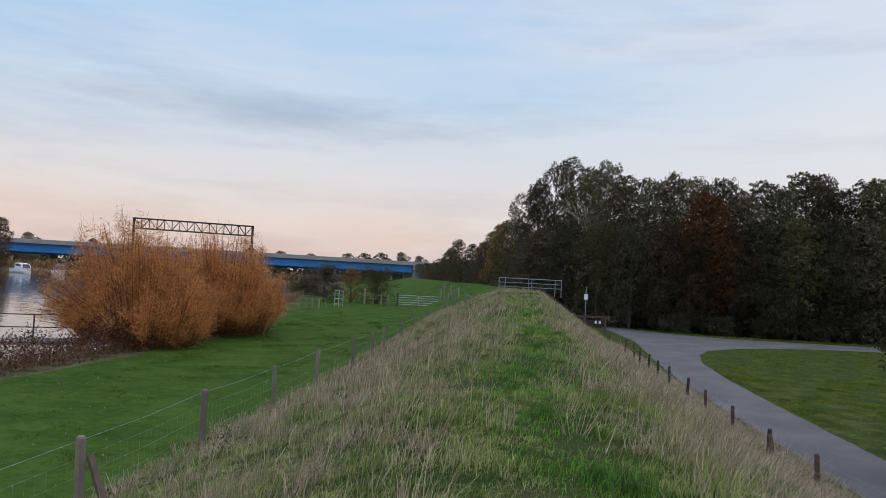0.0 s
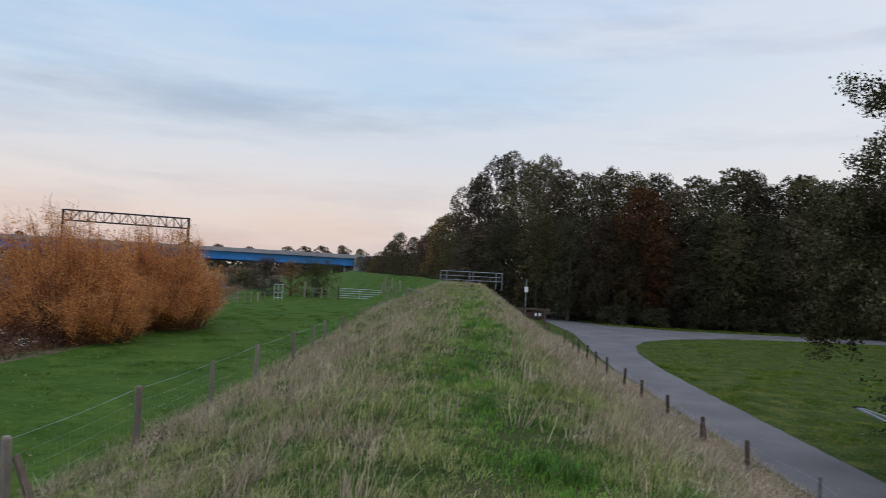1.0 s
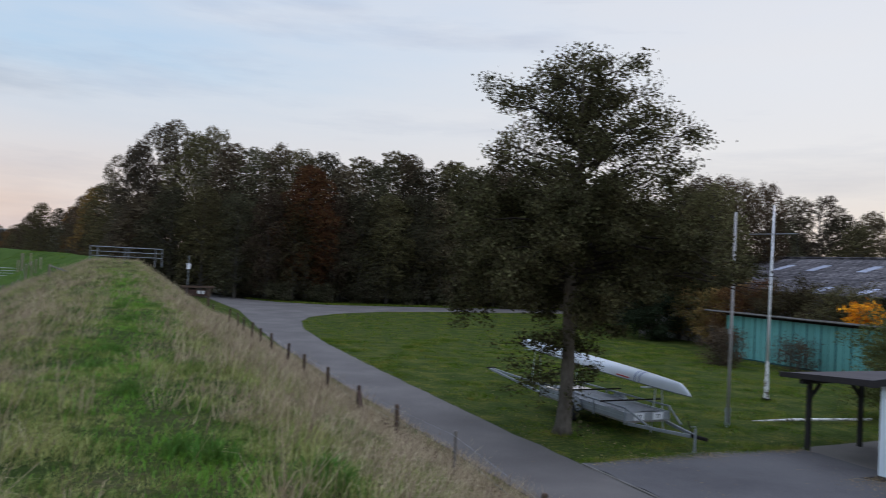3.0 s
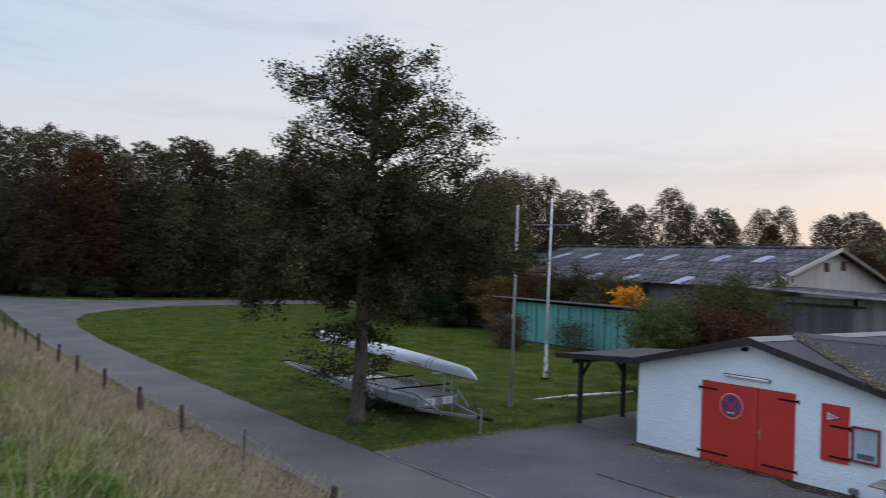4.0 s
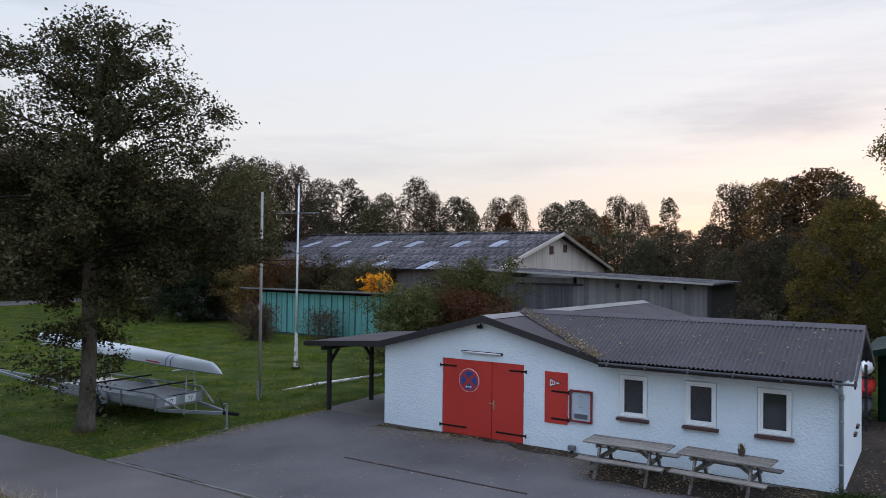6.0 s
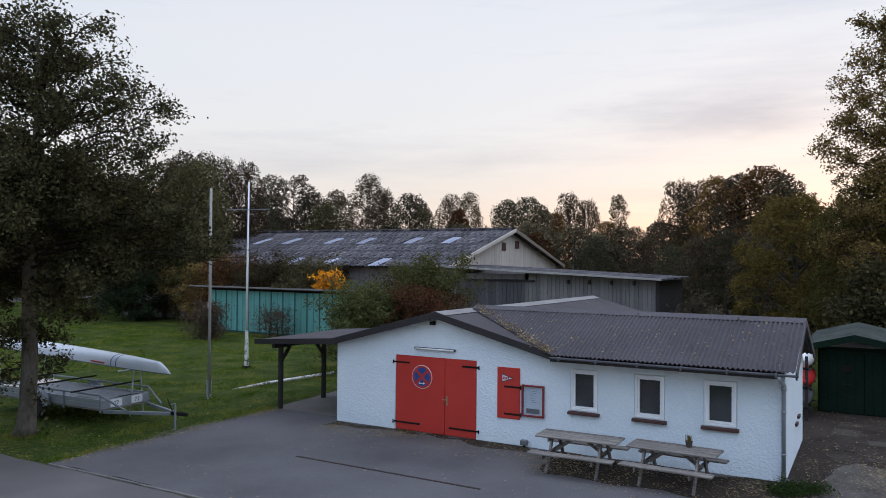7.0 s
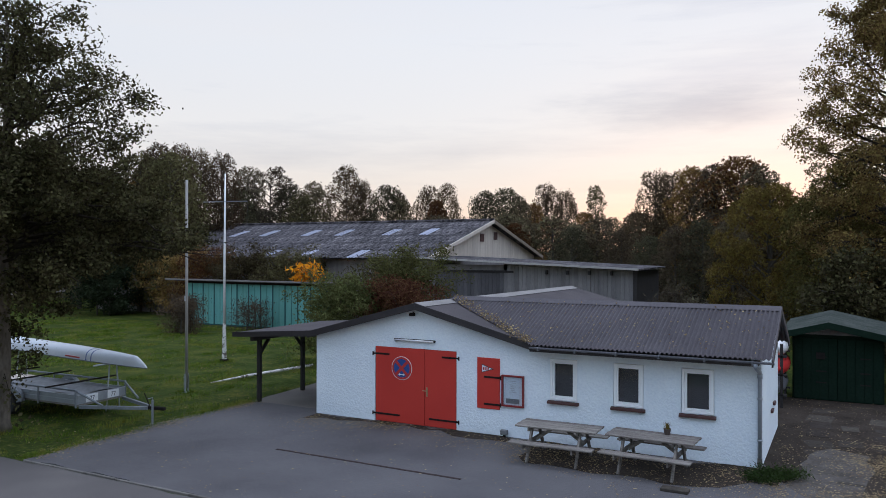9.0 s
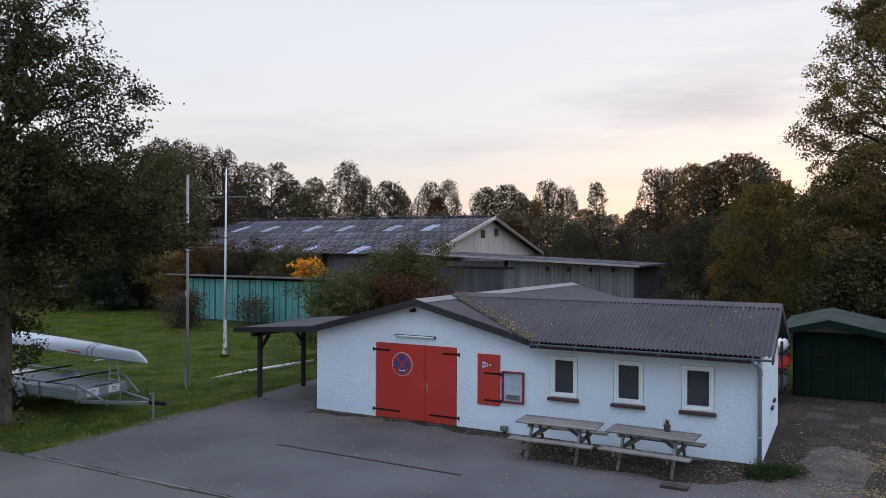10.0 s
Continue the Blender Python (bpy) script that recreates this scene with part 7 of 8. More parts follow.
bush(55, (41.2, 46.0), 6.6, 2.6, M["leaf_ochre"], 14000, 0.15, "ochre autumn shrub at the shed's end")
bush(56, (40.3, 42.0), 6.2, 2.3, M["leaf_ochre"], 12000, 0.15, "ochre autumn shrub behind the lawn")
bush(41, (28.9, 16.8), 5.2, 2.2, M["leaf_shrub"], 20000, 0.13, "tall green shrub behind the boathouse")
bush(42, (26.3, 17.95), 4.2, 1.9, M["leaf_shrub"], 20000, 0.12, "dense green shrub behind the boathouse")
bush(43, (26.9, 15.6), 3.9, 1.35, M["leaf_rust"], 19000, 0.11, "rust-coloured shrub behind the boathouse")
bush(44, (31.3, 18.6), 4.9, 2.2, M["leaf_olive"], 13000, 0.13, "olive shrub against the barn")
bush(45, (39.0, 34.2), 5.3, 2.6, M["leaf_olive"], 17000, 0.14, "olive hedge shrub behind the teal shed", group="hedge behind the shed")
bush(46, (39.1, 31.0), 5.2, 2.6, M["leaf_olive"], 17000, 0.14, "olive hedge shrub behind the teal shed", group="hedge behind the shed")
bush(47, (39.2, 38.0), 5.4, 2.6, M["leaf_brown"], 16000, 0.14, "browning hedge shrub behind the teal shed", group="hedge behind the shed")
bush(48, (38.3, 28.6), 4.25, 1.05, M["leaf_yellow"], 1500, 0.30, "bright yellow autumn shrub above the shed roof")
bush(49, (31.6, 32.9), 2.5, 1.2, M["deadleaf"], 6000, 0.11, "reddish small shrub at the shed's corner")
bush(50, (34.3, 30.2), 2.2, 1.2, M["deadleaf"], 2600, 0.10, "thin young shrub in front of the teal wall", stems=3)
bush(51, (36.9, 7.0), 3.4, 1.0, M["leaf_grey"], 1300, 0.16, "pale elder shoots behind the boathouse", stems=3)
bush(52, (37.0, 6.0), 2.8, 0.8, M["leaf_grey"], 800, 0.16, "pale elder shoots behind the boathouse", stems=2)
bush(53, (17.75, 1.03), 0.5, 0.34, M["leaf_green"], 3500, 0.05, "low weeds at the boathouse corner", name="weeds", clump=0.08)
bush(54, (37.6, 46.6), 5.4, 2.7, M["leaf_ever"], 15000, 0.18, "dark evergreen shrub at the lawn's end")
for k, (x, y, h, w) in enumerate([(22, 84.5, 2.5, 1.8), (27, 84, 2.2, 1.8), (31.5, 84.5, 2.6, 1.9), (36, 84, 2.4, 1.8), (40.5, 83.5, 2.6, 1.9), (17.5, 85, 2.6, 1.7), (45, 82, 2.8, 2.0)]):
    if k == 0:
        under_b = bush(60, (x, y), h, w, M["leaf_dark"], 5000, 0.2, "dark undergrowth shrub at the wood's edge", group="undergrowth", stems=3)
    else:
        copy_thing(under_b, pose(x, y, 0, 0, 0, 70 * k))


# orange willows on the river bank: fans of upright rods
def willow(seed, place, tall, reach, count, label):
    r = np.random.default_rng(seed)
    bm, spots = BM(), []
    weights = []
    lobes = [(r.uniform(0, 2 * math.pi), r.uniform(0.72, 1.12)) for _ in range(9)]
    for i in range(380):
        az, s = r.uniform(0, 2 * math.pi), r.uniform(0, 1) ** 0.55
        lump = max(k * (0.62 + 0.38 * math.cos(az - a)) for a, k in lobes)
        full = r.uniform(0.12, 1.0) ** 1.3
        root = Vector((math.cos(az), math.sin(az), 0)) * reach * 0.55 * s
        tip = Vector((math.cos(az) * reach * s * lump, math.sin(az) * reach * s * lump, tall * (1.0 - 0.42 * s ** 2.2) * r.uniform(0.60, 1.0) * (0.72 + 0.28 * lump) * (r.uniform(0.3, 1.0) if s > 0.7 else 1.0)))
        if i % 16 == 0:
            tip.z *= 1.12
        mid = root.lerp(tip, 0.5) + Vector((0, 0, tall * 0.08)) + Vector(r.normal(0, 0.15, 3))
        tube(bm, [root, mid, tip], [0.035, 0.02, 0.005], 4, False)
        for k in range(26):
            f = r.uniform(0.16, 0.98)
            p = (root.lerp(mid, f * 2) if f < 0.5 else mid.lerp(tip, f * 2 - 1)) + Vector(r.normal(0, 0.16, 3))
            spots.append(tuple(p))
            weights.append(full * (0.25 if f < 0.3 else 1.0))
            if k % 4 == 0 and f > 0.4:
                tube(bm, [p, p + Vector(r.normal(0, 0.12, 3)) + (tip - root) * 0.10], [0.007, 0.003], 3, False)
    # low rods sweep out over the water
    for i in range(90):
        az = math.pi + r.normal(0, 0.5)
        root = Vector((math.cos(az), math.sin(az), 0)) * reach * 0.4 * r.uniform(0.3, 1)
        tip = Vector((math.cos(az) * reach * r.uniform(0.9, 1.35), math.sin(az) * reach * r.uniform(0.8, 1.2), tall * r.uniform(0.12, 0.62)))
        mid = root.lerp(tip, 0.5) + Vector((0, 0, tall * 0.06)) + Vector(r.normal(0, 0.1, 3))
        tube(bm, [root, mid, tip], [0.03, 0.018, 0.005], 4, False)
        for k in range(8):
            f = r.uniform(0.2, 0.97)
            p = (root.lerp(mid, f * 2) if f < 0.5 else mid.lerp(tip, f * 2 - 1)) + Vector(r.normal(0, 0.12, 3))
            spots.append(tuple(p))
            weights.append(0.22)
            if k % 2 == 0:
                tube(bm, [p, p + Vector(r.normal(0, 0.1, 3)) + (tip - root) * 0.1], [0.007, 0.003], 3, False)
    spots, weights = np.array(spots), np.array(weights)
    c = spots[r.choice(len(spots), count, p=weights / weights.sum())] + r.normal(0, 0.13, (count, 3))
    c[:, 2] = np.maximum(c[:, 2], 0.15)
    thin = (c[:, 2] < tall * 0.93) | (r.random(count) < 0.3)
    v, q = leaf_tris(c[thin], 0.105)
    crown = np_mesh("crown", v, None, q)
    crown.materials.append(M["leaf_willow"])
    me = bpy.data.meshes.new("rods")
    bm.to_mesh(me)
    bm.free()
    me.materials.append(M["twig"])
    t = thing("willow_bush", (*place, gz(*place)), label, "bush", "willows on the bank")
    meshpart("brushwood", me, None, t)
    meshpart("crown", crown, None, t)
    return t


willow(71, (-17.9, 35.2), 6.5, 4.6, 120000, "broad orange autumn willow bush on the river bank")
willow(72, (-16.9, 42.6), 6.4, 4.7, 110000, "orange autumn willow bush beside the meadow")
bush(73, (-20.3, 80), 4.6, 1.9, M["leaf_grey"], 7000, 0.13, "grey-green bare-looking shrub by the walk gate", stems=4)
bush(74, (-15.6, 84), 4.8, 2.7, M["leaf_shrub"], 7000, 0.14, "low olive willow shrub by the meadow gate", stems=4)
bush(75, (-18.2, 82), 4.2, 1.4, M["leaf_ochre"], 3500, 0.13, "reddish shrub by the meadow fence", stems=3)
bush(76, (-27, 96), 3.0, 2.4, M["leaf_olive"], 4000, 0.2, "olive shrub on the river bank", stems=3)

# ---- grass, reeds and litter ----


def scatter(n, x0, x1, y0, y1, keep=None):
    x, y = rng.uniform(x0, x1, n), rng.uniform(y0, y1, n)
    if keep is not None:
        k = keep(x, y)
        x, y = x[k], y[k]
    return x, y


cells = np.random.default_rng(99).random((257, 257))


def patch(x, y, s, ph=0.0):
    """Soft random patches from 0 to 1, at two sizes."""
    out = 0.0
    for k, share in ((0.35, 0.65), (0.9, 0.35)):
        u, v = np.asarray(x) * s * k + 31.7 * ph + 500, np.asarray(y) * s * k + 17.3 * ph + 500
        i, j = np.floor(u).astype(int), np.floor(v).astype(int)
        f, g = smooth01(u - i), smooth01(v - j)
        c = lambda a, b: cells[(i + a) % 257, (j + b) % 257]
        out = out + share * ((c(0, 0) * (1 - f) + c(1, 0) * f) * (1 - g) + (c(0, 1) * (1 - f) + c(1, 1) * f) * g)
    return np.clip((out - 0.5) * 1.5 + 0.5, 0, 1)


def stuff(name, me, label, category):
    return tagged(new(name, me), label, category, kind="stuff")


def lay(x, y):
    return np.column_stack([x, y, height(x, y) - 0.02])


def trodden(x, y):
    """Nearness to the trodden line along the crest."""
    return np.exp(-((x - 0.45 - 0.3 * np.sin(y * 0.4)) / 0.62) ** 2) * (1 - 0.75 * smooth01((y - 20) / 22))


def straw_share(x, y):
    """Where dry grass has taken over, in patches, more on the right shoulder."""
    side = np.interp(x, [-6, -4.2, -2.6, -1.4, 0.3, 2, 5, 7.5], [0.26, 0.40, 0.50, 0.42, 0.10, 0.48, 0.58, 0.90])
    side = side + 0.25 * smooth01((y - 24) / 22) * (1 - side)
    return 0.45 * side + 0.55 * smooth01((0.45 * patch(x, y, 1.5, 3) + 0.55 * patch(x, y, 5.5, 7) - 0.80 + 0.55 * side) / 0.26)


def dike_green(n, y0, y1, h, w):
    x, y = scatter(n, -6.8, 7.2, y0, y1)
    k = rng.random(len(x)) < 1.0 - 0.78 * straw_share(x, y)
    x, y = x[k], y[k]
    n = len(x)
    tuft = 0.2 + 1.7 * patch(x, y, 6.0, 1) ** 1.4
    return lay(x, y), h * rng.uniform(0.4, 1.25, n) * (1 - 0.5 * trodden(x, y)) * tuft, w * rng.uniform(0.7, 1.3, n), rng.uniform(0.4, 1.7, n)


sets = [dike_green(24000, -6, 2.2, 0.15, 0.011), dike_green(150000, 2.2, 11, 0.15, 0.0065), dike_green(95000, 11, 24, 0.16, 0.012), dike_green(60000, 24, 60, 0.18, 0.028)]
for nm, part_sets, flat, lab in (("dike_grass", sets[:2], False, "rough green grass covering the dike"), ("far_dike_grass", sets[2:], True, "rough green grass further along the dike")):
    stuff(nm, blades(nm, *[np.concatenate(c) for c in zip(*part_sets)], M["grass"], flat), lab, "grass")

# the trodden line along the crest stays vivid and short
x, y = scatter(70000, -1.6, 2.2, 2.3, 46)
k = rng.random(70000) < trodden(x, y) * (0.1 + 1.2 * patch(x, y, 2.6, 4))
x, y = x[k], y[k]
n = len(x)
me = blades("crest_grass", lay(x, y), rng.uniform(0.06, 0.15, n), (0.006 + 0.0004 * y) * rng.uniform(0.7, 1.3, n), rng.uniform(0.4, 1.5, n), M["crestgrass"])
stuff("crest_grass", me, "short vivid green grass along the trodden crest", "grass")


def dike_dry(n, y0, y1, h, w, tuft, spread, lean0):
    """Straw standing or lying in tufts within the dry patches."""
    cx, cy = scatter(n, -6.6, 7.4, y0, y1)
    k = rng.random(n) < 0.03 + 0.97 * straw_share(cx, cy)
    k &= rng.random(n) > trodden(cx, cy)
    m = int(k.sum())
    cx, cy = np.repeat(cx[k], tuft), np.repeat(cy[k], tuft)
    s = np.repeat(rng.uniform(0.45, 1.25, m), tuft)
    lean = np.repeat(rng.uniform(lean0[0], lean0[1], m), tuft)
    n = len(cx)
    x, y = cx + rng.normal(0, spread, n), cy + rng.normal(0, spread, n)
    fan = np.arctan2(y - cy, x - cx) + rng.normal(0, 0.7, n)
    return fan, lay(x, y), h * s * rng.uniform(0.55, 1.25, n), w * rng.uniform(0.7, 1.3, n), np.clip(lean + rng.normal(0, 0.3, n), 0.1, 1.75)


sets = [dike_dry(900, -9, 2.4, 0.36, 0.007, 16, 0.06, (0.35, 1.4)), dike_dry(1500, 2.4, 11, 0.44, 0.0046, 28, 0.08, (0.5, 1.6)), dike_dry(3600, 11, 26, 0.42, 0.009, 13, 0.08, (0.5, 1.5)), dike_dry(5200, 26, 62, 0.38, 0.015, 8, 0.07, (0.35, 1.2)),
        dike_dry(1000, 2.4, 11, 0.24, 0.008, 26, 0.12, (1.1, 1.7)), dike_dry(2200, 11, 26, 0.24, 0.010, 20, 0.14, (1.1, 1.7)), dike_dry(3200, 26, 62, 0.26, 0.018, 11, 0.16, (1.1, 1.7))]
for nm, part_sets, flat, lab in (("dry_grass", [sets[k] for k in (0, 1, 2, 4)], False, "bleached dry grass stalks in tufts on the dike"), ("far_dry_grass", [sets[k] for k in (3, 5, 6)], True, "bleached dry grass further along the dike")):
    fan, *rest = [np.concatenate(c) for c in zip(*part_sets)]
    stuff(nm, blades(nm, *rest, M["straw"], flat, wind=(0.25, -0.2), fan=fan), lab, "grass")
# single tall seed stalks
x, y = scatter(15000, -6.6, 7.4, 3, 36)
k = rng.random(15000) < (0.15 + 0.85 * straw_share(x, y)) * (1 - trodden(x, y))
x, y = x[k], y[k]
n = len(x)
me = blades("seed_stalks", lay(x, y), rng.uniform(0.22, 0.55, n), 0.0045 + 0.0005 * y, rng.uniform(0.6, 1.4, n), M["straw"], wind=(0.5, -0.35))
stuff("seed_stalks", me, "single tall bleached seed stalks on the dike", "grass")
# matted straw along both fences
x = np.concatenate([rng.normal(7.45, 0.42, 30000), rng.normal(-5.4, 0.35, 3500)])
y = np.concatenate([rng.uniform(6, 62, 30000), rng.uniform(6, 60, 3500)])
n = len(x)
me = blades("fence_grass", lay(x, y), rng.uniform(0.15, 0.58, n) * (0.5 + 0.8 * patch(x, y, 2.0, 9)), rng.uniform(0.008, 0.016, n), rng.uniform(0.4, 1.5, n), M["straw"], True)
stuff("fence_grass", me, "dry matted grass along the fence lines", "grass")
# dark green tussocks and brown dead docks
x, y = scatter(60, -5.0, 5.5, 5, 38)
x, y = np.repeat(x, 170), np.repeat(y, 170)
n = len(x)
me = blades("tussocks", lay(x + rng.normal(0, 0.09, n), y + rng.normal(0, 0.09, n)), rng.uniform(0.1, 0.26, n), rng.uniform(0.006, 0.012, n), rng.uniform(0.3, 1.3, n), M["tussock"])
stuff("tussocks", me, "dark green grass tussocks on the dike", "weeds")
at_posts = [(-5.35, y + 0.25) for y in LY[2:10]] + [(6.85, y + 0.3) for _, y in RY[:6]] + [(-4.7, 12.5), (-5.0, 16.2), (-4.4, 20.5), (-5.0, 24.8)] + [(6.95 + 0.12 * math.sin(k * 2.3), 7.5 + 0.55 * k + 0.2 * math.sin(k * 5.1)) for k in range(70)]
x, y = np.repeat([p[0] for p in at_posts], 150), np.repeat([p[1] for p in at_posts], 150)
n = len(x)
c = lay(x, y) + np.column_stack([rng.normal(0, 0.17, (n, 2)), np.abs(rng.normal(0.06, 0.12, n))])
v, q = leaf_quads(c, 0.038)
me = np_mesh("dead_docks", v, q)
me.materials.append(M["deadleaf"])
stuff("dead_docks", me, "brown dead dock clumps along the fences", "weeds")


def on_lawn(x, y):
    road_right = np.interp(y, [-80, 16, 27, 43.5, 51.6, 57.5, 62, 66.4, 70.6, 72.3], [11.0, 11.0, 11.1, 11.6, 12.3, 13.5, 15.2, 18.6, 24.6, 30])
    far = np.interp(x, [11, 15.2, 18.6, 24.6, 30, 38, 60], [57, 62, 66.4, 70.6, 72.3, 73.6, 76])
    edge = np.interp(x, [11, 12.7, 15, 17.4, 18.4, 22.6, 23, 60], [15.85, 16, 16.1, 15.95, 15.9, 16.2, 13, 13])
    return (x > road_right + 0.05) & (y > edge + 0.05) & (y < far) & ~((x > 35.2) & (x < 62) & (y < 52))


def turf(n, per, area, keep, spread):
    """Blades gathered in small tufts."""
    x, y = scatter(n, *area)
    x, y = np.repeat(x, per), np.repeat(y, per)
    x, y = x + rng.normal(0, spread, len(x)), y + rng.normal(0, spread, len(x))
    k = keep(x, y)
    return x[k], y[k]


def meadow(x, y):
    return x > np.interp(y, BANK_Y, BANK_X)


for nm, keep, areas, mat, lab in (("lawn_grass", on_lawn, ((24000, (11, 40, 15.8, 45)), (8500, (11, 48, 40, 76))), "lawnblade", "short patchy lawn grass beside the lane"),
                                  ("meadow_grass", meadow, ((13000, (-17, -5.6, 8, 60)), (4500, (-24, -4, 60, 110))), "meadowblade", "grazed green meadow grass")):
    sets = [turf(m, 10, a, keep, 0.09) for m, a in areas]
    x, y = np.concatenate([c[0] for c in sets]), np.concatenate([c[1] for c in sets])
    n = len(x)
    me = blades(nm, lay(x, y), rng.uniform(0.03, 0.10, n) * (0.25 + 1.9 * patch(x, y, 2.6, 5) ** 1.5) * (1.15 if nm == "lawn_grass" else 0.75), rng.uniform(0.012, 0.028, n) * (1 + np.clip((y - 15) / 40, 0, 2)), rng.uniform(0.4, 1.4, n), M[mat], True)
    stuff(nm, me, lab, "grass")
x, y = np.concatenate([rng.uniform(-16, -6.4, 450), rng.uniform(11.3, 30, 900)]), np.concatenate([rng.uniform(9, 45, 450), rng.uniform(16.2, 42, 900)])
v, q = leaf_quads(lay(x, y) + np.array([0, 0, 0.08]), 0.055)
me = np_mesh("scattered_leaves", v, q)
me.materials.append(M["litter"])
stuff("scattered_leaves", me, "pale fallen leaves scattered over the grass", "leaves")
# uneven grass hanging over the yard's edge and round the trunk and poles
x = np.concatenate([rng.uniform(11.2, 18.5, 5000), 12.45 + rng.normal(0, 0.28, 900), 18.62 + rng.normal(0, 0.16, 500), 24.33 + rng.normal(0, 0.2, 500)])
y = np.concatenate([15.92 + rng.normal(0, 0.13, 5000), 18.95 + rng.normal(0, 0.28, 900), 18.85 + rng.normal(0, 0.16, 500), 22.7 + rng.normal(0, 0.2, 500)])
n = len(x)
me = blades("edge_grass", lay(x, y) + np.array([0, 0, 0.02]), rng.uniform(0.05, 0.17, n) * (0.4 + patch(x, y, 3.0, 2)), rng.uniform(0.008, 0.018, n), rng.uniform(0.4, 1.5, n), M["lawnblade"], True)
stuff("edge_grass", me, "uneven grass fringe along the yard's edge", "grass")
# strip of verge between fence and lane, and at the wood's edge
x = np.concatenate([rng.uniform(7.3, 8.45, 14000), rng.uniform(14, 60, 9000)])
y = np.concatenate([rng.uniform(6, 60, 14000), np.zeros(9000)])
y[14000:] = np.interp(x[14000:], [14, 16.5, 21.5, 34, 60], [87.6, 83, 80.2, 80.7, 83.6]) + rng.uniform(0, 2.4, 9000)
n = len(x)
far_side = y > 70
for nm, k, mat, lab in (("verge_grass", far_side, "lawnblade", "uneven verge grass at the wood's edge"), ("verge_straw", ~far_side, "straw", "withered verge grass along the lane")):
    m = int(k.sum())
    me = blades(nm, lay(x[k], y[k]), rng.uniform(0.06, 0.24, m), rng.uniform(0.012, 0.03, m) * (2.5 if nm == "verge_grass" else 0.6), rng.uniform(0.3, 1.3, m), M[mat])
    stuff(nm, me, lab, "grass")
# reeds on the bank
t = rng.uniform(0, 1, 9000)
y = 14 + 80 * t ** 1.3
x = np.interp(y, BANK_Y, BANK_X) - rng.gamma(2.0, 1.2, 9000)
me = blades("reeds", lay(x, y), rng.uniform(0.2, 1.0, 9000) * (0.4 + patch(x, y, 1.2, 2)), rng.uniform(0.015, 0.04, 9000), rng.uniform(0.3, 1.6, 9000), M["reed"])
stuff("reeds", me, "brown reeds and dead weeds on the river bank", "reeds")
n = 24000
y = 15 + 27 * rng.random(n)
x = np.interp(y, BANK_Y, BANK_X) + 0.5 - 4.0 * rng.random(n)
clump_h = patch(x, y, 2.4, 8)
c = lay(x, y) + np.column_stack([np.zeros((n, 2)), 1.75 * rng.random(n) * (0.25 + 0.75 * clump_h)])
v, q = leaf_quads(c, 0.085)
me = np_mesh("bank_weeds", v, q)
me.materials.append(M["bankleaf"])
stuff("bank_weeds", me, "brown withered weeds on the river bank", "weeds")
cx, cy = rng.uniform(-18.6, -17.2, 34), rng.uniform(25, 37, 34)
cx, cy = np.repeat(cx, 8) + rng.normal(0, 0.14, 272), np.repeat(cy, 8) + rng.normal(0, 0.14, 272)
v, q = leaf_quads(lay(cx, cy) + np.column_stack([np.zeros((272, 2)), rng.uniform(0.15, 0.6, 272)]), 0.055)
me = np_mesh("white_flowers", v, q)
me.materials.append(M["white"])
stuff("white_flowers", me, "small white flower heads among the bank weeds", "flowers")
x = rng.uniform(-420, -62, 9000)
y = 231 + (x + 176) * 0.48 + rng.uniform(-6, 3, 9000)
me = blades("far_reeds", np.column_stack([x, y, height(x, y)]), rng.uniform(1.0, 2.6, 9000), rng.uniform(0.4, 0.9, 9000), rng.uniform(0.2, 0.6, 9000), M["reed"])
stuff("far_reeds", me, "brown reed belt on the far river bank", "reeds")

# woods beyond the river, far behind the bridge
t = rng.uniform(0, 1, 14000)
x = -420 + 440 * t
y = 330 + (x + 176) * 0.30 + rng.uniform(0, 30, 14000)
tall = 5.5 + 3.5 * patch(x, y * 0, 0.11) + 2.0 * patch(x, y * 0, 0.37, 2)
v, q = leaf_quads(np.column_stack([x, y, 1.0 + tall * np.sqrt(rng.uniform(0, 1, 14000))]), 2.0)
me = np_mesh("far_woods", v, q)
me.materials.append(M["leaf_dark"])
stuff("far_woods", me, "low dark woods beyond the river", "woods")

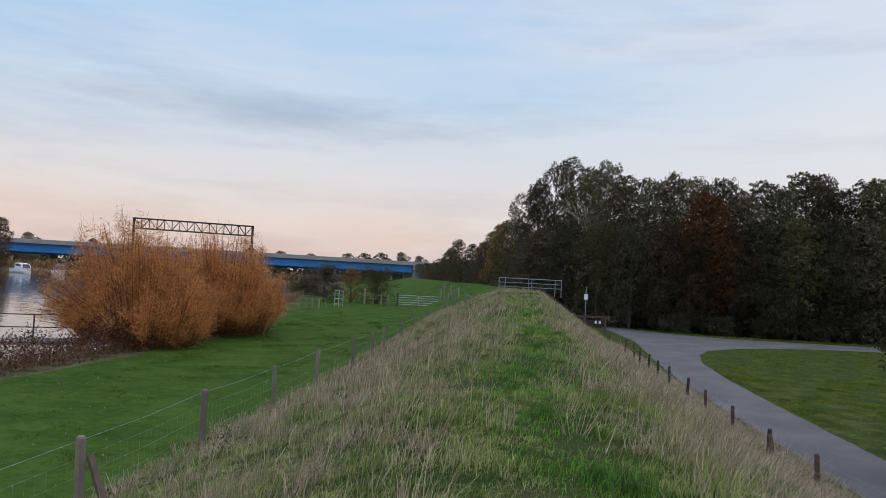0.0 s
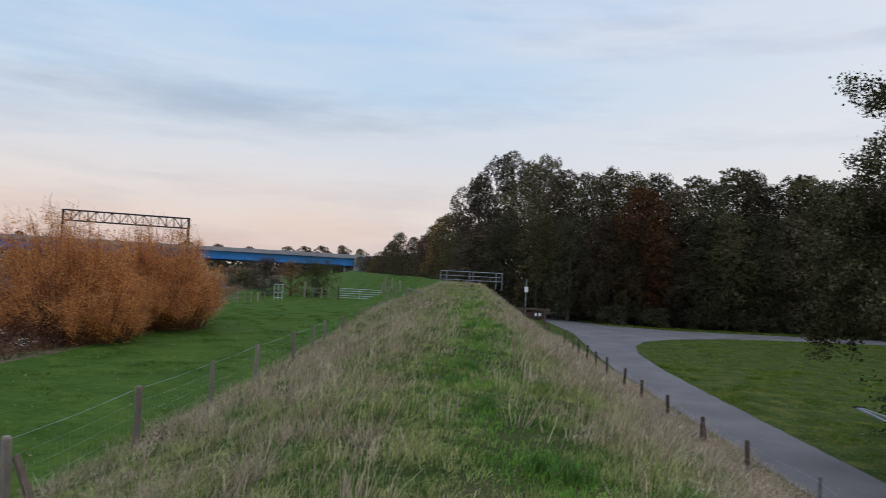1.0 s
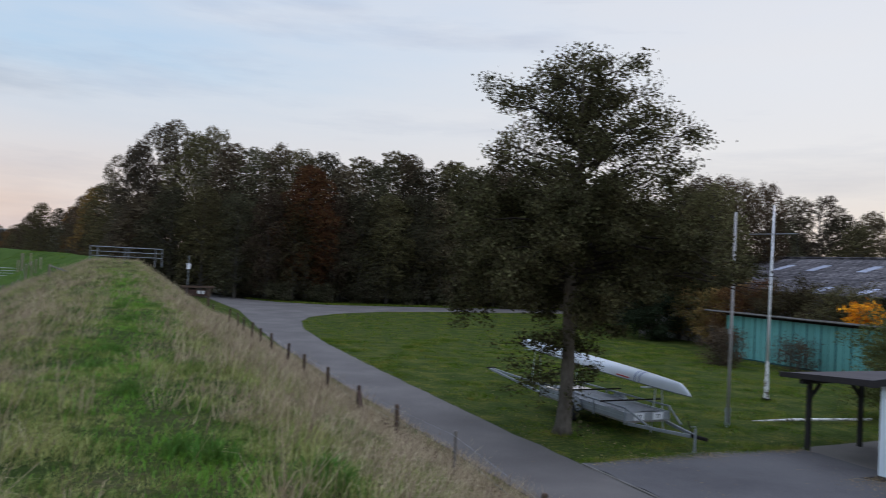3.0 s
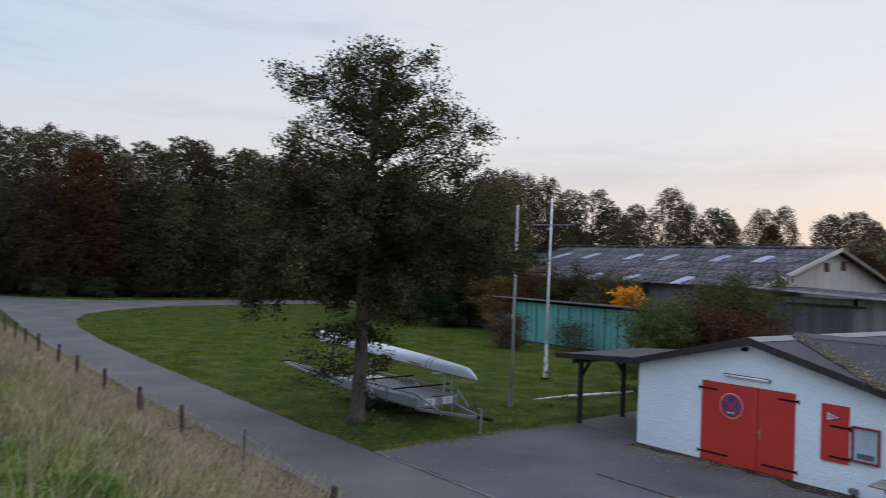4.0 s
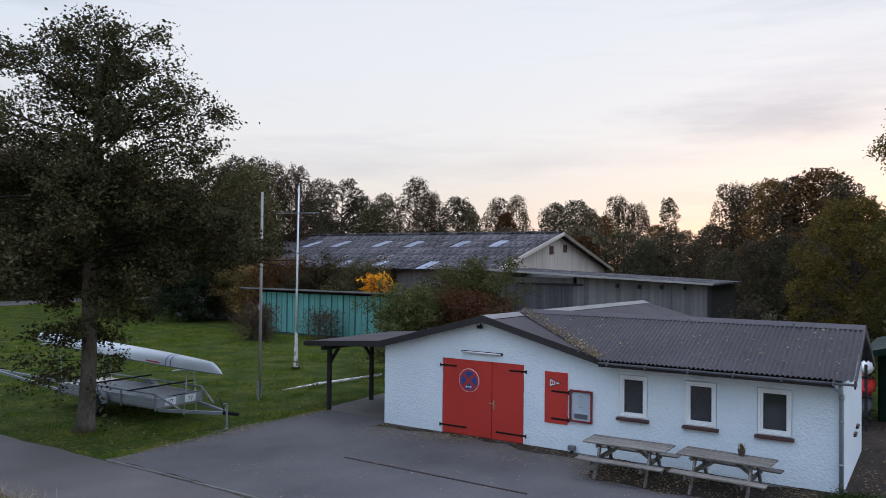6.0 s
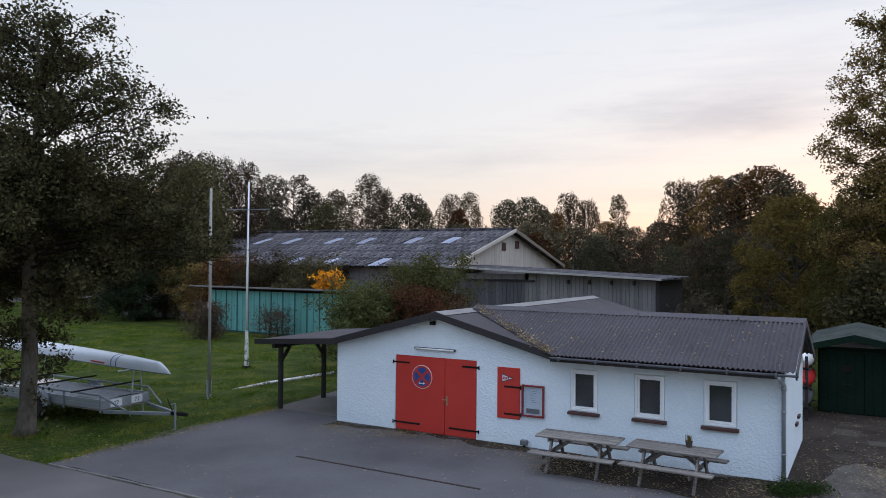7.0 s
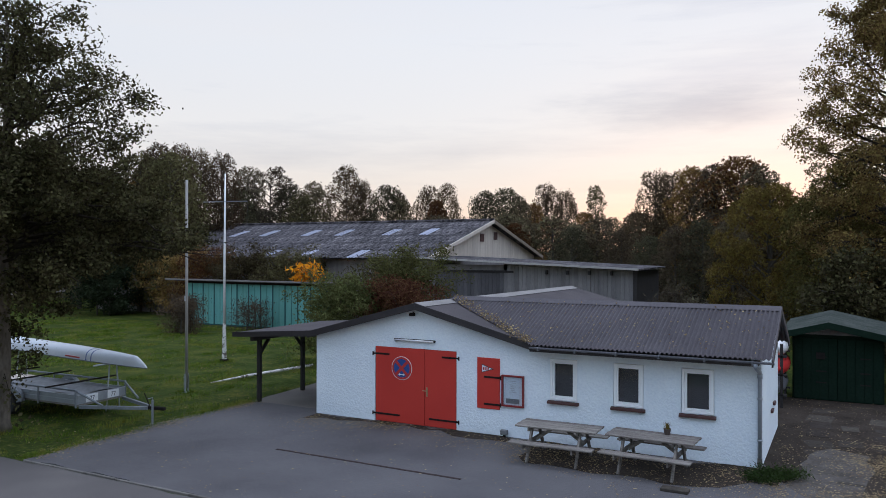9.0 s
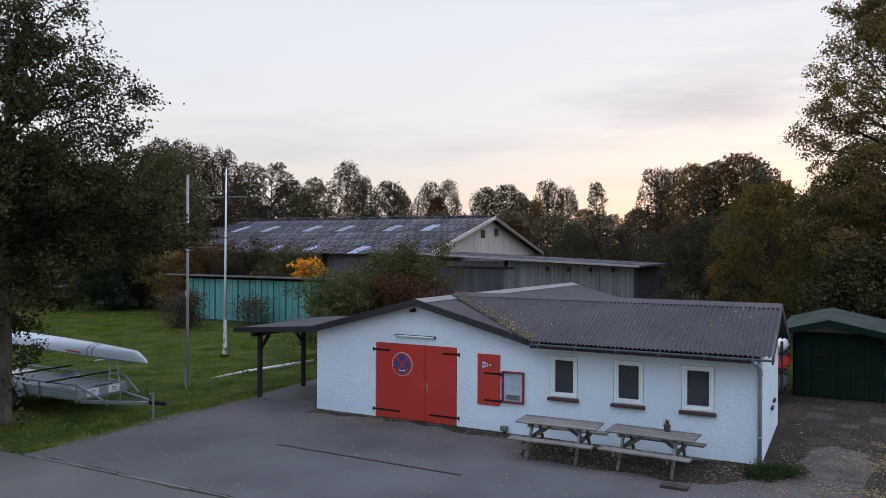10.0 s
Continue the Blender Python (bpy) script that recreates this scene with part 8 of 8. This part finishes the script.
# fallen leaves: along the lawn's edge, at the wall's foot, on the side path and in the roof valley
xs, ys = [], []
for n, fx, fy in ((3000, lambda m: rng.uniform(11.2, 18.4, m), lambda m: 15.75 + rng.normal(0, 0.22, m)), (4200, lambda m: 17.95 - np.abs(rng.normal(0, 0.5, m)), lambda m: rng.uniform(1.2, 13, m)),
                  (4200, lambda m: 16.8 + rng.normal(0, 0.75, m), lambda m: rng.uniform(0.8, 6.5, m)), (3000, lambda m: rng.uniform(16.0, 27, m), lambda m: rng.uniform(-2.3, 1.3, m)), (6000, lambda m: rng.uniform(15.6, 21.5, m), lambda m: -1.0 + rng.normal(0, 0.55, m)),
                  (2600, lambda m: rng.uniform(15.4, 20.5, m), lambda m: rng.uniform(-2.2, 1.15, m)), (1800, lambda m: 17.6 - np.abs(rng.normal(0, 0.7, m)), lambda m: rng.uniform(6.5, 13, m)), (1100, lambda m: rng.uniform(11.3, 17.8, m), lambda m: rng.uniform(0, 15.8, m)), (500, lambda m: 11.05 + np.abs(rng.normal(0, 0.15, m)), lambda m: rng.uniform(15.8, 40, m)),
                  (260, lambda m: 12.45 + rng.normal(0, 1.6, m), lambda m: 18.95 + rng.normal(0, 1.4, m))):
    xs.append(fx(n)), ys.append(fy(n))
x, y = np.concatenate(xs), np.concatenate(ys)
k = ~((x > 18.0) & (y > 1.35) & (x < 22.6) & (y < 13.2)) & (rng.random(len(x)) < 0.15 + 1.1 * patch(x, y, 2.2, 6) ** 1.5)
x, y = x[k], y[k]
v, q = leaf_quads(np.column_stack([x, y, np.full(len(x), 0.055)]), 0.056)
v[:, 2] = 0.045 + np.abs(v[:, 2] - 0.055) * 0.35
me = np_mesh("fallen_leaves", v, q)
me.materials.append(M["litter"])
stuff("fallen_leaves", me, "brown and yellow fallen leaves on the ground", "leaves")
s = rng.uniform(0, 1, 620) ** 1.3
x, y = 17.6 + 2.3 * s + rng.normal(0, 0.08, 620), 6.5 + 3.1 * s + rng.normal(0, 0.10, 620)
x2, y2 = rng.uniform(17.6, 19.8, 420), rng.uniform(1.3, 8, 420)
z = np.maximum(APEX_Z - MAIN_S * np.abs(y - APEX_Y), 2.42 + (x - 17.5) * WING_S) + 0.045
z2 = 2.42 + (x2 - 17.5) * WING_S + 0.05
v, q = leaf_quads(np.column_stack([np.concatenate([x, x2]), np.concatenate([y, y2]), np.concatenate([z, z2])]), 0.05)
me = np_mesh("roof_leaves", v, q)
me.materials.append(M["litter"])
stuff("roof_leaves", me, "yellow leaves gathered in the roof valley", "leaves")
